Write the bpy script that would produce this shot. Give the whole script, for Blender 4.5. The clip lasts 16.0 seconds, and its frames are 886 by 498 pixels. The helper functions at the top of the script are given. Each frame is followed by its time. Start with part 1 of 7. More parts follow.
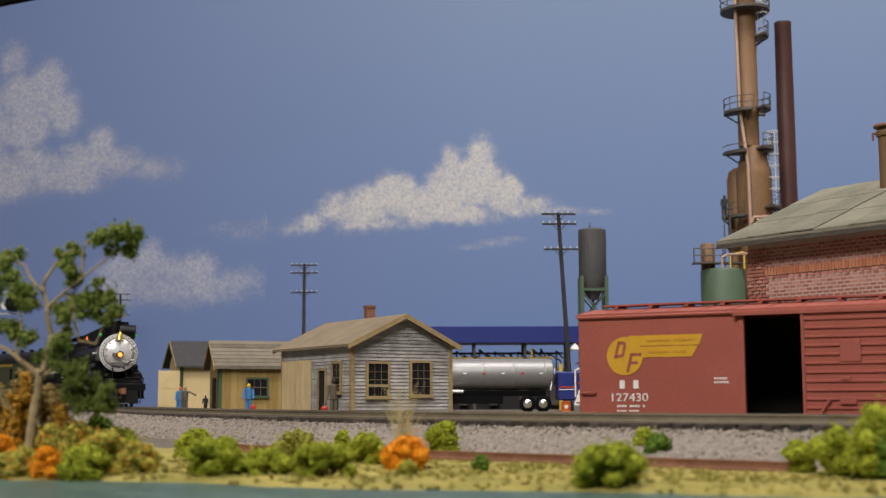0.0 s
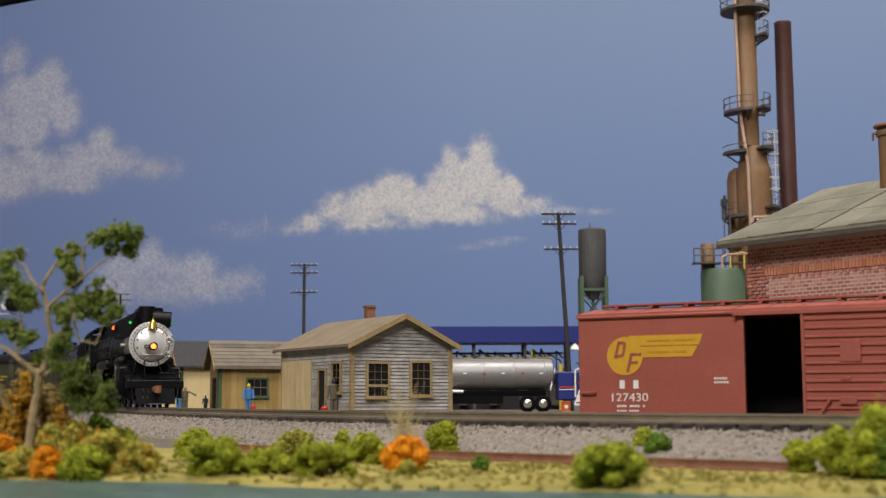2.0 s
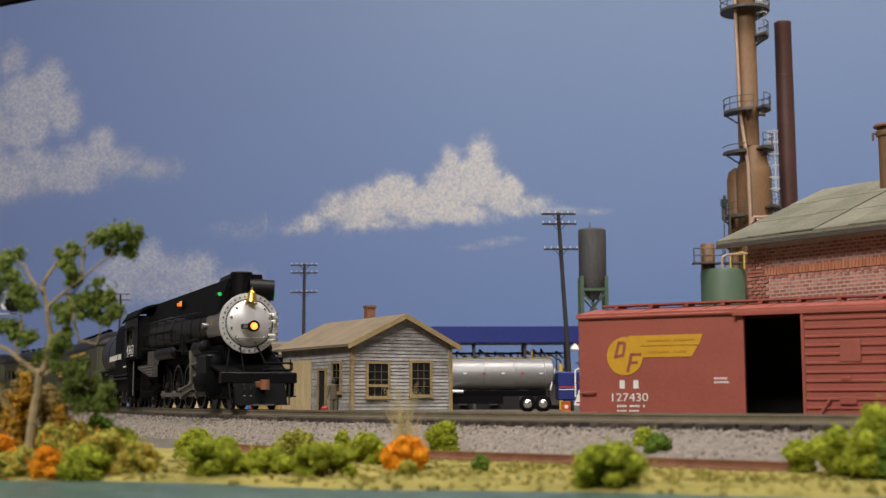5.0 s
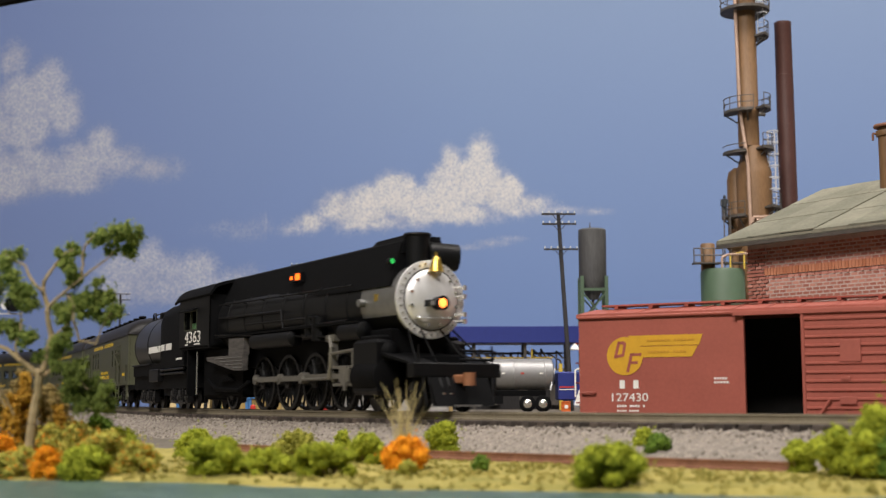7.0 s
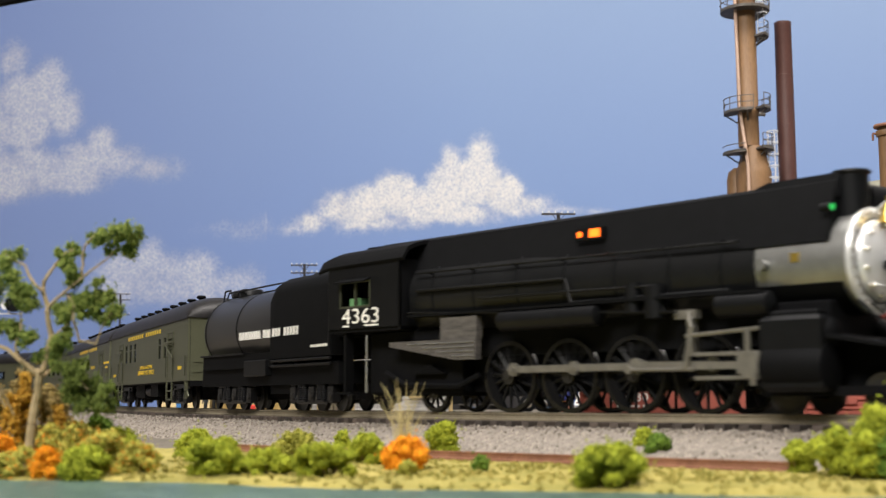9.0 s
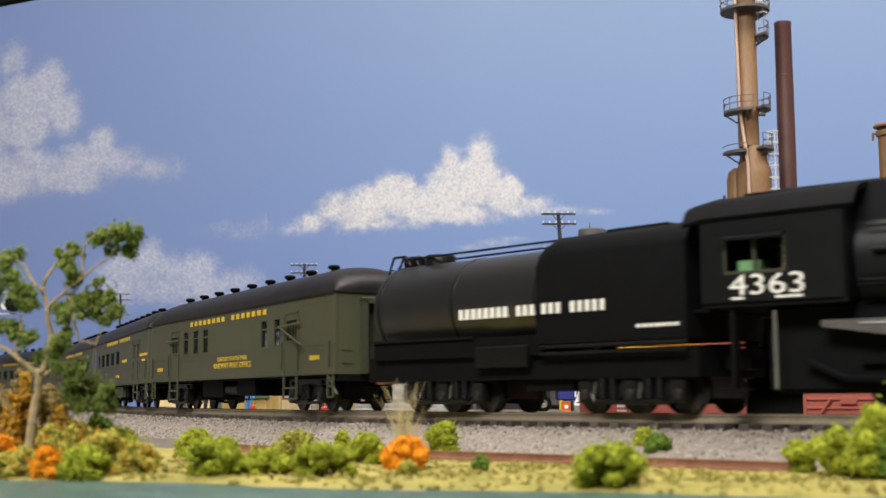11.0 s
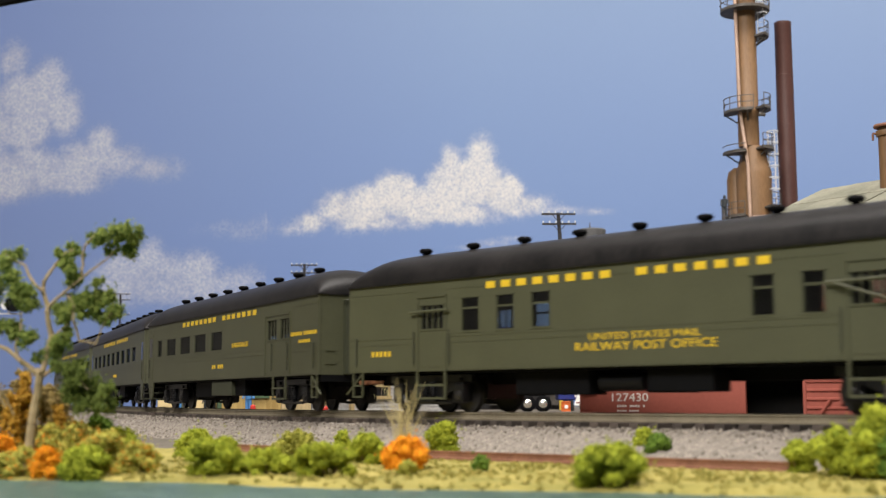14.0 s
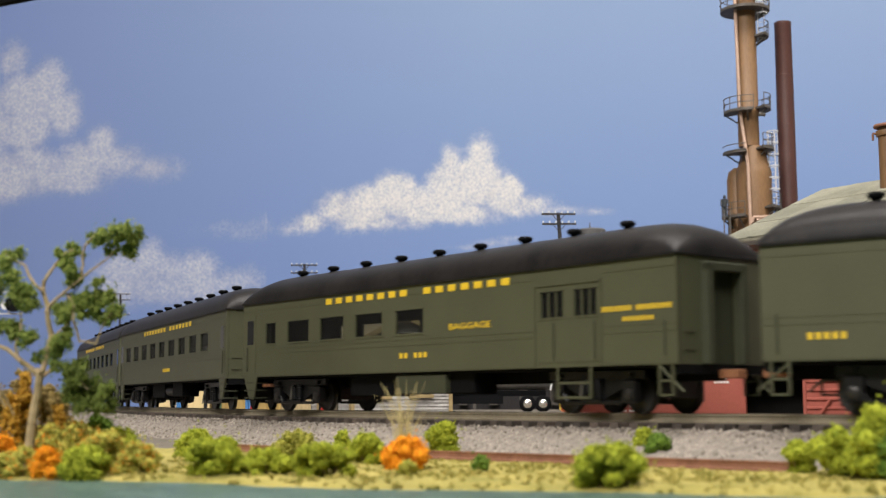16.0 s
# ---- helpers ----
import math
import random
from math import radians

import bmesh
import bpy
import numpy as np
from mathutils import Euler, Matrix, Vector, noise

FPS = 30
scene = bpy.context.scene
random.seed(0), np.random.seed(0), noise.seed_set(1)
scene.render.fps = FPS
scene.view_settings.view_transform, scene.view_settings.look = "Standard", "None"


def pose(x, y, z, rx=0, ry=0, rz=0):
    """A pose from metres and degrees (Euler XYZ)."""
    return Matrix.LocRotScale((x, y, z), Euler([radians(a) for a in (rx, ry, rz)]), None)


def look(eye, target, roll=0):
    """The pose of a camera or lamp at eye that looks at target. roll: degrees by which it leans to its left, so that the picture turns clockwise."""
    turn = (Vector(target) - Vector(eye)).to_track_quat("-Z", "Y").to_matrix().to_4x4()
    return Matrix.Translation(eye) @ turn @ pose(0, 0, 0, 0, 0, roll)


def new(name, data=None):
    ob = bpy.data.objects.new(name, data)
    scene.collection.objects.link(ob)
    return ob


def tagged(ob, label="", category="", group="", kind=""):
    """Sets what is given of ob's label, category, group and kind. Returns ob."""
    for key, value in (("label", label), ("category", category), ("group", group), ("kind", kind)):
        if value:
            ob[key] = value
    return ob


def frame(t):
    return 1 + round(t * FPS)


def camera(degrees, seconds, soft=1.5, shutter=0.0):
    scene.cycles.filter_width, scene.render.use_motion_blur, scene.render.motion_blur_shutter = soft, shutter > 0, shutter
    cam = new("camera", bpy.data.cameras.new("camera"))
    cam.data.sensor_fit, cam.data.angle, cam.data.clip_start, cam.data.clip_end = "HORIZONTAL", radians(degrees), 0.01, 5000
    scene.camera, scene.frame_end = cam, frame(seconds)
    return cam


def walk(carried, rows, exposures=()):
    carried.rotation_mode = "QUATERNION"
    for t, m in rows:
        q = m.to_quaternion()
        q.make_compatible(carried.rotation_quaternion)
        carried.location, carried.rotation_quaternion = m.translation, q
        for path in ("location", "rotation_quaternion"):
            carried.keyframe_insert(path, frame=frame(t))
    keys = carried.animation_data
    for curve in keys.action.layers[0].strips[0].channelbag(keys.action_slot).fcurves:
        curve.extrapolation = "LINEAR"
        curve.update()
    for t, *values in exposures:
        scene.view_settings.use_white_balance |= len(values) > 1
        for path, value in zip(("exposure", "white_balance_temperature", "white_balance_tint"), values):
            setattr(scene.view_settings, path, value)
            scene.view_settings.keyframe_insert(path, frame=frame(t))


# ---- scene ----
# A model railway at 1:87. Sizes below are those of the full-size things, in metres; K brings them to the model's size.
K = 1 / 87.1
CAM_Z = 0.3275
cam = camera(38.33, 16.0, soft=1.25, shutter=0.5)
cam.data.dof.use_dof, cam.data.dof.focus_distance, cam.data.dof.aperture_fstop = True, 0.62, 35
CAM_POSE = pose(0, 0, CAM_Z * K, 90 + 6.762, 0, 0) @ pose(0, 0, 0, 0, 0, -0.135)
walk(cam, [(0, CAM_POSE), (16, CAM_POSE)],
     exposures=[(0, 0.0, 6800, 13.5), (4.2, 0.05, 6800, 13.5), (6.5, 0.17, 6800, 13.5), (7.5, 0.46, 6750, 12), (8.3, 0.62, 6700, 11.3), (9.2, 0.75, 6700, 11.3), (11.5, 0.64, 6700, 11.3), (13, 0.62, 6700, 11.3), (16, 0.62, 6700, 11.3)])


def sight(h, v, D):
    """Place across and height, on the upright plane at distance D, of a sight line h to the right and v down from the view's corner."""
    r, u, a, b = (h - 784) / 2255.7, (441 - v) / 2255.7, math.radians(-0.135), math.radians(6.762)
    r, u = r * math.cos(a) - u * math.sin(a), r * math.sin(a) + u * math.cos(a)
    t = D / (math.cos(b) - u * math.sin(b))
    return r * t, CAM_Z + t * (math.sin(b) + u * math.cos(b))


# ---- light: the ceiling panels of the layout room, a lamp added for the backdrop, and the room's dim walls ----
world = bpy.data.worlds.new("room_light")
scene.world = world
world.use_nodes = True
world.node_tree.nodes["Background"].inputs[0].default_value = (0.95, 0.97, 1.0, 1)
world.node_tree.nodes["Background"].inputs[1].default_value = 0.12


def panel_lamp(x, y, z, tx, ty, tz, watts, sx, sy, colour, spread=170):
    data = bpy.data.lights.new("unseen_lamp", "AREA")
    data.shape, data.size, data.size_y, data.energy, data.color = "RECTANGLE", sx, sy, watts, colour
    data.spread = radians(spread)
    ob = new("unseen_lamp", data)
    ob.matrix_world = look((x, y, z), (tx, ty, tz))
    return ob


panel_lamp(-0.5, -0.72, 1.2, 0.1, 0.6, 0.05, 24.5, 1.2, 0.35, (1.0, 0.975, 0.94))
panel_lamp(0.1, 0.42, 1.35, 0.15, 0.5, 0.05, 8.5, 1.3, 0.32, (1.0, 0.975, 0.94))
# unseen lamp added to brighten the painted backdrop
panel_lamp(0.95, 0.55, 1.75, 0.68, 1.72, 0.12, 17, 2.4, 0.3, (1.0, 0.96, 0.93), 110)


# ---- materials ----
def mat(name, colour, rough=0.6, metal=0.0, var=0.25, scale=3.0, fine=40.0, bump=0.15, colour2=None, spec=0.4, rnd=0.0, emit=0.0,
        stretch=(1, 1, 1)):
    """Two scales of grain over a base colour; scale and fine are in patches per full-size metre."""
    m = bpy.data.materials.new(name)
    m.use_nodes = True
    nt = m.node_tree
    n, l = nt.nodes, nt.links
    b = n["Principled BSDF"]
    b.inputs["Roughness"].default_value = rough
    b.inputs["Metallic"].default_value = metal
    b.inputs["Specular IOR Level"].default_value = spec
    tc = n.new("ShaderNodeTexCoord")
    mp = n.new("ShaderNodeMapping")
    mp.inputs["Scale"].default_value = [87.1 * a for a in stretch]
    l.new(tc.outputs["Object"], mp.inputs["Vector"])
    big, small = n.new("ShaderNodeTexNoise"), n.new("ShaderNodeTexNoise")
    for t, s, d in ((big, scale, 4), (small, fine, 3)):
        t.inputs["Scale"].default_value, t.inputs["Detail"].default_value = s, d
        l.new(mp.outputs["Vector"], t.inputs["Vector"])
    mixf = n.new("ShaderNodeMath")
    mixf.operation = "MULTIPLY_ADD"
    l.new(small.outputs["Fac"], mixf.inputs[0])
    mixf.inputs[1].default_value = 0.45
    half = n.new("ShaderNodeMath")
    half.operation = "MULTIPLY"
    l.new(big.outputs["Fac"], half.inputs[0])
    half.inputs[1].default_value = 0.55
    l.new(half.outputs[0], mixf.inputs[2])
    fac = mixf.outputs[0]
    if rnd:
        oi, ge = n.new("ShaderNodeObjectInfo"), n.new("ShaderNodeMath")
        ge.operation = "MULTIPLY_ADD"
        l.new(oi.outputs["Random"], ge.inputs[0])
        ge.inputs[1].default_value = rnd
        l.new(fac, ge.inputs[2])
        sub = n.new("ShaderNodeMath")
        sub.operation = "SUBTRACT"
        l.new(ge.outputs[0], sub.inputs[0])
        sub.inputs[1].default_value = rnd / 2
        fac = sub.outputs[0]
    ramp = n.new("ShaderNodeValToRGB")
    c2 = colour2 or [min(1, c * (1 + var)) for c in colour]
    c1 = colour if colour2 else [c * (1 - var) for c in colour]
    ramp.color_ramp.elements[0].position, ramp.color_ramp.elements[1].position = 0.32, 0.68
    ramp.color_ramp.elements[0].color, ramp.color_ramp.elements[1].color = (*c1, 1), (*c2, 1)
    l.new(fac, ramp.inputs["Fac"])
    l.new(ramp.outputs["Color"], b.inputs["Base Color"])
    if bump:
        bp = n.new("ShaderNodeBump")
        bp.inputs["Strength"].default_value, bp.inputs["Distance"].default_value = bump, 0.0004
        l.new(small.outputs["Fac"], bp.inputs["Height"])
        l.new(bp.outputs["Normal"], b.inputs["Normal"])
    if emit:
        b.inputs["Emission Color"].default_value = (*colour, 1)
        b.inputs["Emission Strength"].default_value = emit
    return m


M = {}


def mats():
    a = M
    a["black"] = mat("black_engine_paint", (0.0045, 0.0048, 0.0056), 0.45, spec=0.2, var=0.3, bump=0.05)
    a["black_matt"] = mat("black_matt_paint", (0.0036, 0.0038, 0.0044), 0.7, spec=0.09, bump=0.1)
    a["roof_black"] = mat("dusty_black_roof", (0.004, 0.004, 0.0045), 0.45, spec=0.22, colour2=(0.02, 0.018, 0.018), scale=1.1, fine=9, bump=0.08, stretch=(1, 1, 0.5))
    a["graphite"] = mat("graphite_smokebox", (0.3, 0.3, 0.29), 0.42, 0.8, var=0.15, bump=0.05)
    a["silver"] = mat("silver_paint", (0.74, 0.74, 0.74), 0.33, 0.4, var=0.08, bump=0.03)
    a["rod"] = mat("dull_steel", (0.2, 0.19, 0.165), 0.42, 0.5, var=0.25, bump=0.05)
    a["tyre"] = mat("wheel_steel", (0.04, 0.038, 0.036), 0.4, 0.6, var=0.2, bump=0.03)
    a["bright"] = mat("bright_steel", (0.75, 0.73, 0.68), 0.25, 0.9, var=0.1, bump=0.02)
    a["brass"] = mat("brass", (0.8, 0.55, 0.12), 0.28, 0.9, var=0.1, bump=0.02)
    a["rust"] = mat("rust", (0.15, 0.065, 0.038), 0.85, colour2=(0.3, 0.14, 0.085), scale=2, fine=25)
    a["coupler"] = mat("rusty_coupler", (0.28, 0.12, 0.06), 0.6, 0.2, var=0.3)
    a["olive"] = mat("olive_green_paint", (0.068, 0.071, 0.041), 0.5, var=0.1, scale=0.8, fine=12, bump=0.03)
    a["olive_dark"] = mat("dark_olive_paint", (0.04, 0.044, 0.026), 0.6, var=0.12, bump=0.03)
    a["yellow"] = mat("yellow_lettering", (0.7, 0.48, 0.03), 0.5, var=0.08, bump=0)
    a["white"] = mat("white_lettering", (0.78, 0.77, 0.72), 0.5, var=0.08, bump=0)
    a["red_car"] = mat("boxcar_red_paint", (0.34, 0.09, 0.064), 0.55, var=0.12, scale=0.7, fine=10, bump=0.03)
    a["logo_yellow"] = mat("mustard_lettering", (0.62, 0.34, 0.025), 0.55, var=0.1, bump=0)
    a["ochre_print"] = mat("dull_ochre_lettering", (0.53, 0.27, 0.025), 0.55, var=0.1, bump=0)
    # Near-black colour that stands in for the shade of unlit interiors
    a["dark"] = mat("painted_inside_shade", (0.012, 0.011, 0.01), 0.9, bump=0)
    a["glass"] = mat("dark_window_glass", (0.012, 0.013, 0.014), 0.06, var=0.1, bump=0, spec=0.6)
    a["clap"] = mat("weathered_white_boards", (0.2, 0.19, 0.18), 0.85, colour2=(0.54, 0.53, 0.51), scale=2.6, fine=20, stretch=(0.6, 0.6, 1.6), rnd=0.14)
    a["trim"] = mat("tan_trim", (0.33, 0.245, 0.12), 0.75, var=0.25, scale=3, fine=20)
    a["sash"] = mat("dark_brown_sash", (0.13, 0.1, 0.06), 0.75, var=0.25)
    a["tan_door"] = mat("tan_door_boards", (0.6, 0.47, 0.26), 0.8, var=0.2, scale=1.5, fine=14, stretch=(2, 2, 0.5))
    a["tan_roof"] = mat("tan_roofing_felt", (0.21, 0.165, 0.11), 0.9, var=0.26, scale=0.8, fine=18)
    a["grey_roof"] = mat("grey_shingle", (0.15, 0.13, 0.1), 0.9, var=0.35, scale=1.2, fine=14, rnd=0.4)
    a["dark_roof"] = mat("dark_grey_roofing", (0.05, 0.05, 0.052), 0.85, var=0.25)
    a["ochre"] = mat("ochre_boards", (0.25, 0.165, 0.05), 0.8, colour2=(0.38, 0.27, 0.1), scale=1.2, fine=12, stretch=(2.5, 2.5, 0.4), rnd=0.3)
    a["cream"] = mat("cream_boards", (0.58, 0.46, 0.24), 0.75, var=0.12, scale=1, fine=14)
    a["green_trim"] = mat("dark_green_trim", (0.05, 0.09, 0.045), 0.6, var=0.2)
    a["wood_pole"] = mat("dark_creosoted_wood", (0.035, 0.033, 0.034), 0.85, var=0.3, stretch=(3, 3, 0.4))
    a["insulator"] = mat("glass_insulator", (0.5, 0.52, 0.5), 0.25, var=0.1, bump=0)
    a["brick"] = mat("red_brick", (0.36, 0.13, 0.095), 0.85, colour2=(0.58, 0.27, 0.21), scale=2.5, fine=30, rnd=0.5)
    a["brick_orange"] = mat("orange_soldier_brick", (0.42, 0.15, 0.075), 0.85, colour2=(0.55, 0.23, 0.13), scale=2.5, fine=30, rnd=0.4)
    a["mortar"] = mat("pale_mortar", (0.55, 0.44, 0.39), 0.95, var=0.2, fine=25)
    a["plant_roof"] = mat("weathered_grey_green_roof", (0.125, 0.125, 0.09), 0.85, colour2=(0.235, 0.225, 0.17), scale=0.7, fine=9, rnd=0.25)
    a["rust_tower"] = mat("rust_brown_tower_paint", (0.12, 0.067, 0.03), 0.55, colour2=(0.22, 0.122, 0.056), scale=0.5, fine=6, stretch=(2, 2, 0.35))
    a["rust_stack"] = mat("dark_red_brown_stack", (0.05, 0.02, 0.017), 0.5, colour2=(0.09, 0.038, 0.03), scale=0.5, fine=6, stretch=(2, 2, 0.35))
    a["pipe"] = mat("pinkish_pipe_paint", (0.42, 0.29, 0.22), 0.5, var=0.12)
    a["rail_grey"] = mat("dark_platform_steel", (0.09, 0.08, 0.07), 0.6, 0.2, var=0.3)
    a["ladder"] = mat("pale_ladder_steel", (0.5, 0.5, 0.5), 0.5, var=0.15)
    a["green_tank"] = mat("green_tank_paint", (0.06, 0.1, 0.06), 0.55, var=0.15, scale=0.6)
    a["tank_grey"] = mat("dark_grey_tank", (0.075, 0.075, 0.075), 0.6, var=0.3, scale=0.6, fine=5, stretch=(2, 2, 0.3))
    a["blue"] = mat("deep_blue_fascia", (0.014, 0.026, 0.17), 0.5, var=0.08, bump=0.02)
    a["yellow_pipe"] = mat("yellow_handrail_paint", (0.62, 0.44, 0.06), 0.5, var=0.15)
    a["tanker"] = mat("polished_tanker_steel", (0.27, 0.27, 0.27), 0.42, 0.45, var=0.08, bump=0.02)
    a["orange"] = mat("orange_drum_paint", (0.6, 0.13, 0.03), 0.5, var=0.1)
    a["red"] = mat("red_plastic", (0.5, 0.04, 0.03), 0.4, var=0.1)
    a["blue_cloth"] = mat("blue_figure_paint", (0.06, 0.2, 0.45), 0.6, var=0.15)
    a["tie"] = mat("dark_tie", (0.045, 0.037, 0.032), 0.9, colour2=(0.11, 0.085, 0.07), scale=2, fine=18, rnd=0.4)
    a["rail_side"] = mat("weathered_rail", (0.15, 0.125, 0.085), 0.7, 0.1, colour2=(0.25, 0.215, 0.15), scale=2, fine=20)
    a["ballast"] = mat("grey_ballast", (0.13, 0.112, 0.095), 0.95, colour2=(0.3, 0.262, 0.222), scale=5, fine=22, bump=0.6)
    a["ground"] = mat("yellow_green_turf", (0.16, 0.155, 0.03), 0.95, colour2=(0.43, 0.35, 0.1), scale=1.3, fine=16, bump=0.7)
    a["dirt"] = mat("grey_brown_yard_dirt", (0.1, 0.085, 0.065), 0.95, colour2=(0.17, 0.15, 0.12), scale=1, fine=18)
    a["tree_bark"] = mat("pale_brown_bark", (0.34, 0.26, 0.14), 0.9, var=0.3, scale=4, fine=30)
    a["grass_straw"] = mat("straw_grass", (0.5, 0.42, 0.2), 0.8, var=0.2, bump=0)
    a["valance"] = mat("black_valance", (0.004, 0.004, 0.0045), 0.9, bump=0, spec=0.05)
    a["wall"] = mat("room_wall_paint", (0.32, 0.31, 0.3), 0.9, var=0.05, scale=0.05, fine=1)
    a["ash"] = mat("streaked_grey_ash_pan", (0.028, 0.026, 0.025), 0.6, colour2=(0.13, 0.12, 0.112), scale=3, fine=25, stretch=(0.6, 1, 3))
    a["jacket"] = mat("black_boiler_jacket", (0.006, 0.0063, 0.007), 0.42, spec=0.26, var=0.35, scale=1.2, fine=12, bump=0.04)
    a["tank_black"] = mat("satin_black_tank", (0.007, 0.0072, 0.008), 0.38, spec=0.75, var=0.3, scale=0.8, fine=9, bump=0.03)
    a["truck_black"] = mat("oily_black_casting", (0.006, 0.006, 0.0065), 0.38, spec=0.36, var=0.4, scale=2, fine=14, bump=0.12)
    a["rim"] = mat("worn_steel_tyre", (0.035, 0.034, 0.033), 0.25, 0.8, var=0.2, bump=0.03)
    a["orange_light"] = mat("lit_amber_board", (1.0, 0.13, 0.012), 0.4, emit=2.0, bump=0)
    a["green_light"] = mat("green_class_lamp", (0.02, 0.5, 0.1), 0.3, emit=0.45, bump=0)
    a["head_light"] = mat("lit_headlamp", (1.0, 0.22, 0.04), 0.4, emit=3.0, bump=0)
    a["green_inside"] = mat("green_cab_lining", (0.12, 0.28, 0.12), 0.7, bump=0)


mats()


def foliage(name, c1, c2, fleck=None):
    """Leaf colour that varies from clump to clump."""
    m = bpy.data.materials.new(name)
    m.use_nodes = True
    n, l = m.node_tree.nodes, m.node_tree.links
    g, r = n.new("ShaderNodeNewGeometry"), n.new("ShaderNodeValToRGB")
    r.color_ramp.elements[0].color, r.color_ramp.elements[1].color = (*c1, 1), (*c2, 1)
    if fleck:
        for at, c in ((0.87, c2), (0.9, fleck)):
            r.color_ramp.elements.new(at).color = (*c, 1)
        r.color_ramp.elements[-1].color = (*fleck, 1)
    l.new(g.outputs["Random Per Island"], r.inputs["Fac"])
    b = n["Principled BSDF"]
    l.new(r.outputs["Color"], b.inputs["Base Color"])
    b.inputs["Roughness"].default_value = 0.85
    b.inputs["Specular IOR Level"].default_value = 0.2
    return m


M["leaf"] = foliage("tree_leaves", (0.06, 0.11, 0.018), (0.29, 0.34, 0.08))
M["leaf_dark"] = foliage("shaded_tree_leaves", (0.06, 0.09, 0.018), (0.2, 0.25, 0.055))
M["bush_pale"] = foliage("olive_bush_foam", (0.17, 0.18, 0.025), (0.43, 0.41, 0.08))
M["bush_fleck"] = foliage("flecked_bush_foam", (0.19, 0.2, 0.03), (0.56, 0.5, 0.1), (0.6, 0.22, 0.02))
M["bush_ochre"] = foliage("ochre_foam", (0.3, 0.15, 0.02), (0.6, 0.36, 0.05))
M["bush"] = foliage("bright_bush_foam", (0.14, 0.18, 0.012), (0.4, 0.43, 0.04))
M["bush_dark"] = foliage("dark_bush_foam", (0.05, 0.1, 0.012), (0.15, 0.24, 0.03))
M["bush_orange"] = foliage("orange_bush_foam", (0.55, 0.17, 0.008), (0.9, 0.4, 0.02))
M["bush_brown"] = foliage("autumn_brown_foam", (0.12, 0.085, 0.03), (0.36, 0.27, 0.1))
M["stones"] = foliage("ballast_stones", (0.1, 0.085, 0.07), (0.38, 0.335, 0.285))
M["turf"] = foliage("turf_tufts", (0.13, 0.13, 0.02), (0.42, 0.35, 0.1))


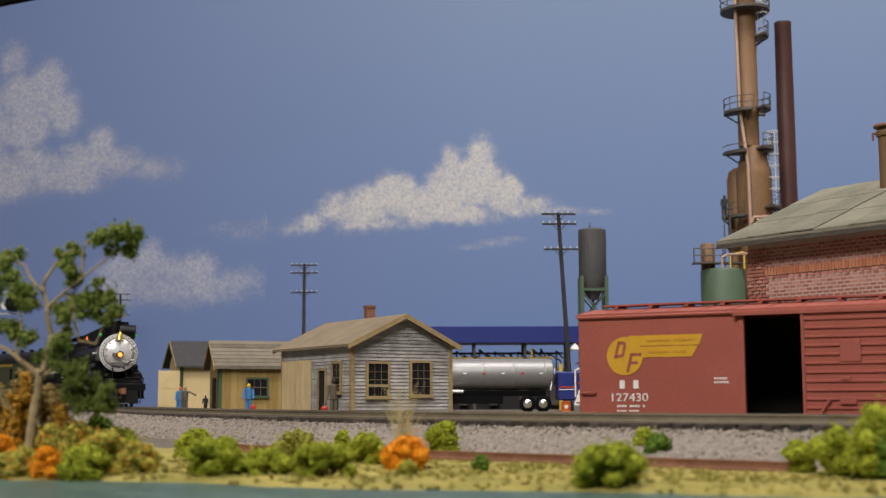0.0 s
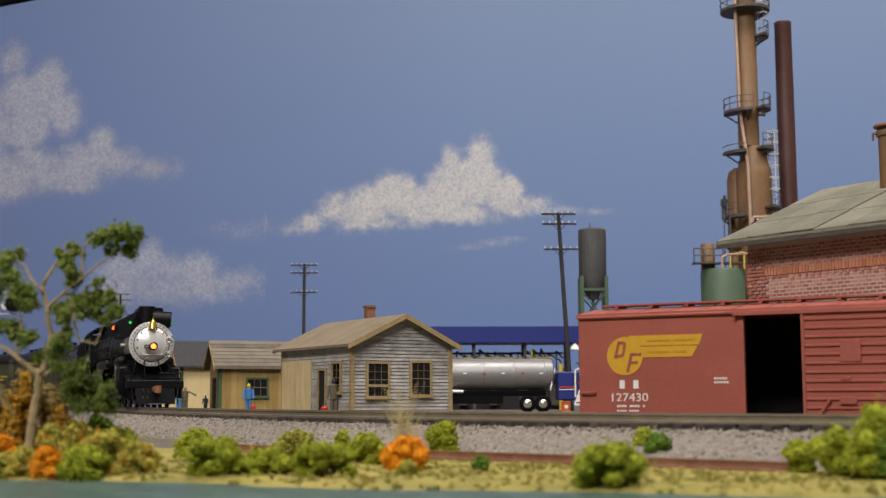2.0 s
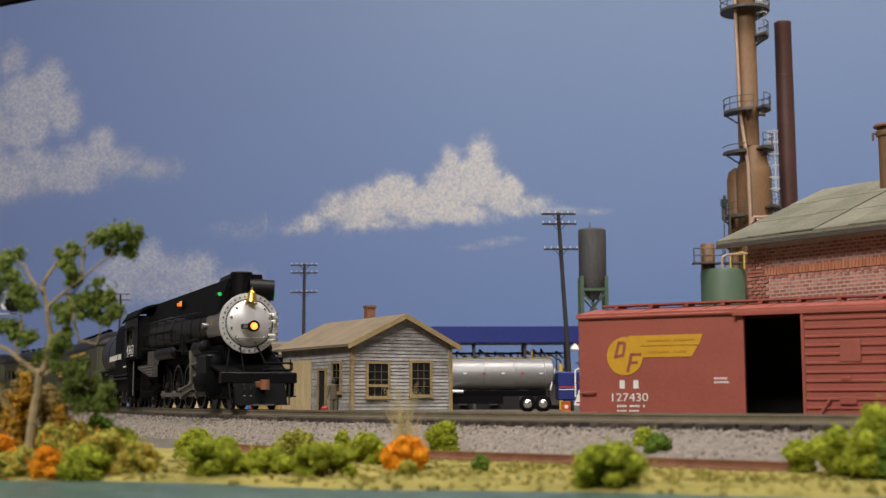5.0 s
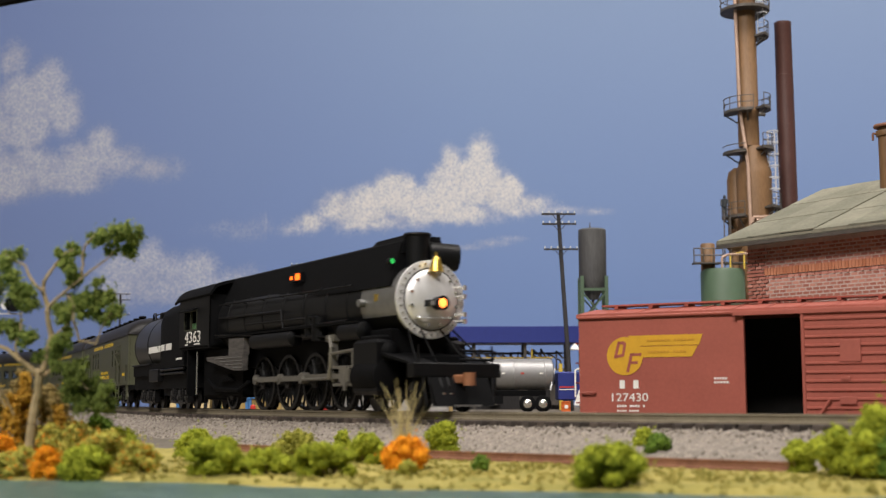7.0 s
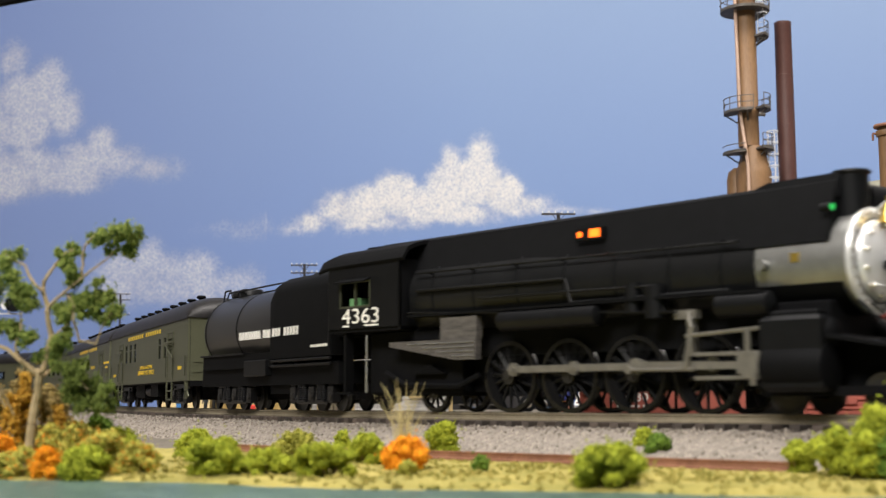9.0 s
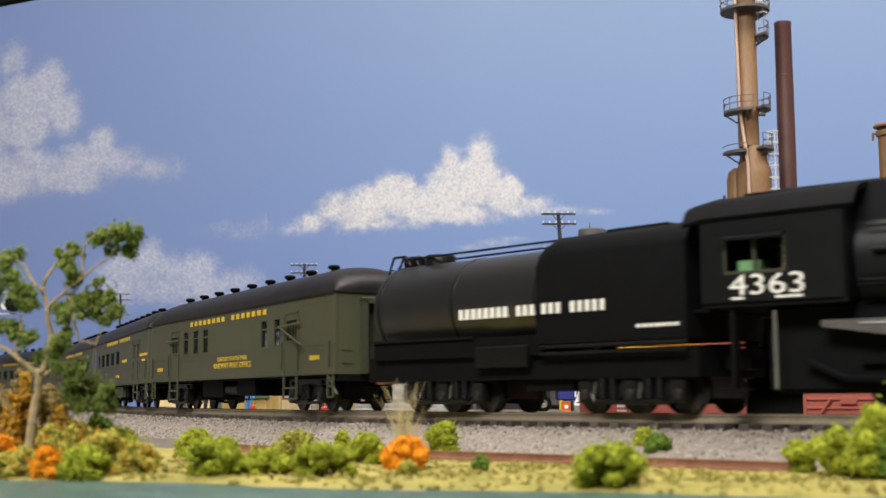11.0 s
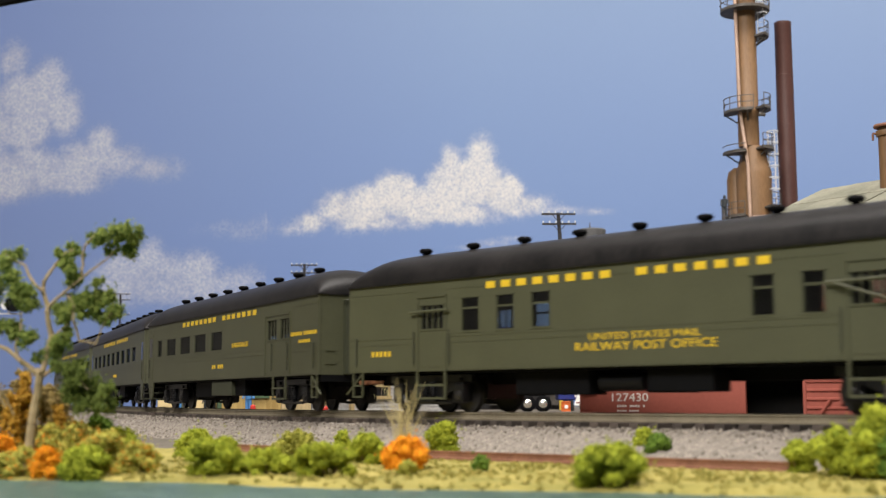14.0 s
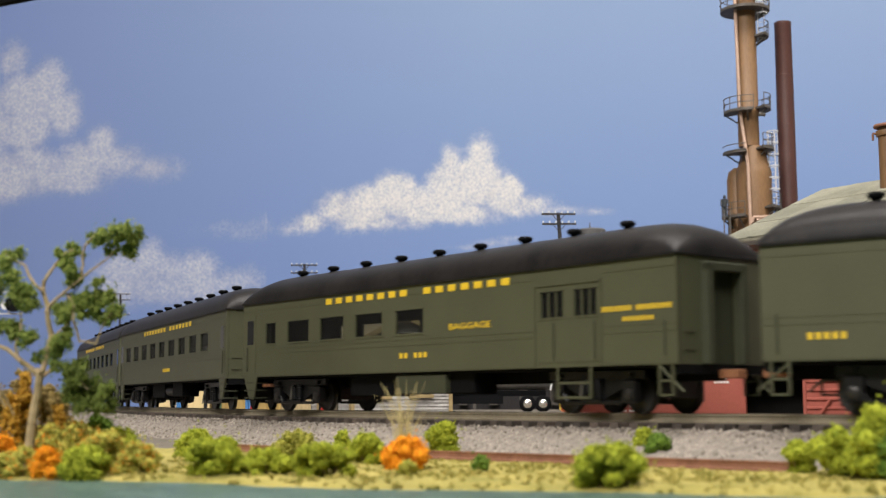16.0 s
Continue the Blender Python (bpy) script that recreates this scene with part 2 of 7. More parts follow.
# ---- mesh building ----
class Shape:
    """Collects the pieces of one part, in full-size metres."""

    def __init__(self, ox=0.0, oy=0.0, oz=0.0):
        self.v, self.f, self.o = [], [], (ox, oy, oz)

    def add(self, verts, faces):
        b = len(self.v)
        self.v += [(x - self.o[0], y - self.o[1], z - self.o[2]) for x, y, z in verts]
        self.f += [tuple(b + i for i in f) for f in faces]
        return self

    def box(self, x0, x1, y0, y1, z0, z1, c=0.0):
        """A box; c cuts its long edges round z or its upper edges."""
        if c <= 0:
            v = [(x, y, z) for z in (z0, z1) for x, y in ((x0, y0), (x1, y0), (x1, y1), (x0, y1))]
            return self.add(v, [(3, 2, 1, 0), (4, 5, 6, 7), (0, 1, 5, 4), (1, 2, 6, 5), (2, 3, 7, 6), (3, 0, 4, 7)])
        ring = lambda d, z: [(x0 + d, y0 + d, z), (x1 - d, y0 + d, z), (x1 - d, y1 - d, z), (x0 + d, y1 - d, z)]
        v = ring(c, z0) + ring(0, z0 + c) + ring(0, z1 - c) + ring(c, z1)
        f = [(3, 2, 1, 0), (12, 13, 14, 15)]
        for k in range(3):
            for i in range(4):
                j = (i + 1) % 4
                f.append((4 * k + i, 4 * k + j, 4 * k + 4 + j, 4 * k + 4 + i))
        return self.add(v, f)

    def rod(self, p, q, r, r2=None, n=8, cap=True):
        p, q = Vector(p), Vector(q)
        r2 = r if r2 is None else r2
        w = (q - p).normalized()
        u = w.orthogonal().normalized()
        t = w.cross(u)
        v = []
        for c, rr in ((p, r), (q, r2)):
            v += [tuple(c + (u * math.cos(6.2832 * i / n) + t * math.sin(6.2832 * i / n)) * rr) for i in range(n)]
        f = [(i, (i + 1) % n, n + (i + 1) % n, n + i) for i in range(n)]
        if cap:
            f += [tuple(range(n))[::-1], tuple(range(n, 2 * n))]
        return self.add(v, f)

    def lathe(self, profile, axis="z", at=(0, 0, 0), n=32, caps=True):
        """profile: (radius, height) along the axis."""
        v, f = [], []
        for r, h in profile:
            for i in range(n):
                a = 6.28319 * i / n
                c, s = r * math.cos(a), r * math.sin(a)
                p = (c, s, h) if axis == "z" else (h, c, s) if axis == "x" else (c, h, s)
                v.append((p[0] + at[0], p[1] + at[1], p[2] + at[2]))
        for k in range(len(profile) - 1):
            for i in range(n):
                j = (i + 1) % n
                f.append((k * n + i, k * n + j, k * n + n + j, k * n + n + i))
        if caps:
            f.append(tuple(range(n))[::-1])
            f.append(tuple(range((len(profile) - 1) * n, len(profile) * n)))
        return self.add(v, f)

    def prism(self, poly, axis, a, b):
        """Extrudes a polygon of the two other axes from a to b."""
        n = len(poly)
        mk = {"x": lambda p, h: (h, p[0], p[1]), "y": lambda p, h: (p[0], h, p[1]), "z": lambda p, h: (p[0], p[1], h)}[axis]
        v = [mk(p, a) for p in poly] + [mk(p, b) for p in poly]
        f = [tuple(range(n))[::-1], tuple(range(n, 2 * n))] + [(i, (i + 1) % n, n + (i + 1) % n, n + i) for i in range(n)]
        return self.add(v, f)

    def loft(self, sections, closed=True, caps=True):
        n = len(sections[0])
        v = [p for s in sections for p in s]
        f = []
        for k in range(len(sections) - 1):
            for i in range(n if closed else n - 1):
                j = (i + 1) % n
                f.append((k * n + i, k * n + j, k * n + n + j, k * n + n + i))
        if caps:
            f += [tuple(range(n))[::-1], tuple(range((len(sections) - 1) * n, len(sections) * n))]
        return self.add(v, f)

    def pipe(self, pts, r, n=6):
        for p, q in zip(pts, pts[1:]):
            self.rod(p, q, r, n=n)
        return self

    def mesh(self, name, material, smooth=False, angle=40):
        me = bpy.data.meshes.new(name)
        me.from_pydata([(x * K, y * K, z * K) for x, y, z in self.v], [], self.f)
        me.materials.append(material)
        bm = bmesh.new()
        bm.from_mesh(me)
        bmesh.ops.recalc_face_normals(bm, faces=bm.faces)
        if smooth:
            lim = math.radians(angle)
            for fc in bm.faces:
                fc.smooth = True
            for e in bm.edges:
                if len(e.link_faces) == 2 and e.calc_face_angle(0) > lim:
                    e.smooth = False
        bm.to_mesh(me)
        bm.free()
        return me


def part(name, shape, material, parent, label="", smooth=False):
    ob = new(name, shape.mesh(name, material, smooth))
    ob.parent = parent
    if label:
        tagged(ob, label)
    return ob


def thing(name, x, y, z, yaw=0.0, label="", category="", group="", kind=""):
    ob = new(name)
    ob.empty_display_size = 0.005
    ob.matrix_basis = pose(x * K, y * K, z * K, 0, 0, yaw)
    return tagged(ob, label, category, group, kind)


def single(name, shape, material, label="", category="", group="", kind="", smooth=False, at=None, yaw=0.0):
    ob = new(name, shape.mesh(name, material, smooth))
    if at:
        ob.matrix_basis = pose(at[0] * K, at[1] * K, at[2] * K, 0, 0, yaw)
    return tagged(ob, label, category, group, kind)


def words(name, text, height, width, material, parent, m, label=""):
    """Lettering of that cap height and width, in the x-z plane of m (metres of the full-size thing)."""
    cu = bpy.data.curves.new(name, "FONT")
    cu.body, cu.size, cu.extrude, cu.resolution_u = text, 1.0, 0.01, 3
    cu.align_x, cu.align_y = "CENTER", "CENTER"
    tmp = new("tmp", cu)
    bpy.context.view_layer.update()
    me = bpy.data.meshes.new_from_object(tmp.evaluated_get(bpy.context.evaluated_depsgraph_get()))
    bpy.data.objects.remove(tmp)
    co = np.array([v.co for v in me.vertices])
    lo, hi = co.min(0), co.max(0)
    for v in me.vertices:
        x = (v.co.x - (lo[0] + hi[0]) / 2) / (hi[0] - lo[0]) * width
        z = (v.co.y - (lo[1] + hi[1]) / 2) / (hi[1] - lo[1]) * height
        p = m @ Vector((x, -0.012 * (v.co.z > 0), z))
        v.co = p * K
    me.name = name
    me.materials.clear()
    me.materials.append(material)
    ob = new(name, me)
    ob.parent = parent
    return tagged(ob, label)


# ---- the line of the main track: curvature along its length, measured from the bend before the camera ----
KN = [-125, -120, -75, -62, -40, -25, -12, 0, 15, 70]
KV = [0, 0.017, 0.017, 0.0009, 0.0006, -0.0061, -0.0113, -0.017, -0.0095, -0.0095]
SG = np.arange(-260, 80, 0.25)
_k = np.interp(SG, KN, KV)
PH = np.cumsum(_k) * 0.25
_j = int(np.argmin(abs(SG)))
PH = PH - PH[_j] + 0.8683
PX = np.cumsum(np.cos(PH)) * 0.25
PY = np.cumsum(-np.sin(PH)) * 0.25
PX, PY = PX - PX[_j] + 1.892, PY - PY[_j] + 34.341


def on_track(s, side=0.0):
    """Place and heading at s metres along the track, side metres towards the viewer."""
    x, y, h = np.interp(s, SG, PX), np.interp(s, SG, PY), np.interp(s, SG, PH)
    return x - math.sin(h) * side, y - math.cos(h) * side, h


def side_of_track(X, Y):
    """Distance from the track's centre line, positive on the viewer's side."""
    sx, sy, sh = PX[::4], PY[::4], PH[::4]
    shape = X.shape
    X, Y = X.ravel(), Y.ravel()
    out = np.empty(len(X))
    for a in range(0, len(X), 4000):
        dx, dy = X[a:a + 4000, None] - sx, Y[a:a + 4000, None] - sy
        d = dx * dx + dy * dy
        i = d.argmin(1)
        r = np.arange(len(i))
        out[a:a + 4000] = -(dx[r, i] * np.sin(sh[i]) + dy[r, i] * np.cos(sh[i]))
        far = np.sqrt(d[r, i])
        out[a:a + 4000] = np.sign(out[a:a + 4000]) * far
    return out.reshape(shape)


# ---- the large structure ----
BOX_A, BOX_B = (4.14, 38.9), (11.96, 34.4)      # the boxcar's near side, from its end to beyond its door
YARD, TURF = -0.36, -1.02


def ground_height(X, Y):
    u = side_of_track(X, Y)
    z = np.where(u < 0, YARD, TURF)
    t = np.clip((u + 1.5) / 3.0, 0, 1)
    z = YARD + (TURF - YARD) * t
    # the low spur on which the boxcar stands
    ax, ay = BOX_A
    dx, dy = BOX_B[0] - ax, BOX_B[1] - ay
    n = math.hypot(dx, dy)
    a = ((X - ax) * dx + (Y - ay) * dy) / n
    b = (-(X - ax) * dy + (Y - ay) * dx) / n
    m = np.clip((a + 2.0) / 1.0, 0, 1) * np.clip((b + 2.2) / 1.2, 0, 1) * np.clip((6.0 - b) / 1.5, 0, 1) * np.clip((30 - a) / 2, 0, 1) * (u < -1)
    z = z - 1.25 * m
    # the bank down to the water
    edge = 20.4 - np.where(X < 0, 0.42, 0.24) * np.clip(X, -20, 20) + 0.25 * np.sin(X * 0.9) + 0.12 * np.sin(X * 2.7 + 1)
    w = np.clip((Y - edge) / 1.2, 0, 1)
    z = np.where((Y < edge + 1.2), -1.5 + (z + 1.5) * w ** 0.35, z)
    return z


def axis(*runs):
    out = []
    for a, b, d in runs:
        out += list(np.arange(a, b, d))
    return np.array(out + [runs[-1][1]])


def build_ground():
    xs = axis((-150, -30, 8), (-30, -14, 0.8), (-14, 16, 0.3), (16, 40, 1.0), (40, 150, 8))
    ys = axis((-20, 17, 4), (17, 30, 0.25), (30, 46, 0.5), (46, 151, 3))
    X, Y = np.meshgrid(xs, ys)
    Z = ground_height(X, Y)
    for i in range(Z.shape[0]):
        if 17 < ys[i] < 46:
            for j in range(Z.shape[1]):
                if -16 < xs[j] < 18:
                    Z[i, j] += 0.06 * noise.noise((X[i, j] * 0.7, Y[i, j] * 0.7, 0)) + 0.035 * noise.noise((X[i, j] * 2.5, Y[i, j] * 2.5, 3))
    nx = len(xs)
    sh = Shape()
    sh.v = [(float(a), float(b), float(c)) for a, b, c in zip(X.ravel(), Y.ravel(), Z.ravel())]
    sh.f = [(r * nx + c, r * nx + c + 1, r * nx + nx + c + 1, r * nx + nx + c) for r in range(len(ys) - 1) for c in range(nx - 1)]
    ob = single("ground", sh, M["ground"], "yellow-green turf ground with dirt yard behind the track", "ground", kind="structure", smooth=True)
    ob.data.materials.append(M["dirt"])
    u = side_of_track(X, Y).ravel()
    for p in ob.data.polygons:
        if u[p.vertices[0]] < 1.0 or p.center.y > 37 * K:
            p.material_index = 1
    return ob


build_ground()


def water_material():
    m = mat("green_resin_water", (0.005, 0.03, 0.025), 0.4, colour2=(0.13, 0.2, 0.16), scale=2.2, fine=8, bump=1.0, spec=0.3, stretch=(0.7, 1.3, 1))
    return m


def build_water():
    sh = Shape()
    sh.box(-150, 150, -30, 30, -1.45, -1.13)
    single("water", sh, water_material(), "dark green rippled resin water", "water", kind="structure")


build_water()


# ---- backdrop: a wall painted with sky and clouds ----
BACK_Y = 150.0


def cloud(x, y, lobes):
    """How deep a spot lies in a cloud of round puffs, each given by its sight line and its half breadth and height."""
    out = np.full(x.shape, -9.0)
    k = BACK_Y / 2255.7
    for h, v, a, b in lobes:
        cx, cy = sight(h, v, BACK_Y)
        q = np.sqrt(((x - cx) / (a * k)) ** 2 + ((y - cy) / (b * k)) ** 2)
        out = np.maximum(out, (1 - q) * min(a, b) * k)
    return out


def build_backdrop():
    xs, ys = np.linspace(-75, 75, 640), np.linspace(-8, 70, 340)
    X, Y = np.meshgrid(xs, ys)
    fb = np.empty(X.shape)
    f2 = np.empty(X.shape)
    for i in range(X.shape[0]):
        for j in range(X.shape[1]):
            if -56 < xs[j] < 26 and 8 < ys[i] < 45:
                p = Vector((xs[j] * 0.33, ys[i] * 0.33, 0))
                fb[i, j] = 0.75 * noise.fractal(p, 0.75, 2.1, 6) + 0.45 * (0.55 - abs(noise.noise(p * 1.9)) * 2)
                f2[i, j] = noise.fractal(p * 0.35 + Vector((7, 3, 1)), 1.0, 2.0, 3)
            else:
                fb[i, j] = f2[i, j] = 0
    big = cloud(X, Y, ((555, 392, 36, 20), (600, 370, 45, 32), (650, 365, 48, 42), (700, 345, 45, 45), (738, 365, 55, 40), (790, 335, 42, 55), (798, 287, 23, 32), (850, 272, 28, 36),
                       (842, 320, 54, 52), (892, 345, 42, 40), (935, 362, 42, 22), (660, 394, 115, 15), (535, 406, 60, 8), (800, 378, 120, 22), (905, 373, 75, 12)))
    wisp = cloud(X, Y, ((1045, 375, 42, 6), (995, 371, 50, 6), (835, 438, 32, 5), (870, 431, 32, 6), (905, 423, 28, 5)))
    left = cloud(X, Y, ((22, 105, 20, 24), (85, 150, 30, 36), (112, 200, 28, 36), (45, 174, 50, 45), (45, 225, 45, 42), (182, 252, 22, 22), (150, 282, 48, 26), (212, 283, 34, 24),
                        (265, 298, 30, 12), (45, 302, 80, 40), (114, 310, 75, 28), (0, 318, 60, 38), (-70, 220, 80, 120)))
    low = cloud(X, Y, ((265, 455, 20, 22), (225, 480, 42, 28), (290, 478, 46, 28), (345, 478, 38, 24), (300, 510, 110, 26), (400, 500, 62, 18), (210, 510, 42, 24)))
    d = np.maximum.reduce([big, left, low])
    # painted hard at the crowns, dragged out thin along the base
    edge = np.where(X < -21, 2.2, 1.7)
    cover = np.clip((d + np.where(X < -21, fb * 0.5 + 1.5, fb * 0.55 + 0.6)) / edge, 0, 1)
    cover = cover * cover * (3 - 2 * cover)
    streak = np.clip((wisp + fb * 0.12 + 0.2) / 0.55, 0, 1) * 0.75
    grey = np.clip(0.3 - d * 0.22 + f2 * 0.7 - fb * 0.5, 0, 1)
    grey = np.where((X < -32) & (Y > 22), np.clip(grey + 0.4, 0, 1), grey)
    dim = np.where(X < -32, 0.8, 1.0)
    dim = np.where((X < -19) & (Y < 21), 0.68, dim)
    cover = np.maximum(cover * dim * 0.96, streak)
    nx = len(xs)
    me = bpy.data.meshes.new("backdrop")
    me.from_pydata([(float(a) * K, BACK_Y * K, float(b) * K) for a, b in zip(X.ravel(), Y.ravel())], [],
                   [(r * nx + c, r * nx + c + 1, r * nx + nx + c + 1, r * nx + nx + c) for r in range(len(ys) - 1) for c in range(nx - 1)])
    at = me.color_attributes.new("cloud", "FLOAT_COLOR", "POINT")
    vals = np.stack([cover.ravel(), grey.ravel(), np.zeros(cover.size), np.ones(cover.size)], 1)
    at.data.foreach_set("color", vals.ravel().astype(np.float32))
    m = bpy.data.materials.new("painted_sky")
    m.use_nodes = True
    n, l = m.node_tree.nodes, m.node_tree.links
    b = n["Principled BSDF"]
    b.inputs["Roughness"].default_value = 0.8
    b.inputs["Specular IOR Level"].default_value = 0.15
    tc, sep = n.new("ShaderNodeTexCoord"), n.new("ShaderNodeSeparateXYZ")
    l.new(tc.outputs["Object"], sep.inputs[0])
    mr = n.new("ShaderNodeMapRange")
    mr.inputs["From Min"].default_value, mr.inputs["From Max"].default_value = 0.0, 0.62
    l.new(sep.outputs["Z"], mr.inputs["Value"])
    nz = n.new("ShaderNodeTexNoise")
    nz.inputs["Scale"].default_value, nz.inputs["Detail"].default_value = 3.0, 5
    l.new(tc.outputs["Object"], nz.inputs["Vector"])
    ad = n.new("ShaderNodeMath")
    ad.operation = "MULTIPLY_ADD"
    l.new(nz.outputs["Fac"], ad.inputs[0])
    ad.inputs[1].default_value = 0.2
    l.new(mr.outputs["Result"], ad.inputs[2])
    rp = n.new("ShaderNodeValToRGB")
    rp.color_ramp.elements[0].position, rp.color_ramp.elements[1].position = 0.1, 1.0
    rp.color_ramp.elements[0].color, rp.color_ramp.elements[1].color = (0.124, 0.2, 0.41, 1), (0.175, 0.245, 0.385, 1)
    l.new(ad.outputs[0], rp.inputs["Fac"])
    ca, sc = n.new("ShaderNodeVertexColor"), n.new("ShaderNodeSeparateColor")
    ca.layer_name = "cloud"
    l.new(ca.outputs["Color"], sc.inputs[0])
    cl = n.new("ShaderNodeMix")
    cl.data_type = "RGBA"
    cl.inputs[6].default_value, cl.inputs[7].default_value = (0.55, 0.535, 0.505, 1), (0.32, 0.33, 0.38, 1)
    l.new(sc.outputs["Green"], cl.inputs[0])
    br = n.new("ShaderNodeTexNoise")
    br.inputs["Scale"].default_value, br.inputs["Detail"].default_value = 300.0, 6
    l.new(tc.outputs["Object"], br.inputs["Vector"])
    bm2 = n.new("ShaderNodeMath")
    bm2.operation = "MULTIPLY_ADD"
    l.new(br.outputs["Fac"], bm2.inputs[0])
    bm2.inputs[1].default_value, bm2.inputs[2].default_value = 1.7, -0.66
    lift = n.new("ShaderNodeMath")
    lift.operation = "MULTIPLY_ADD"
    lift.use_clamp = True
    l.new(sc.outputs["Red"], lift.inputs[0])
    lift.inputs[1].default_value = 0.62
    l.new(bm2.outputs[0], lift.inputs[2])
    cv = n.new("ShaderNodeMath")
    cv.operation = "MULTIPLY"
    cv.use_clamp = True
    l.new(sc.outputs["Red"], cv.inputs[0])
    l.new(lift.outputs[0], cv.inputs[1])
    mx = n.new("ShaderNodeMix")
    mx.data_type = "RGBA"
    l.new(cv.outputs[0], mx.inputs[0])
    # purple-blue paint at the left, with the dimmer light there put into it
    side, tint = n.new("ShaderNodeMapRange"), n.new("ShaderNodeMix")
    side.inputs["From Min"].default_value, side.inputs["From Max"].default_value = 0.05, -0.65
    l.new(sep.outputs["X"], side.inputs["Value"])
    tint.data_type = "RGBA"
    tint.inputs[7].default_value = (0.134, 0.188, 0.362, 1)
    l.new(side.outputs["Result"], tint.inputs[0])
    l.new(rp.outputs["Color"], tint.inputs[6])
    l.new(tint.outputs[2], mx.inputs[6])
    l.new(cl.outputs[2], mx.inputs[7])
    l.new(mx.outputs[2], b.inputs["Base Color"])
    me.materials.append(m)
    ob = new("backdrop", me)
    return tagged(ob, "wall painted as blue sky with white clouds", "backdrop", kind="structure")


build_backdrop()


def build_room():
    for nm, b in (("wall_back", (-190, 190, 151, 155, -70, 190)), ("wall_left", (-194, -190, -150, 155, -70, 190)),
                  ("wall_right", (190, 194, -150, 155, -70, 190)), ("wall_front", (-190, 190, -154, -150, -70, 190)),
                  ("ceiling", (-194, 194, -154, 155, 190, 194)), ("floor", (-194, 194, -154, 155, -74, -70))):
        single(nm, Shape().box(*b), M["wall"], "plain painted layout room " + nm.split("_")[0], nm.split("_")[0], kind="structure")
    v = thing("valance", -11.4, 31.0, 10.1, 0, "black valance board above the layout", "valance")
    b = part("board", Shape().box(-3, 2.0, -0.1, 0.1, 0, 2.0, 0.02), M["valance"], v)
    b.matrix_basis = pose(0, 0, 0, 0, -11.5, 0)
    for x in (-2.5, -0.5):
        part("hanger", Shape().rod((x, 0, 1.0), (x, 0, 179.9), 0.15, n=8), M["valance"], v)


build_room()


# ---- the main track ----
def sweep(profile, s0, s1, step, off=0.0):
    """Sweeps a (side, height) profile along the track."""
    sh, rows = Shape(), []
    for s in np.arange(s0, s1 + 0.01, step):
        rows.append([(*on_track(s, off + a)[:2], z) for a, z in profile])
    return sh.loft(rows)


def build_track():
    t = thing("railway_track", 0, 0, 0, label="curved model railway track on grey ballast", category="track", kind="structure")
    prof = [(-0.075, -0.2), (0.075, -0.2), (0.075, -0.165), (0.02, -0.14), (0.02, -0.055), (0.045, -0.04), (0.045, 0.0), (-0.045, 0.0), (-0.045, -0.04), (-0.02, -0.055), (-0.02, -0.14), (-0.075, -0.165)]
    for off in (-0.76, 0.76):
        part("rail", sweep(prof, -110, 70, 1.0, off), M["rail_side"], t, "steel rail with weathered sides")
    bal = [(-2.6, -0.6), (-1.6, -0.34), (1.12, -0.33), (1.42, -0.37), (2.0, -0.58), (3.5, -1.06), (3.6, -1.3), (-2.6, -1.3)]
    part("ballast_bed", sweep(bal, -110, 70, 0.5), M["ballast"], t, "grey crushed stone ballast")
    me = None
    i = 0
    for s in np.arange(-75, 45, 0.56):
        if me is None:
            me = Shape().box(-0.125, 0.125, -1.32, 1.32, -0.2, 0.0, 0.015).mesh("tie", M["tie"])
        ob = new("tie", me)
        x, y, h = on_track(s + random.uniform(-0.04, 0.04))
        ob.matrix_basis = pose(x * K, y * K, -0.205 * K, 0, 0, -math.degrees(h) + random.uniform(-1.2, 1.2))
        ob.parent = t
        i += 1
    # loose stones over the near slope
    rng = np.random.RandomState(4)
    n = 20000
    s = rng.uniform(-60, 40, n)
    u = np.where(rng.rand(n) < 0.85, rng.uniform(1.3, 3.75, n), rng.uniform(-1.6, 1.1, n))
    z = np.interp(u, [-1.6, 1.15, 1.45, 2.0, 3.5, 3.8], [-0.35, -0.31, -0.36, -0.6, -1.06, -1.1])
    octa = np.array([(1, 0, 0), (-1, 0, 0), (0, 1, 0), (0, -1, 0), (0, 0, 1), (0, 0, -1)], float)
    fo = [(0, 2, 4), (2, 1, 4), (1, 3, 4), (3, 0, 4), (2, 0, 5), (1, 2, 5), (3, 1, 5), (0, 3, 5)]
    sh = Shape()
    for i in range(n):
        x, y, h = on_track(s[i], u[i])
        r = rng.uniform(0.025, 0.06)
        o = octa * r * rng.uniform(0.6, 1.3, (6, 3))
        a = rng.rand() * 6.28
        c, q = math.cos(a), math.sin(a)
        sh.add([(x + c * p[0] - q * p[1], y + q * p[0] + c * p[1], z[i] + p[2]) for p in o], fo)
    ob = new("ballast_stones", sh.mesh("ballast_stones", M["stones"]))
    tagged(ob, "loose grey and pinkish ballast stones", "ballast", kind="stuff")


build_track()


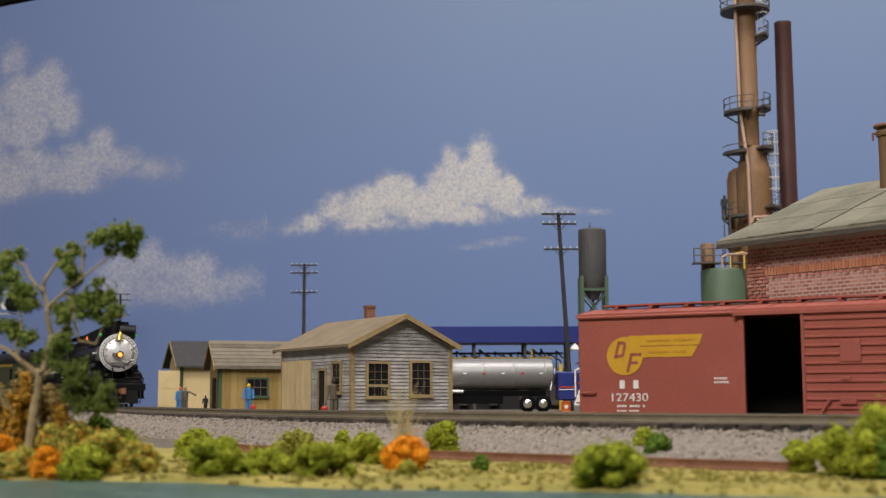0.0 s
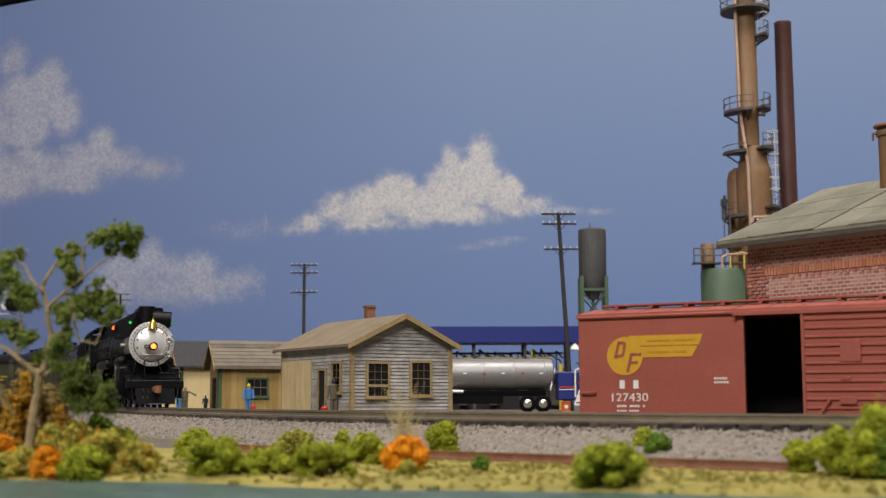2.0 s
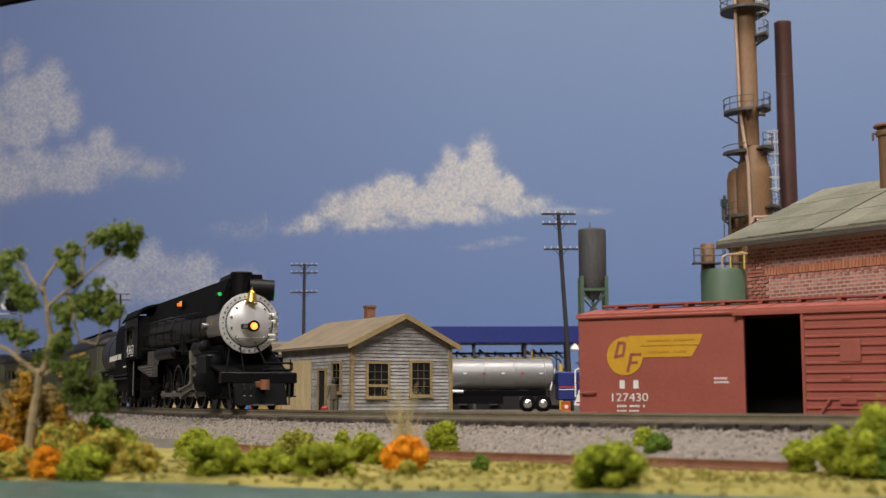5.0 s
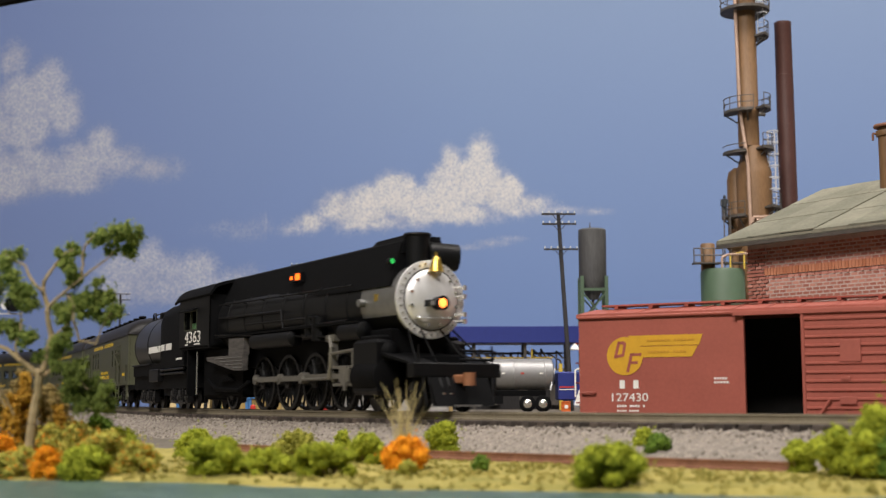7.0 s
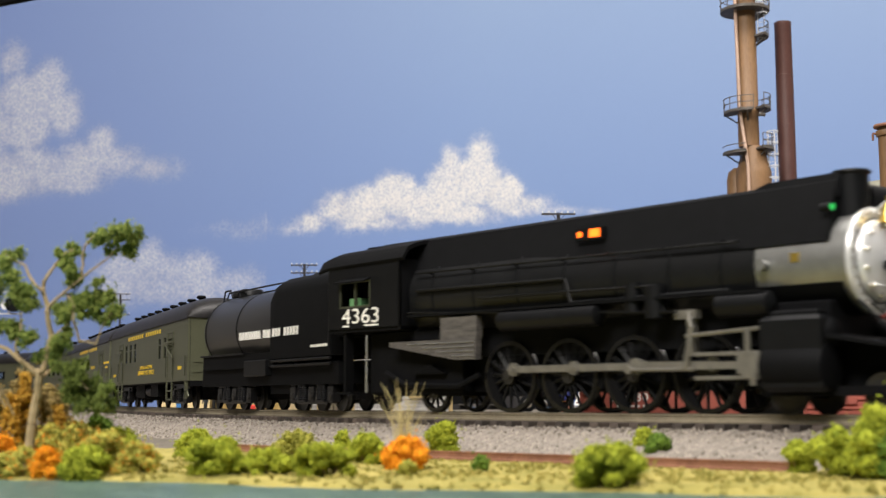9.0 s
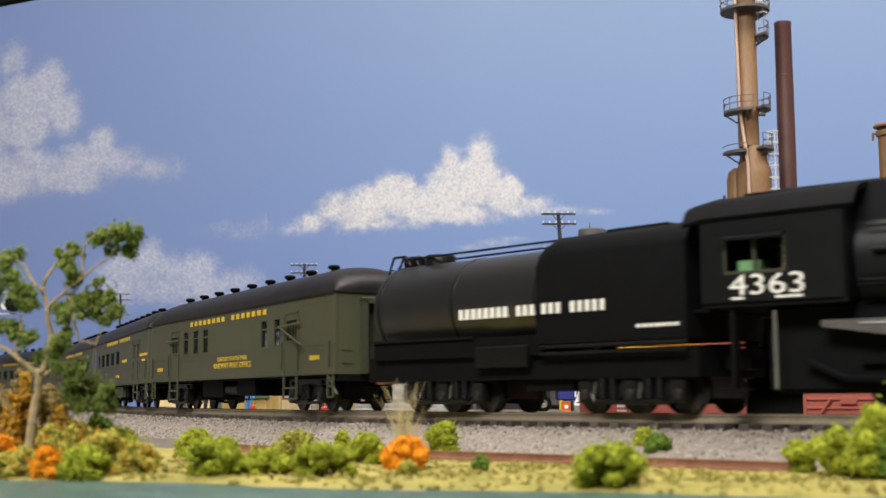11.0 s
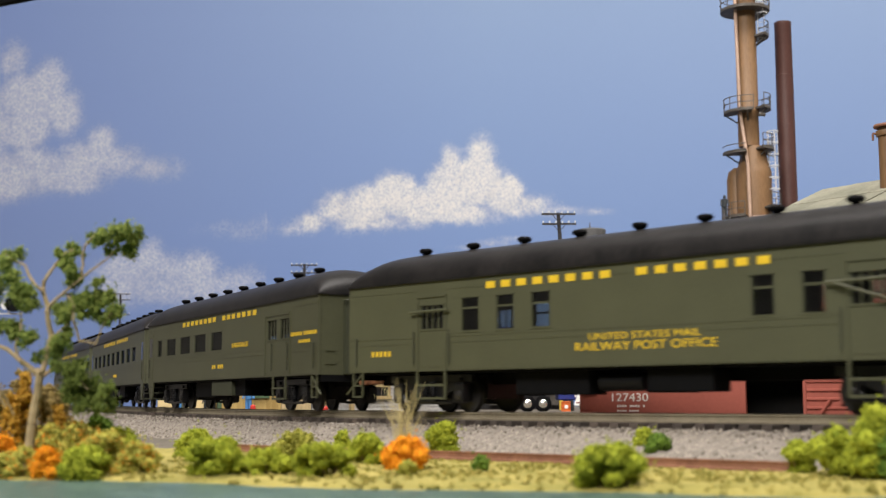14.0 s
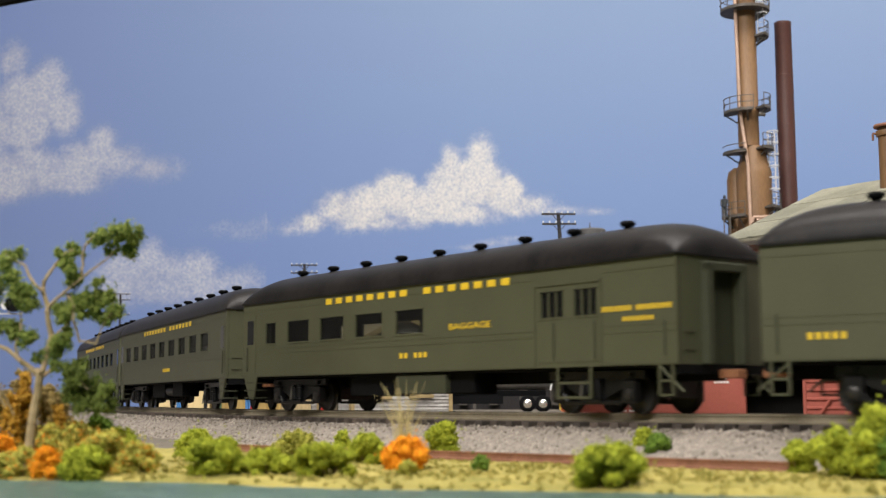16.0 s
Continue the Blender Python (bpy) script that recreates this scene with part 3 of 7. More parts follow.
def loose_rails():
    prof = [(-0.07, 0), (0.07, 0), (0.07, 0.035), (0.02, 0.06), (0.02, 0.14), (0.04, 0.155), (0.04, 0.19), (-0.04, 0.19), (-0.04, 0.155), (-0.02, 0.14), (-0.02, 0.06), (-0.07, 0.035)]
    for x0, y0, x1, y1 in ((-5.6, 34.0, -0.6, 29.74), (-0.55, 29.7, 6.6, 23.5)):
        d = Vector((x1 - x0, y1 - y0))
        sh = Shape().prism([(a, b) for a, b in prof], "x", 0, d.length)
        single("old_rail", sh, M["rust"], "rusty old rail lying in the grass beside the track", "rail", "old rails", at=(x0, y0, -1.0), yaw=math.degrees(math.atan2(d.y, d.x)))


loose_rails()


# ---- buildings ----
def gable_house(h, L, W, wall, rise, over, roofmat, wallmat, board, roof_t=0.14, boards=True, vertical=False):
    """Walls with lapped boards and a gable roof; x runs along the length, the gable at x = L. y from 0 (front) to W."""
    core = Shape().prism([(0, 0), (W, 0), (W, wall), (W / 2, wall + rise), (0, wall)], "x", 0.03, L - 0.03)
    part("wall", core, wallmat, h)
    if boards:
        if vertical:
            x = 0.0
            me = Shape().box(0, board - 0.02, -0.02, 0.03, 0, wall - 0.02).mesh("plank", wallmat)
            while x < L - 0.01:
                ob = new("plank", me)
                ob.parent = h
                ob.matrix_basis = pose(x * K, 0, 0)
                x += board
        else:
            z = 0.0
            while z < wall + rise - 0.05:
                if z < wall - 0.05:
                    part("plank", Shape().prism([(-0.045, z), (0.02, z), (0.02, z + board), (-0.005, z + board)], "x", 0, L), wallmat, h)
                c = max(0, (z + board - wall) / rise * W / 2)
                if W - 2 * c > 0.2:
                    part("plank", Shape().prism([(L + 0.045, z), (L - 0.03, z), (L - 0.03, z + board), (L + 0.005, z + board)], "y", c, W - c), wallmat, h)
                z += board
    k = rise / (W / 2)
    for sgn in (0, 1):
        ya, yb = (-over, W / 2) if sgn == 0 else (W + over, W / 2)
        za, zb = wall - over * k, wall + rise
        part("roof", Shape().prism([(ya, za + 0.02), (yb, zb + 0.02), (yb, zb + roof_t), (ya, za + roof_t)], "x", -over, L + over), roofmat, h)
        for xe in (L + over, -over - 0.05):
            part("barge_board", Shape().prism([(ya, za - 0.1), (yb, zb - 0.1), (yb, zb + roof_t + 0.02), (ya, za + roof_t + 0.02)], "x", xe, xe + 0.05), M["trim"], h)


def window(h, x, y, z, w, ht, nx, ny, frame_mat, facing="y", open_part=0.0, grp="window"):
    """A sash window set into a face at y (facing -y) or at x (facing +x)."""
    def bx(a0, a1, d0, d1, z0, z1):
        s = Shape()
        return s.box(x + a0, x + a1, y - d1, y - d0, z + z0, z + z1) if facing == "y" else s.box(x + d0, x + d1, y + a0, y + a1, z + z0, z + z1)
    p = part(grp, bx(0, w, 0.03, 0.055, 0, ht), M["glass"], h)
    t = 0.12
    for b in ((-t, 0, 0.0, 0.11, -t, ht + t), (w, w + t, 0.0, 0.11, -t, ht + t), (0, w, 0.0, 0.11, ht, ht + t), (-t * 1.3, w + t * 1.3, 0.0, 0.16, -t * 1.3, 0)):
        part("frame", bx(*b), frame_mat, p)
    for i in range(1, nx):
        part("glazing_bar", bx(w * i / nx - 0.014, w * i / nx + 0.014, 0.05, 0.075, 0, ht), M["sash"], p)
    for i in range(1, ny):
        q = 0.026 if i * 2 == ny else 0.014
        part("glazing_bar", bx(0, w, 0.05, 0.08, ht * i / ny - q, ht * i / ny + q), M["sash"], p)
    return p


def build_house():
    # origin: far corner of the long side; x towards the viewer
    c, e = Vector((-4.26, 59.4)), Vector((-8.3, 66.0))
    d = c - e
    h = thing("house", e.x, e.y, -0.45, math.degrees(math.atan2(d.y, d.x)), "small weathered white clapboard house with tan trim and roof", "house")
    L, W, wall = d.length, 5.4, 3.42
    gable_house(h, L, W, wall, 1.3, 0.38, M["tan_roof"], M["clap"], 0.165)
    for x, y in ((L - 0.12, -0.06), (0, -0.06)):
        part("corner_board", Shape().box(x, x + 0.18, y, y + 0.12, 0, wall), M["trim"], h)
    for y in (-0.06, W - 0.12):
        part("corner_board", Shape().box(L + 0.02, L + 0.1, y, y + 0.18, 0, wall), M["trim"], h)
    window(h, L + 0.0, 0.85, 0.98, 1.05, 1.5, 3, 4, M["trim"], "x")
    window(h, L + 0.0, 3.2, 1.05, 1.0, 1.5, 3, 4, M["trim"], "x")
    part("lower_sash", Shape().box(L + 0.06, L + 0.12, 0.85, 1.9, 1.4, 1.52), M["trim"], h)
    for x in (0.25, 1.95):
        part("sliding_door", Shape().box(x, x + 1.62, -0.12, -0.05, 0.1, 2.75, 0.01), M["tan_door"], h, "tan boarded sliding door")
    # flat near-black sheet: the unlit room behind the doorway, as colour
    part("doorway", Shape().box(4.45, 5.15, -0.06, -0.035, 0.1, 2.2), M["dark"], h)
    for b in ((4.33, 4.45, 0.1, 2.32), (5.15, 5.27, 0.1, 2.32), (4.45, 5.15, 2.2, 2.32)):
        part("door_frame", Shape().box(b[0], b[1], -0.12, -0.03, b[2], b[3]), M["trim"], h)
    window(h, 5.95, -0.02, 1.2, 0.8, 1.3, 2, 4, M["trim"], "y")
    ch = part("chimney", Shape().box(2.9, 3.3, W / 2 + 0.5, W / 2 + 0.95, 4.0, 5.6), M["rust"], h, "short dark red brick chimney")
    part("chimney_cap", Shape().box(2.86, 3.34, W / 2 + 0.46, W / 2 + 0.99, 5.48, 5.58), M["rust"], ch)


build_house()


def build_sheds():
    h = thing("shed", -14.95, 85.5, -0.45, 19, "ochre boarded shed with green trim and worn shingle roof", "shed")
    L, W, wall = 5.2, 4.2, 3.15
    gable_house(h, L, W, wall, 1.5, 0.4, M["grey_roof"], M["ochre"], 0.4, vertical=True)
    for k in range(7):
        f0, f1 = k / 7, (k + 1) / 7 + 0.03
        y0, y1 = -0.4 + f0 * 2.5, -0.4 + f1 * 2.5
        z0, z1 = wall - 0.286 + f0 * 1.786, wall - 0.286 + f1 * 1.786
        part("roofing_strip", Shape().prism([(y0, z0 + 0.17), (y1, z1 + 0.14), (y1, z1 + 0.18), (y0, z0 + 0.24)], "x", -0.4 + 0.05 * (k % 2), L + 0.4), M["grey_roof"], h)
    for x in (-0.05, L - 0.12):
        part("corner_board", Shape().box(x, x + 0.22, -0.08, 0.1, 0, wall), M["green_trim"], h)
    part("corner_board", Shape().box(-0.08, 0.04, 0.1, 0.35, 0, wall), M["green_trim"], h)
    # near-black sheet painted in for the shade inside the shed doorway
    part("doorway", Shape().box(-0.06, 0.0, 1.4, 2.6, 0, 2.3), M["dark"], h)
    window(h, 1.9, -0.02, 1.1, 1.3, 1.1, 3, 2, M["green_trim"], "y")
    h = thing("shed", -19.7, 96.0, -0.45, 24, "cream shed with dark grey roof and green corner trim", "shed")
    L, W, wall = 4.4, 4.0, 3.6
    gable_house(h, L, W, wall, 1.6, 0.45, M["dark_roof"], M["cream"], 0.5, vertical=True)
    for x in (-0.05, L - 0.15):
        part("corner_board", Shape().box(x, x + 0.25, -0.08, 0.1, 0, wall), M["green_trim"], h)
    d = part("open_door", Shape().box(-1.75, -0.15, -0.5, -0.4, 0.1, 3.0, 0.01), M["cream"], h, "cream panelled door standing open")
    for z in (0.35, 1.7):
        part("panel", Shape().box(-1.55, -0.35, -0.52, -0.5, z, z + 1.1), M["cream"], d)


build_sheds()


def build_pole(x, y, z, tall, lean, arm, label, scale=1.0):
    p = thing("utility_pole", x, y, z, 0, label, "utility pole", "utility poles")
    top = (lean * tall, 0, tall)
    at = lambda h: (lean * h, 0, h)
    part("post", Shape().rod((0, 0, 0), top, 0.17, 0.12, 10), M["wood_pole"], p, smooth=True)
    for h in (tall - 0.1, tall - 0.75, tall - 2.4):
        c = at(h)
        a = part("crossarm", Shape().box(c[0] - arm / 2, c[0] + arm / 2, -0.2, -0.08, h - 0.06, h + 0.06), M["wood_pole"], p)
        for i in range(6):
            xx = c[0] + arm * (i / 5 - 0.5) * 0.94
            part("insulator", Shape().rod((xx, -0.14, h + 0.05), (xx, -0.14, h + 0.2), 0.05, 0.035, 6), M["insulator"], a)
        for sg in (-1, 1):
            part("brace", Shape().rod((c[0] + sg * arm * 0.2, -0.15, h), (c[0], -0.15, h - 0.5), 0.025, n=5), M["wood_pole"], p)
    return p


build_pole(8.2, 82, -0.45, 12.85, -0.055, 2.2, "dark leaning utility pole with three crossarms")
build_pole(-11.7, 107, -0.45, 12.2, 0.0, 2.25, "dark utility pole with three crossarms behind the house")
build_pole(-36.3, 143, -0.45, 12.8, 0.0, 2.3, "distant dark utility pole with three crossarms")


def build_hopper_tank():
    t = thing("elevated_tank", 11.2, 95, -0.45, 0, "dark grey cylindrical tank on green steel legs", "tank")
    part("vessel", Shape().lathe([(0.4, 8.2), (1.03, 9.7), (1.04, 13.4), (0.95, 13.5), (0.3, 13.6)], n=32), M["tank_grey"], t, smooth=True)
    part("vent", Shape().rod((-0.15, 0, 13.4), (-0.15, 0, 14.0), 0.05), M["tank_grey"], t)
    for x in (-0.9, 0.9):
        for y in (-0.9, 0.9):
            part("leg", Shape().box(x - 0.13, x + 0.13, y - 0.13, y + 0.13, 0, 9.9), M["green_tank"], t)
    for z in (5.2, 8.9):
        for y in (-0.9, 0.9):
            part("beam", Shape().box(-0.9, 0.9, y - 0.08, y + 0.08, z - 0.1, z + 0.1), M["green_tank"], t)
            part("brace", Shape().rod((-0.9, y, z - 0.2), (0.9, y, z - 2.4), 0.06), M["green_tank"], t)
            part("brace", Shape().rod((0.9, y, z - 0.2), (-0.9, y, z - 2.4), 0.06), M["green_tank"], t)
    part("pipe", Shape().rod((0, 0, 8.3), (0, 0, 4), 0.1), M["rail_grey"], t)


build_hopper_tank()


def build_loading_rack():
    r = thing("loading_rack", 5.2, 90, -0.45, 0, "fuel loading rack with deep blue canopy and yellow rails", "loading rack")
    part("canopy", Shape().box(-9, 4.45, 0, 4.0, 4.78, 5.95, 0.03), M["blue"], r, "deep blue flat canopy fascia")
    for x in (-6, -3, 0.6, 3.7):
        for y in (0.6, 3.3):
            part("column", Shape().box(x - 0.1, x + 0.1, y - 0.1, y + 0.1, 0, 4.8), M["rail_grey"], r)
    part("deck", Shape().box(-9, 3.9, 0.9, 3.0, 2.9, 3.0), M["rail_grey"], r)
    for z in (3.25, 3.75):
        part("handrail", Shape().rod((-9, 0.9, z), (2.6, 0.9, z), 0.05, n=6), M["yellow_pipe"], r)
    for x in np.arange(-8.6, 2.7, 1.1):
        part("rail_post", Shape().rod((x, 0.9, 2.9), (x, 0.9, 3.8), 0.04, n=5), M["yellow_pipe"], r)
    rng = random.Random(3)
    for x in np.arange(-4.8, 3.4, 0.55):
        s = Shape()
        z = 3.6 + rng.uniform(-0.15, 0.35)
        s.pipe([(x, 1.6, 3.0), (x, 1.6, z + 0.5), (x + rng.uniform(0.2, 0.8), 1.1, z), (x + rng.uniform(0.4, 1.3), 0.8, z - 0.25)], 0.06)
        part("loading_arm", s, M["rail_grey"], r)
    part("base_wall", Shape().box(-9, 3.9, 2.7, 2.9, 0, 2.3), M["wood_pole"], r, "dark base wall")
    for x in np.arange(-8.5, 3.5, 2.2):
        part("meter_box", Shape().box(x, x + 0.6, 2.2, 2.6, 0.4, 1.9, 0.02), M["rail_grey"], r)
    part("pipe", Shape().rod((-9, 1.9, 4.1), (3.4, 1.9, 4.1), 0.08), M["rail_grey"], r)
    part("yellow_pipe", Shape().pipe([(1.1, 0.8, 2.9), (1.1, 0.8, 4.4)], 0.07), M["yellow_pipe"], r)
    part("lamp_shade", Shape().lathe([(0.08, 4.75), (0.35, 4.35), (0.3, 4.3)], at=(4.05, -0.3, -0.05), n=16), M["white"], r, smooth=True)
    part("yellow_post", Shape().rod((3.0, -0.6, 0), (3.0, -0.6, 3.3), 0.13), M["yellow_pipe"], r)


build_loading_rack()


def build_tanker():
    t = thing("tanker_truck", 0, 78, -0.4, 0, "polished steel tank trailer behind a dark blue truck cab", "truck")
    part("tank", Shape().lathe([(0.5, -4.5), (0.9, -4.4), (0.95, -4.2), (0.95, 6.35), (0.9, 6.6), (0.55, 6.75)], "x", (0, 0, 2.28), 40), M["tanker"], t, "polished steel tank", smooth=True)
    for x in (-3, -1.2, 0.6, 2.4, 4.2, 6.1):
        part("band", Shape().lathe([(0.955, x), (0.965, x + 0.02), (0.965, x + 0.1), (0.955, x + 0.12)], "x", (0, 0, 2.28), 40), M["tanker"], t, smooth=True)
    for i in range(9):
        x = -3.4 + i * 1.15
        part("reflector", Shape().box(x, x + 0.22, -0.98, -0.945, 2.28, 2.36), M["red"] if i % 2 else M["white"], t)
    part("chassis", Shape().box(-4.4, 6.2, -0.5, 0.5, 0.95, 1.3), M["black_matt"], t)
    part("hose_tube", Shape().rod((-3.6, -0.95, 1.25), (1.2, -0.95, 1.25), 0.1), M["silver"], t)
    part("pump_box", Shape().box(-3.0, 3.6, -0.8, 0.8, 0.5, 0.98), M["black_matt"], t)
    part("front_frame", Shape().rod((6.45, -0.8, 1.3), (6.75, -0.6, 2.6), 0.05), M["silver"], t)
    for x in (-3.6, -2.4, 5.05, 5.98):
        w = part("wheel", Shape().lathe([(0.35, -0.16), (0.5, -0.12), (0.5, 0.12), (0.35, 0.16)], "y", (x, -0.95, 0.5), 24), M["black_matt"], t, smooth=True)
        part("hub", Shape().lathe([(0.02, -0.24), (0.2, -0.2), (0.27, -0.12), (0.27, -0.05)], "y", (x, -0.98, 0.5), 20), M["bright"], w, "bright chrome hub", smooth=True)
    cab = part("cab", Shape().box(6.9, 9.6, -1.15, 1.15, 0.7, 2.4, 0.08), M["blue"], t, "dark blue truck cab")
    part("stripe", Shape().box(6.95, 8.0, -1.17, -1.14, 1.45, 1.53), M["red"], cab)
    part("stripe", Shape().box(6.95, 8.0, -1.17, -1.14, 1.32, 1.37), M["white"], cab)
    part("mirror_frame", Shape().pipe([(7.9, -1.3, 0.9), (7.9, -1.3, 2.5), (8.2, -1.3, 2.6), (8.3, -1.3, 1.2)], 0.05), M["white"], cab)
    part("step_fairing", Shape().prism([(7.8, 0.4), (8.6, 0.4), (8.6, 1.3), (8.1, 1.3)], "y", -1.35, -1.25), M["white"], cab)
    d = thing("oil_drum", 7.3, 76.5, -0.42, 0, "orange-red steel drum beside the truck", "drum")
    part("body", Shape().lathe([(0.3, 0), (0.3, 0.02), (0.285, 0.05), (0.285, 0.3), (0.3, 0.32), (0.285, 0.35), (0.285, 0.62), (0.3, 0.64), (0.26, 0.66)], n=24), M["orange"], d, smooth=True)
    part("label", Shape().box(-0.1, 0.1, -0.3, -0.285, 0.25, 0.45), M["white"], d)


build_tanker()


def letter_bars(name, x0, x1, z, h, count, gaps, material, parent, y):
    """Lettering too fine to read: one bar a letter, with a gap at the places named."""
    step = (x1 - x0) / count
    for i in range(count):
        if i not in gaps:
            part(name, Shape().box(x0 + step * i, x0 + step * (i + 0.74), y - 0.012, y + 0.01, z - h / 2, z + h / 2), material, parent)


# ---- the red boxcar on the low spur ----
def build_boxcar():
    d = Vector(BOX_B) - Vector(BOX_A)
    yaw = math.degrees(math.atan2(d.y, d.x))
    c = thing("boxcar", BOX_A[0], BOX_A[1], -1.36, yaw, "red steel boxcar with yellow emblem and open sliding door", "boxcar")
    L, W = 12.45, 2.95
    lo, hi = 0.95, 4.2
    dl, dr = 5.12, 6.76            # the open doorway
    red = M["red_car"]
    part("side", Shape().box(0, dl, 0, 0.08, lo, hi), red, c)
    part("side", Shape().box(dr, L, 0, 0.08, lo, hi), red, c)
    part("side", Shape().box(dl, dr, 0.0, 0.08, hi - 0.12, hi), red, c)
    part("side", Shape().box(0, L, W - 0.08, W, lo, hi), red, c)
    for x in (0, L - 0.08):
        e = part("end", Shape().box(x, x + 0.08, 0.08, W - 0.08, lo, hi), red, c)
        for i in range(9):
            z = lo + 0.25 + i * 0.33
            xx = x - 0.05 if x == 0 else x + 0.13
            part("end_rib", Shape().rod((xx + 0.03, 0.15, z), (xx + 0.03, W - 0.15, z), 0.07, n=6), red, e)
    # near-black floor and lining paint in the shade inside the open door
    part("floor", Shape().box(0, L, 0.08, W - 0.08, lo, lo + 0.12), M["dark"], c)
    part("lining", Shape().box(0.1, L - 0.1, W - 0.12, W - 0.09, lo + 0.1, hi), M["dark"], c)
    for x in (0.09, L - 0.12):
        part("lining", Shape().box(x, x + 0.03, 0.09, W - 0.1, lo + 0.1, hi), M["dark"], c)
    part("brace_post", Shape().box(6.6, 6.75, W - 0.4, W - 0.2, lo, lo + 1.5), M["rust"], c)
    rf = Shape().prism([(-0.07, hi - 0.06), (W + 0.07, hi - 0.06), (W + 0.07, hi + 0.06), (W / 2, hi + 0.3), (-0.07, hi + 0.06)], "x", -0.06, L + 0.06)
    roof = part("roof", rf, red, c)
    for i in range(1, 13):
        x = i * L / 13
        part("roof_seam", Shape().prism([(-0.05, hi + 0.06), (W / 2, hi + 0.3), (W / 2, hi + 0.33), (-0.05, hi + 0.075)], "x", x - 0.03, x + 0.03), red, roof)
    rb = part("running_board", Shape().box(0.3, L + 0.2, W / 2 - 0.35, W / 2 + 0.35, hi + 0.36, hi + 0.41), red, c)
    for i in range(11):
        x = 0.7 + i * 1.13
        part("saddle", Shape().box(x, x + 0.12, W / 2 - 0.33, W / 2 + 0.33, hi + 0.28, hi + 0.36), red, rb)
    part("eave_bead", Shape().rod((0, -0.05, hi - 0.04), (L, -0.05, hi - 0.04), 0.05, n=6), red, c)
    part("sill", Shape().box(0.1, L - 0.1, 0.0, 0.1, lo - 0.2, lo), red, c)
    # sliding door with pressed ribs, pushed open
    x0, x1 = 6.76, 9.2
    dr_ = part("door", Shape().box(x0, x1, -0.12, -0.04, lo + 0.1, hi - 0.12), red, c, "red ribbed sliding door pushed open")
    for i in range(12):
        z = lo + 0.2 + i * 0.245
        part("rib", Shape().prism([(-0.12, z), (-0.17, z + 0.03), (-0.17, z + 0.07), (-0.12, z + 0.1)], "x", x0 + 0.1, x1 - 0.1), red, dr_)
    for a, b, z0, z1 in ((x0 + 1.05, x0 + 1.6, lo + 1.75, lo + 2.35), (x0 + 1.0, x0 + 1.45, lo + 0.6, lo + 0.8), (x0 + 1.05, x0 + 1.3, lo + 1.25, lo + 1.35)):
        part("latch_plate", Shape().box(a, b, -0.2, -0.12, z0, z1, 0.01), red, dr_)
    part("lever", Shape().rod((x0 + 0.35, -0.18, lo + 0.15), (x0 + 0.75, -0.18, lo + 0.75), 0.05, n=6), red, dr_)
    for x in (x0, x1 - 0.08):
        part("stile", Shape().box(x, x + 0.08, -0.16, -0.1, lo + 0.1, hi - 0.12), red, dr_)
    part("door_track", Shape().box(4.85, 9.9, -0.2, -0.02, hi - 0.14, hi - 0.02), red, c)
    part("door_track", Shape().box(4.85, 9.9, -0.12, 0.0, lo, lo + 0.08), red, c)
    part("door_post", Shape().box(dl - 0.16, dl, -0.06, 0.0, lo, hi - 0.1), red, c)
    for z in (lo + 0.95, lo + 0.35):
        part("grab_iron", Shape().pipe([(0.1, -0.01, z), (0.1, -0.1, z), (0.52, -0.1, z), (0.52, -0.01, z)], 0.03), red, c)
    for z in (1.6, 2.2, 2.8, 3.4):
        part("ladder_rung", Shape().rod((-0.2, 0.2, z), (-0.2, 0.7, z), 0.025, n=5), red, c)
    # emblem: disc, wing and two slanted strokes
    em = part("emblem", Shape().rod((1.48, -0.005, 2.98), (1.48, -0.018, 2.98), 0.57, n=40), M["logo_yellow"], c, "yellow round emblem with a wing")
    part("wing", Shape().prism([(1.6, 3.58), (3.9, 3.58), (3.78, 3.27), (1.7, 3.27)], "y", -0.016, -0.004), M["logo_yellow"], em)
    part("wing", Shape().prism([(1.9, 3.25), (3.74, 3.25), (3.56, 2.93), (1.9, 2.93)], "y", -0.016, -0.004), M["logo_yellow"], em)
    for z, a, b, n in ((3.43, 2.2, 3.65, 14), (3.09, 2.2, 3.4, 12)):
        letter_bars("small_print", a, b, z, 0.06, n, (7,), M["ochre_print"], em, -0.022)
    q = -0.02
    part("mark", Shape().prism([(1.13, 2.92), (1.22, 2.92), (1.36, 3.42), (1.27, 3.42)], "y", q - 0.008, q), red, em)
    part("mark", Shape().prism([(1.27, 3.42), (1.29, 3.34), (1.44, 3.32), (1.4, 3.05), (1.2, 3.0), (1.18, 2.92), (1.46, 2.97), (1.54, 3.36), (1.46, 3.42)], "y", q - 0.008, q), red, em)
    part("mark", Shape().prism([(1.52, 2.5), (1.61, 2.5), (1.75, 3.06), (1.66, 3.06)], "y", q - 0.008, q), red, em)
    part("mark", Shape().prism([(1.68, 3.06), (2.02, 3.06), (2.0, 2.98), (1.68, 2.98)], "y", q - 0.008, q), red, em)
    part("mark", Shape().prism([(1.62, 2.82), (1.9, 2.82), (1.88, 2.74), (1.62, 2.74)], "y", q - 0.008, q), red, em)
    letter_bars("reporting_mark", 1.3, 1.95, 2.14, 0.25, 3, (1,), M["white"], c, 0.0)
    words("car_number", "127430", 0.24, 1.14, M["white"], c, Matrix.Translation((1.62, -0.006, 1.76)))
    letter_bars("small_print", 1.2, 2.1, 1.5, 0.06, 11, (4, 9), M["white"], c, 0.0)
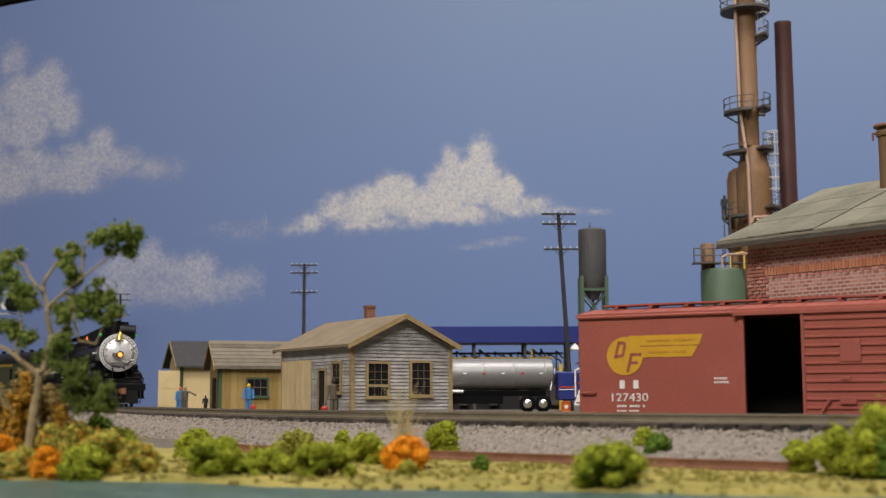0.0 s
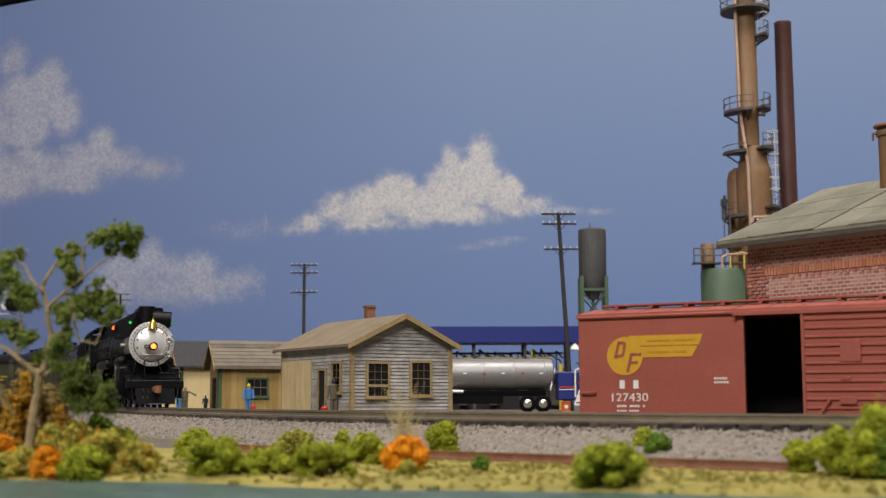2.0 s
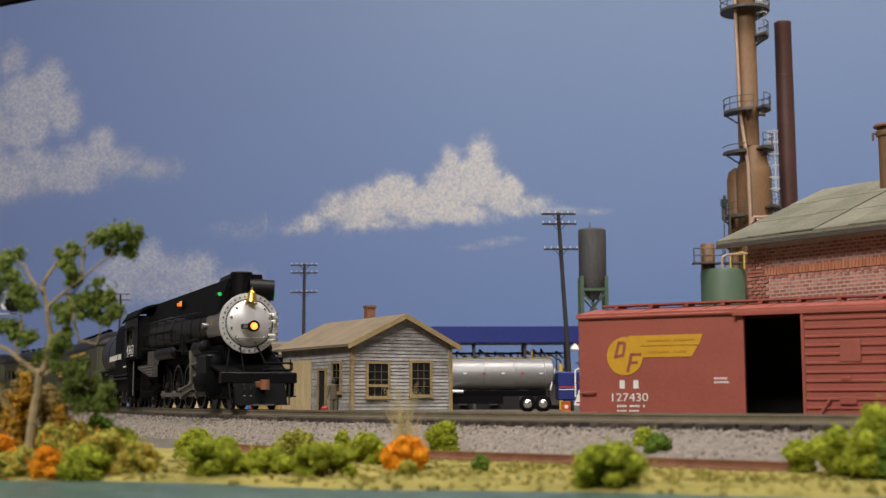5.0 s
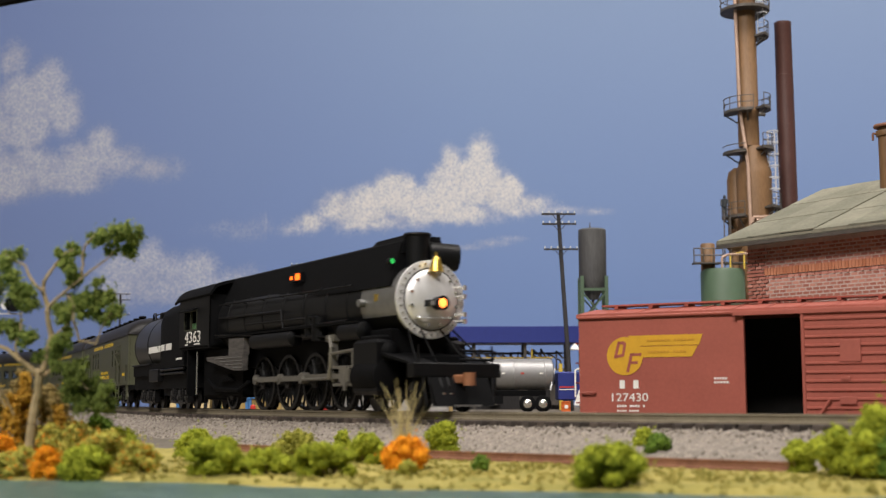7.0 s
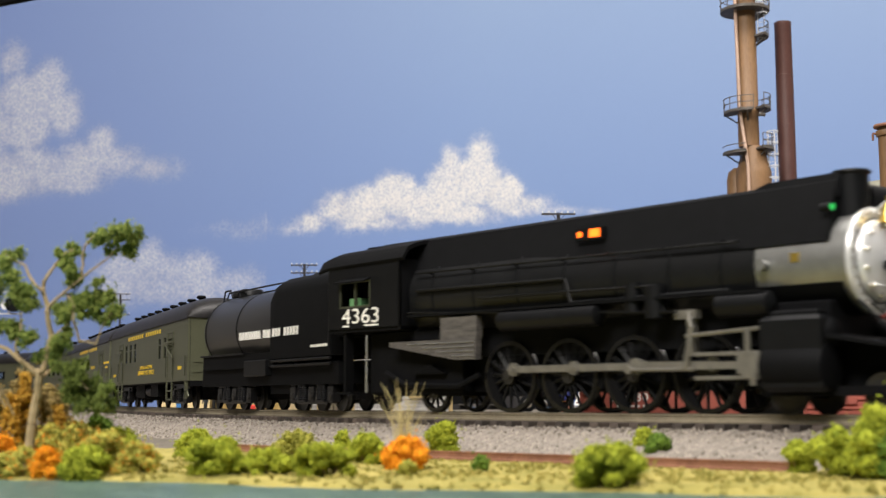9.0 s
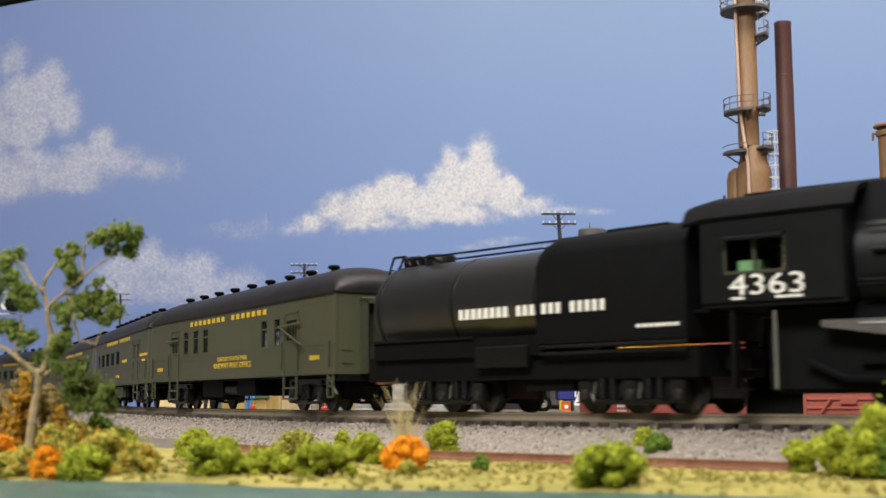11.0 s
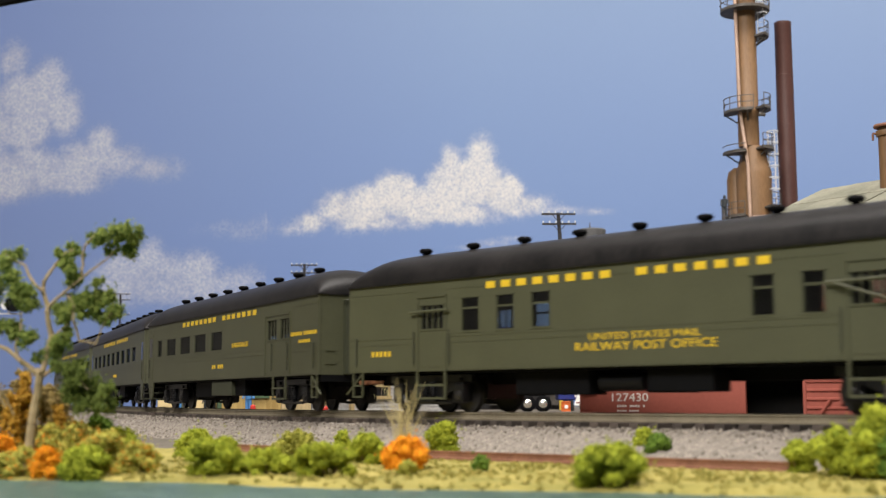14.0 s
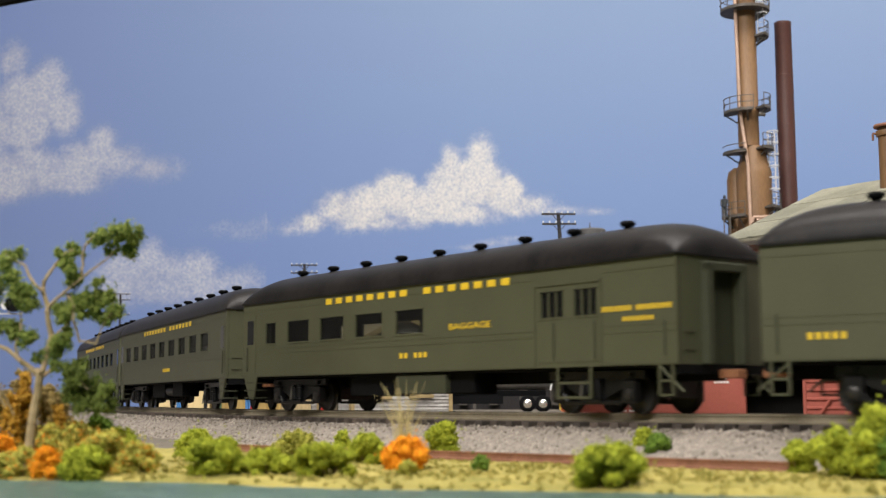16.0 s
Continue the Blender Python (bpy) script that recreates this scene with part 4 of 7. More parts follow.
    letter_bars("small_print", 1.2, 1.9, 1.36, 0.05, 9, (4,), M["white"], c, 0.0)
    letter_bars("small_print", 4.2, 4.6, 2.29, 0.06, 5, (), M["white"], c, 0.0)
    letter_bars("small_print", 4.2, 4.65, 2.18, 0.06, 5, (), M["white"], c, 0.0)
    part("emblem_ring", Shape().lathe([(0.42, 0), (0.5, -0.012), (0.42, -0.012)], "y", (10.4, -0.004, 3.1), 32), M["white"], c)
    letter_bars("lettering", 10.0, 10.9, 2.3, 0.3, 3, (), M["white"], c, 0.0)
    for bx in (1.9, L - 1.9):
        tr = part("truck_frame", Shape().box(bx - 1.1, bx + 1.1, 0.45, 0.6, 0.35, 0.65, 0.05), M["rust"], c)
        for wx in (-0.83, 0.83):
            part("wheel", Shape().lathe([(0.42, -0.06), (0.42, 0.06)], "y", (bx + wx, 0.72, 0.42), 20), M["tyre"], tr)
            part("wheel", Shape().lathe([(0.42, -0.06), (0.42, 0.06)], "y", (bx + wx, W - 0.72, 0.42), 20), M["tyre"], tr)
            part("axle", Shape().rod((bx + wx, 0.72, 0.42), (bx + wx, W - 0.72, 0.42), 0.08), M["tyre"], tr)
        part("bolster", Shape().box(bx - 0.2, bx + 0.2, 0.5, W - 0.5, 0.5, 0.98), M["rust"], tr)
    n = Vector((-d.y, d.x)).normalized()
    for k in (0.72, W - 0.72):
        p = Vector(BOX_A) + n * k - d.normalized() * 1.5
        single("spur_rail", Shape().box(0, 30, -0.04, 0.04, -0.2, 0.0), M["rail_side"], "rail of the low spur under the boxcar", "rail", "spur rails", at=(p.x, p.y, -1.36), yaw=yaw)


build_boxcar()


# ---- the brick works building ----
def build_brick_building():
    tip = Vector((9.7, 44.93))
    ex, ey = Vector((0.62, -0.785)), Vector((0.785, 0.62))     # along the front, and into the building
    yaw = math.degrees(math.atan2(ex.y, ex.x))
    b = thing("brick_building", tip.x, tip.y, -0.45, yaw, "red brick works building with weathered sheet roof", "building")
    E0 = 5.44 + CAM_Z + 0.45              # eave height
    OV, OX = 0.75, 0.75                   # overhangs
    L, W, rise = 16.0, 12.9, 2.55
    core = Shape().prism([(OV + 0.024, 0), (W - OV, 0), (W - OV, E0), (W / 2, E0 + rise - 0.3), (OV + 0.024, E0)], "x", OX + 0.02, L)
    part("wall", core, M["mortar"], b, "pale mortar between red bricks")
    for s in (0, 1):
        ya, yb = (0, W / 2) if s == 0 else (W, W / 2)
        part("roof", Shape().prism([(ya, E0 - 0.02), (yb, E0 + rise - 0.02), (yb, E0 + rise + 0.1), (ya, E0 + 0.1)], "x", 0, L), M["plant_roof"], b, "grey-green weathered roof sheets")
    # roof sheets, each a little uneven
    k = rise / (W / 2)
    for i in range(12):
        for j in range(3):
            x0, x1 = i * 1.35 + 0.02, i * 1.35 + 1.4
            y0, y1 = j * 2.15, j * 2.15 + 2.25
            up = 0.1 + 0.02 * ((i * 7 + j * 3) % 3)
            y1 = min(y1, W / 2)
            part("roof_sheet", Shape().prism([(y0, E0 + y0 * k + up), (y1, E0 + y1 * k + up - 0.02), (y1, E0 + y1 * k + up + 0.02), (y0, E0 + y0 * k + up + 0.04)], "x", x0, x1), M["plant_roof"], b)
    part("fascia", Shape().box(0, L, 0.0, 0.06, E0 - 0.14, E0 + 0.02), M["rail_grey"], b)
    # bricks
    bw, bh, gp = 0.27, 0.125, 0.042
    one = Shape().box(0, bw - gp, -0.014, 0.03, 0, bh - gp).mesh("brick", M["brick"])
    sold = Shape().box(0, 0.11, -0.05, 0.03, 0, 0.25).mesh("brick", M["brick_orange"])
    head = Shape().box(0, bw / 2 - gp, -0.014, 0.03, 0, bh - gp).mesh("brick", M["brick"])
    y = OV + 0.03
    rest = Shape()
    count = 0
    z = E0 - 0.16 - bh
    row = 0
    while z > 1.2:
        x = OX + (bw / 2 if row % 2 else 0)
        band = 6 <= row <= 7
        if row % 2:
            rest.box(OX, OX + bw / 2 - gp, y - 0.014, y + 0.03, z, z + bh - gp)
        while x < L - 0.3 and not band:
            pil = 0.05 if x < OX + 0.7 else 0
            if count < 300 and x < OX + 7.5 and 3.6 < z:
                ob = new("brick", one)
                ob.parent = b
                ob.matrix_basis = pose(x * K, (y - pil) * K, z * K, random.uniform(-0.6, 0.6), random.uniform(-0.5, 0.5), 0)
                count += 1
            else:
                rest.box(x, x + bw - gp, y - 0.014 - pil, y + 0.03, z, z + bh - gp)
            x += bw
        row += 1
        z -= bh
    x = OX + 0.75
    zb = E0 - 0.16 - bh * 8
    while x < L - 0.3:
        ob = new("brick", sold)
        ob.parent = b
        ob.matrix_basis = pose(x * K, y * K, zb * K)
        x += 0.13
    x = OX + 0.8
    while x < L - 0.3:
        ob = new("brick", head)
        ob.parent = b
        ob.matrix_basis = pose(x * K, (y - 0.04) * K, (zb - bh) * K)
        x += 0.27
    for q in range(2):
        rest.box(OX, OX + 0.72, y - 0.06, y + 0.02, zb + q * bh, zb + q * bh + bh - gp)
    # bricks of the end wall
    row, z = 0, E0 - 0.16 - bh
    while z > 1.2:
        yy = OV + (bw / 2 if row % 2 else 0)
        while yy < OV + 6:
            rest.box(OX, OX + 0.06, yy, yy + bw - gp, z, z + bh - gp)
            yy += bw
        row += 1
        z -= bh
    rb = part("brickwork", rest, M["brick"], b, "red brick courses")
    tagged(rb, kind="stuff")
    part("ledge", Shape().box(OX + 0.75, L, y - 0.07, y, 3.72, 3.79), M["mortar"], b)
    # arched window heads
    for xc in (OX + 2.6, OX + 5.6, OX + 8.6):
        s = Shape()
        for i in range(11):
            a = math.radians(40 + i * 10)
            px, pz = xc + 1.35 * math.cos(a), 2.3 + 1.35 * math.sin(a)
            s.rod((px, y - 0.08, pz), (px + 0.2 * math.cos(a), y - 0.08, pz + 0.2 * math.sin(a)), 0.085, n=4)
        part("arch", s, M["mortar"], b, "pale arched window head")
    # roof pipe
    st = thing("roof_stack", 15.95, 45.0, 5.6, 0, "rusty brown roof stack with a flat cap", "stack")
    part("pipe", Shape().lathe([(0.3, 0), (0.3, 4.4)], n=24), M["rust_tower"], st, smooth=True)
    part("collar", Shape().lathe([(0.36, 4.1), (0.38, 4.2), (0.36, 4.3)], n=24), M["rust_tower"], st, smooth=True)
    part("cap", Shape().lathe([(0.44, 4.42), (0.46, 4.46), (0.44, 4.52), (0.1, 4.6)], n=24), M["rust"], st, "rusty flat cap", smooth=True)
    part("hook", Shape().pipe([(-0.36, 0, 4.2), (-0.5, 0, 4.2), (-0.5, 0, 3.95)], 0.04), M["rust"], st)


build_brick_building()


# ---- refinery behind the brick building ----
def platform(t, z, r, a0, a1, mat_p, rail_h=1.05, r0=0.7):
    """A part-round gallery with a toe plate, posts and two rails."""
    n = max(6, int((a1 - a0) / 15))
    an = [math.radians(a0 + (a1 - a0) * i / n) for i in range(n + 1)]
    v = [(c * math.cos(a), c * math.sin(a), h) for a in an for c, h in ((r0, z - 0.09), (r, z - 0.09), (r, z + 0.12), (r0, z + 0.02))]
    p = part("platform", Shape().loft([v[4 * i:4 * i + 4] for i in range(n + 1)]), mat_p, t, "dark steel gallery with handrail")
    for h in (0.55, rail_h):
        part("handrail", Shape().loft([[((r + 0.04 * math.cos(q)) * math.cos(a), (r + 0.04 * math.cos(q)) * math.sin(a), z + h + 0.04 * math.sin(q)) for q in (0.8, 2.4, 3.9, 5.5)] for a in an]), mat_p, p)
    for a in an[::2]:
        part("rail_post", Shape().rod((r * math.cos(a), r * math.sin(a), z), (r * math.cos(a), r * math.sin(a), z + rail_h), 0.035, n=5), mat_p, p)
    for a in (an[1], an[-2]):
        part("bracket", Shape().rod((r * 0.95 * math.cos(a), r * 0.95 * math.sin(a), z - 0.08), (r0 * math.cos(a), r0 * math.sin(a), z - 0.8), 0.06, n=5), mat_p, p)
    return p


def ladder(t, x, y, z0, z1, cage=True):
    l = part("ladder", Shape().rod((x - 0.25, y, z0), (x - 0.25, y, z1), 0.04, n=5).rod((x + 0.25, y, z0), (x + 0.25, y, z1), 0.04, n=5), M["ladder"], t, "pale caged ladder")
    z = z0 + 0.2
    rungs = Shape()
    while z < z1:
        rungs.rod((x - 0.25, y, z), (x + 0.25, y, z), 0.025, n=4)
        z += 0.4
    part("rung", rungs, M["ladder"], l)
    if cage:
        z = z0 + 2
        while z < z1:
            part("cage_hoop", Shape().lathe([(0.39, z - 0.03), (0.45, z - 0.03), (0.45, z + 0.03), (0.39, z + 0.03), (0.39, z - 0.03)], "z", (x, y - 0.35, 0), 12, False), M["ladder"], l)
            z += 0.9
        for a in (0.3, 2.84, 4.7):
            part("cage_bar", Shape().rod((x + 0.42 * math.cos(a), y - 0.35 + 0.42 * math.sin(a), z0 + 2), (x + 0.42 * math.cos(a), y - 0.35 + 0.42 * math.sin(a), z1), 0.025, n=4), M["ladder"], l)


def build_refinery():
    D = 97.0
    s = D / 2255.7
    X = lambda px: (px - 784) * s
    Z = lambda py: sight(784, py, D)[1] + 0.45
    t = thing("refinery_tower", X(1335), D, -0.45, 0, "tall rust-brown distillation tower with galleries and ladders", "tower")
    part("column", Shape().lathe([(0.8, Z(262)), (0.8, Z(205)), (0.86, Z(203)), (0.86, Z(198)), (0.8, Z(196)), (0.8, Z(14)), (0.82, Z(12)), (0.82, Z(-60)), (0.3, Z(-75))], n=36), M["rust_tower"], t, "rust-brown steel column", smooth=True)
    part("vessel", Shape().lathe([(1.35, 0), (1.35, Z(312)), (1.32, Z(306)), (0.8, Z(262))], n=36, at=(0.3, 0, 0)), M["rust_tower"], t, "wider lower vessel", smooth=True)
    part("side_vessel", Shape().lathe([(0.75, 0), (0.75, Z(318)), (0.6, Z(303)), (0.2, Z(296))], n=28, at=(-0.85, 0.8, 0)), M["rust_tower"], t, smooth=True)
    part("downpipe", Shape().pipe([(-1.0, -0.75, Z(-60)), (-0.82, -0.8, Z(200)), (-0.45, -1.35, Z(300)), (-0.42, -1.45, Z(400)), (-0.42, -1.45, 2)], 0.13, 10), M["pipe"], t, "pinkish downpipe", smooth=True)
    part("cross_pipe", Shape().pipe([(-0.3, -1.5, Z(400)), (-0.2, -1.5, Z(391)), (1.9, -1.3, Z(389))], 0.13, 10), M["pipe"], t)
    part("cross_pipe", Shape().pipe([(0.0, -1.6, Z(396)), (2.1, -1.4, Z(396))], 0.1, 8), M["pipe"], t)
    platform(t, Z(22), 1.9, 0, 350, M["rail_grey"])
    platform(t, Z(196), 1.75, -60, 70, M["rail_grey"])
    platform(t, Z(202), 1.85, 150, 270, M["rail_grey"])
    platform(t, Z(68), 1.75, -50, 40, M["rail_grey"])
    platform(t, Z(268), 1.9, -70, 40, M["rail_grey"])
    platform(t, Z(275), 2.0, 175, 250, M["rail_grey"], 0.1)
    platform(t, Z(388), 2.2, 160, 245, M["rail_grey"], r0=1.3)
    platform(t, Z(372), 2.3, -60, 20, M["rail_grey"], r0=1.3)
    ladder(t, 1.1, -0.5, Z(75), Z(-40))
    ladder(t, 1.65, -0.4, Z(385), Z(236))
    part("valve", Shape().rod((0.6, -0.9, Z(208)), (1.1, -1.0, Z(210)), 0.14), M["rail_grey"], t)
    part("pole", Shape().rod((-1.9, -0.9, Z(440)), (-1.9, -0.9, Z(385)), 0.08), M["rail_grey"], t)
    st = thing("refinery_stack", X(1403) * (D + 3) / D, D + 3, -0.45, 0, "tall dark red-brown steel stack", "stack")
    part("shell", Shape().lathe([(0.72, 0), (0.7, Z(200)), (0.66, Z(30)), (0.68, Z(29)), (0.68, Z(22)), (0.56, Z(22))], n=32), M["rust_stack"], st, smooth=True)
    for py in (120, 210, 300):
        part("seam", Shape().lathe([(0.66, Z(py)), (0.71, Z(py) + 0.05), (0.66, Z(py) + 0.1)], n=32), M["rust_stack"], st, smooth=True)
    g = thing("green_tank", X(1281) * (D - 4) / D, D - 4, -0.45, 0, "squat green storage tank with rusty riser and gallery", "tank")
    part("shell", Shape().lathe([(1.6, 0), (1.6, Z(493)), (1.45, Z(488)), (0.2, Z(486))], n=40), M["green_tank"], g, smooth=True)
    part("riser", Shape().lathe([(0.52, Z(500)), (0.52, Z(446)), (0.45, Z(444))], n=24, at=(-1.05, 0, 0)), M["rust_tower"], g, smooth=True)
    p = part("gallery", Shape().box(-2.3, 2.2, -1.2, -0.3, Z(478) - 0.1, Z(478)), M["rail_grey"], g)
    for z in (0.5, 1.0):
        part("handrail", Shape().rod((-2.3, -1.2, Z(478) + z), (-0.2, -1.2, Z(478) + z), 0.05, n=5), M["rail_grey"], p)
    for x in (-2.3, -1.6, -0.9, -0.2):
        part("rail_post", Shape().rod((x, -1.2, Z(478)), (x, -1.2, Z(478) + 1.0), 0.05, n=5), M["rail_grey"], p)
    part("yellow_frame", Shape().pipe([(0.3, -1.3, Z(492)), (0.3, -1.3, Z(466)), (1.3, -1.3, Z(462)), (1.3, -1.3, Z(490))], 0.06), M["yellow_pipe"], g)
    part("pipe", Shape().pipe([(-0.3, -1.3, Z(490)), (-0.3, -1.3, Z(471)), (0.1, -1.3, Z(466)), (1.6, -1.3, Z(464))], 0.09), M["pipe"], g)
    v = thing("small_vessel", X(1303) * (D - 2) / D, D - 2, -0.45, 0, "slim dark steel vessel with a flanged cap", "vessel")
    part("shell", Shape().lathe([(0.3, 0), (0.3, Z(452)), (0.62, Z(446)), (0.62, Z(440)), (0.4, Z(436))], n=24, at=(0, 0, 0)), M["rust_tower"], v, smooth=True)
    part("ladder", Shape().rod((-0.7, 0, 2), (-0.7, 0, Z(380)), 0.05).rod((-0.3, -0.3, 2), (-0.3, -0.3, Z(380)), 0.05), M["rail_grey"], v)


build_refinery()


# ---- small painted figures, each one plain shape ----
def figurine(x, y, z, h, body, label, lean=0.0, arm=0.0, cap=None):
    s = Shape()
    k = h / 1.75
    s.rod((-0.1 * k, 0, 0), (-0.09 * k, 0, 0.85 * k), 0.09 * k, 0.11 * k, 8).rod((0.1 * k, 0, 0), (0.09 * k, 0, 0.85 * k), 0.09 * k, 0.11 * k, 8)
    s.rod((0, 0, 0.8 * k), (lean, 0, 1.45 * k), 0.19 * k, 0.23 * k, 10).rod((lean, 0, 1.42 * k), (lean, 0, 1.52 * k), 0.2 * k, 0.08 * k, 10)
    s.rod((lean - 0.25 * k, 0, 1.42 * k), (lean - 0.32 * k, -0.1, 0.85 * k), 0.07 * k, n=6)
    s.rod((lean + 0.25 * k, 0, 1.42 * k), (lean + (0.32 + arm) * k, -0.1, (0.85 + arm * 0.6) * k), 0.07 * k, n=6)
    s.lathe([(0.04 * k, 1.5 * k), (0.1 * k, 1.56 * k), (0.12 * k, 1.66 * k), (0.08 * k, 1.75 * k), (0.02 * k, 1.78 * k)], at=(lean, 0, 0), n=10)
    ob = single("figurine", s, body, label, "figurine", "painted figurines", smooth=True, at=(x, y, z))
    if cap:
        ob.data.materials.append(cap)
        top = 1.6 * k * K
        for p in ob.data.polygons:
            if p.center.z > top:
                p.material_index = 1


M["navy"] = mat("dark_figure_paint", (0.035, 0.04, 0.045), 0.7, var=0.3)
M["khaki"] = mat("khaki_figure_paint", (0.11, 0.09, 0.055), 0.7, colour2=(0.16, 0.14, 0.1))
M["skin_tan"] = mat("tan_figure_paint", (0.3, 0.17, 0.1), 0.7)
figurine(-5.15, 60.4, -0.42, 1.75, M["khaki"], "small painted figurine in grey overalls by the house", cap=M["navy"])
figurine(-12.45, 82.0, -0.42, 1.8, M["blue_cloth"], "small painted figurine in blue with yellow cap", cap=M["yellow"])
figurine(-18.1, 90.0, -0.42, 1.7, M["khaki"], "small painted figurine pointing an arm", arm=0.5, cap=M["skin_tan"])
figurine(-18.75, 91.0, -0.42, 1.7, M["blue_cloth"], "small painted figurine in blue with orange cap", lean=0.1, cap=M["orange"])
figurine(-16.4, 88.5, -0.42, 1.1, M["navy"], "small dark painted seated figurine", cap=M["navy"])
figurine(21.3, 95.3, 14.05, 1.6, M["navy"], "small dark painted figurine on the tower gallery", cap=M["navy"])
for x, y, z in ((-5.55, 60.0, -0.42), (-12.1, 81.6, -0.42)):
    b = thing("red_can", x, y, z, 0, "small red can standing on the ground", "can", "red cans")
    part("body", Shape().lathe([(0.16, 0), (0.18, 0.02), (0.18, 0.4), (0.1, 0.48)], n=14), M["red"], b, smooth=True)
    part("handle", Shape().pipe([(-0.1, 0, 0.46), (-0.08, 0, 0.58), (0.08, 0, 0.58), (0.1, 0, 0.46)], 0.02, 4), M["rail_grey"], b)


# ---- plants ----
def tufts(rng, centres, radius, count, size, squash=0.8, fuzzy=False):
    """Many small irregular clumps over a cluster of lobes, as one shape."""
    sh = Shape()
    tet = np.array([(1, 0, -0.6), (-0.6, 0.9, -0.5), (-0.6, -0.9, -0.5), (0, 0, 1.0)], float)
    fc = [(0, 2, 1), (0, 1, 3), (1, 2, 3), (2, 0, 3)]
    for cx, cy, cz, cr in centres:
        m = max(12, int(count * (cr / radius) ** 2))
        for _ in range(m):
            d = rng.normal(size=3)
            d /= np.linalg.norm(d)
            r = cr * (rng.uniform(0.55, 1.08) if not fuzzy else abs(rng.normal()) * 0.85)
            p = np.array([cx, cy, cz]) + d * r * np.array([1, 1, squash])
            q = tet * size * rng.uniform(0.5, 1.35) * rng.uniform(0.7, 1.3, (4, 3))
            a, b = rng.uniform(0, 6.28, 2)
            ca, sa, cb, sb = math.cos(a), math.sin(a), math.cos(b), math.sin(b)
            R = np.array([[ca, -sa, 0], [sa, ca, 0], [0, 0, 1]]) @ np.array([[1, 0, 0], [0, cb, -sb], [0, sb, cb]])
            sh.add([tuple(p + R @ w) for w in q], fc)
    return sh


def lump(sh, rng, cx, cy, cz, r):
    """A rough foam core, built of separate knobs."""
    for _ in range(26):
        d = rng.normal(size=3)
        d /= np.linalg.norm(d)
        q = np.array([cx, cy, cz]) + d * r * 0.6
        k = r * rng.uniform(0.3, 0.5)
        sh.lathe([(k * 0.5, -k * 0.8), (k, -k * 0.1), (k * 0.75, k * 0.55), (k * 0.15, k * 0.9)], "z", tuple(q), 6)


def bush(h0, h1, top, bottom, D, material, label, seed, group="bushes", dens=300, full=1.0):
    """A foam bush that spans the sight lines h0 to h1 and top to bottom at distance D."""
    rng = np.random.RandomState(seed)
    x, z1 = sight((h0 + h1) / 2, top, D)
    w = (h1 - h0) * 1.14 * D / 2255.7
    z = float(ground_height(np.array([x]), np.array([D]))[0]) - 0.02
    hh = max(z1 - z, 0.12)
    b = thing("bush", x, D, z, 0, label, "bush", group)
    lobes = []
    size = min(w, hh)
    n = max(9, int(12 * full * max(w, hh) / size))
    for i in range(n * 2):
        a = rng.uniform(-1, 1)
        r = size * rng.uniform(0.16, 0.27)
        crown = hh * math.sqrt(max(0.12, 1 - 0.6 * a * a)) - r * 0.9
        cz = max(r * 0.5, crown * (rng.uniform(0.75, 1.0) if i < n else rng.uniform(0.0, 0.8)))
        lobes.append((a * (w / 2 - r), rng.uniform(-0.3, 0.3) * w, cz, r))
    sh = tufts(rng, lobes, 0.25, dens, 0.026)
    more = tufts(rng, lobes, 0.25, dens * 0.15, 0.028, 0.9, True)
    sh.add(more.v, more.f)
    for lx, ly, lz, r in lobes:
        lump(sh, rng, lx, ly, lz, r * 0.78)
    part("foliage", sh, material, b)
    s = Shape()
    for lx, ly, lz, r in lobes[:6]:
        s.rod((lx * 0.2, ly * 0.2, 0.0), (lx, ly, lz), 0.03, 0.012, 5)
    part("stem", s, M["tree_bark"], b)


G = "bright green foam bush beside the track"
for i, a in enumerate((
        (312, 378, 754, 802, 31.0, "bush"), (336, 427, 757, 838, 23.6, "bush"), (422, 520, 788, 838, 23.7, "bush"), (488, 562, 756, 815, 28.3, "bush_pale"), (520, 630, 777, 846, 23.2, "bush"),
        (592, 620, 758, 790, 32.5, "bush"), (618, 682, 759, 818, 27.6, "bush"), (752, 811, 737, 797, 31.0, "bush"), 
        (1018, 1138, 773, 868, 21.0, "bush"), (1118, 1165, 752, 800, 28.6, "bush"), (1140, 1188, 762, 810, 27.8, "bush_dark"), (1384, 1440, 772, 818, 23.6, "bush"),
        (1430, 1525, 750, 835, 22.9, "bush"), (1500, 1600, 708, 862, 21.9, "bush"), (1545, 1650, 742, 862, 21.4, "bush_dark"), (706, 738, 812, 836, 23.9, "bush_pale"))):
    bush(*a[:5], M[a[5]], G, 10 + i)
bush(678, 758, 767, 824, 25.0, M["bush_orange"], "bright orange foam bush in the turf", 40)
bush(-25, 36, 764, 808, 25.5, M["bush_orange"], "bright orange foam bush below the tree", 41)
bush(58, 112, 783, 832, 24.2, M["bush_orange"], "bright orange foam bush below the tree", 42)
bush(836, 866, 804, 830, 24.8, M["bush_dark"], "small dark green foam tuft in the turf", 43, dens=160)
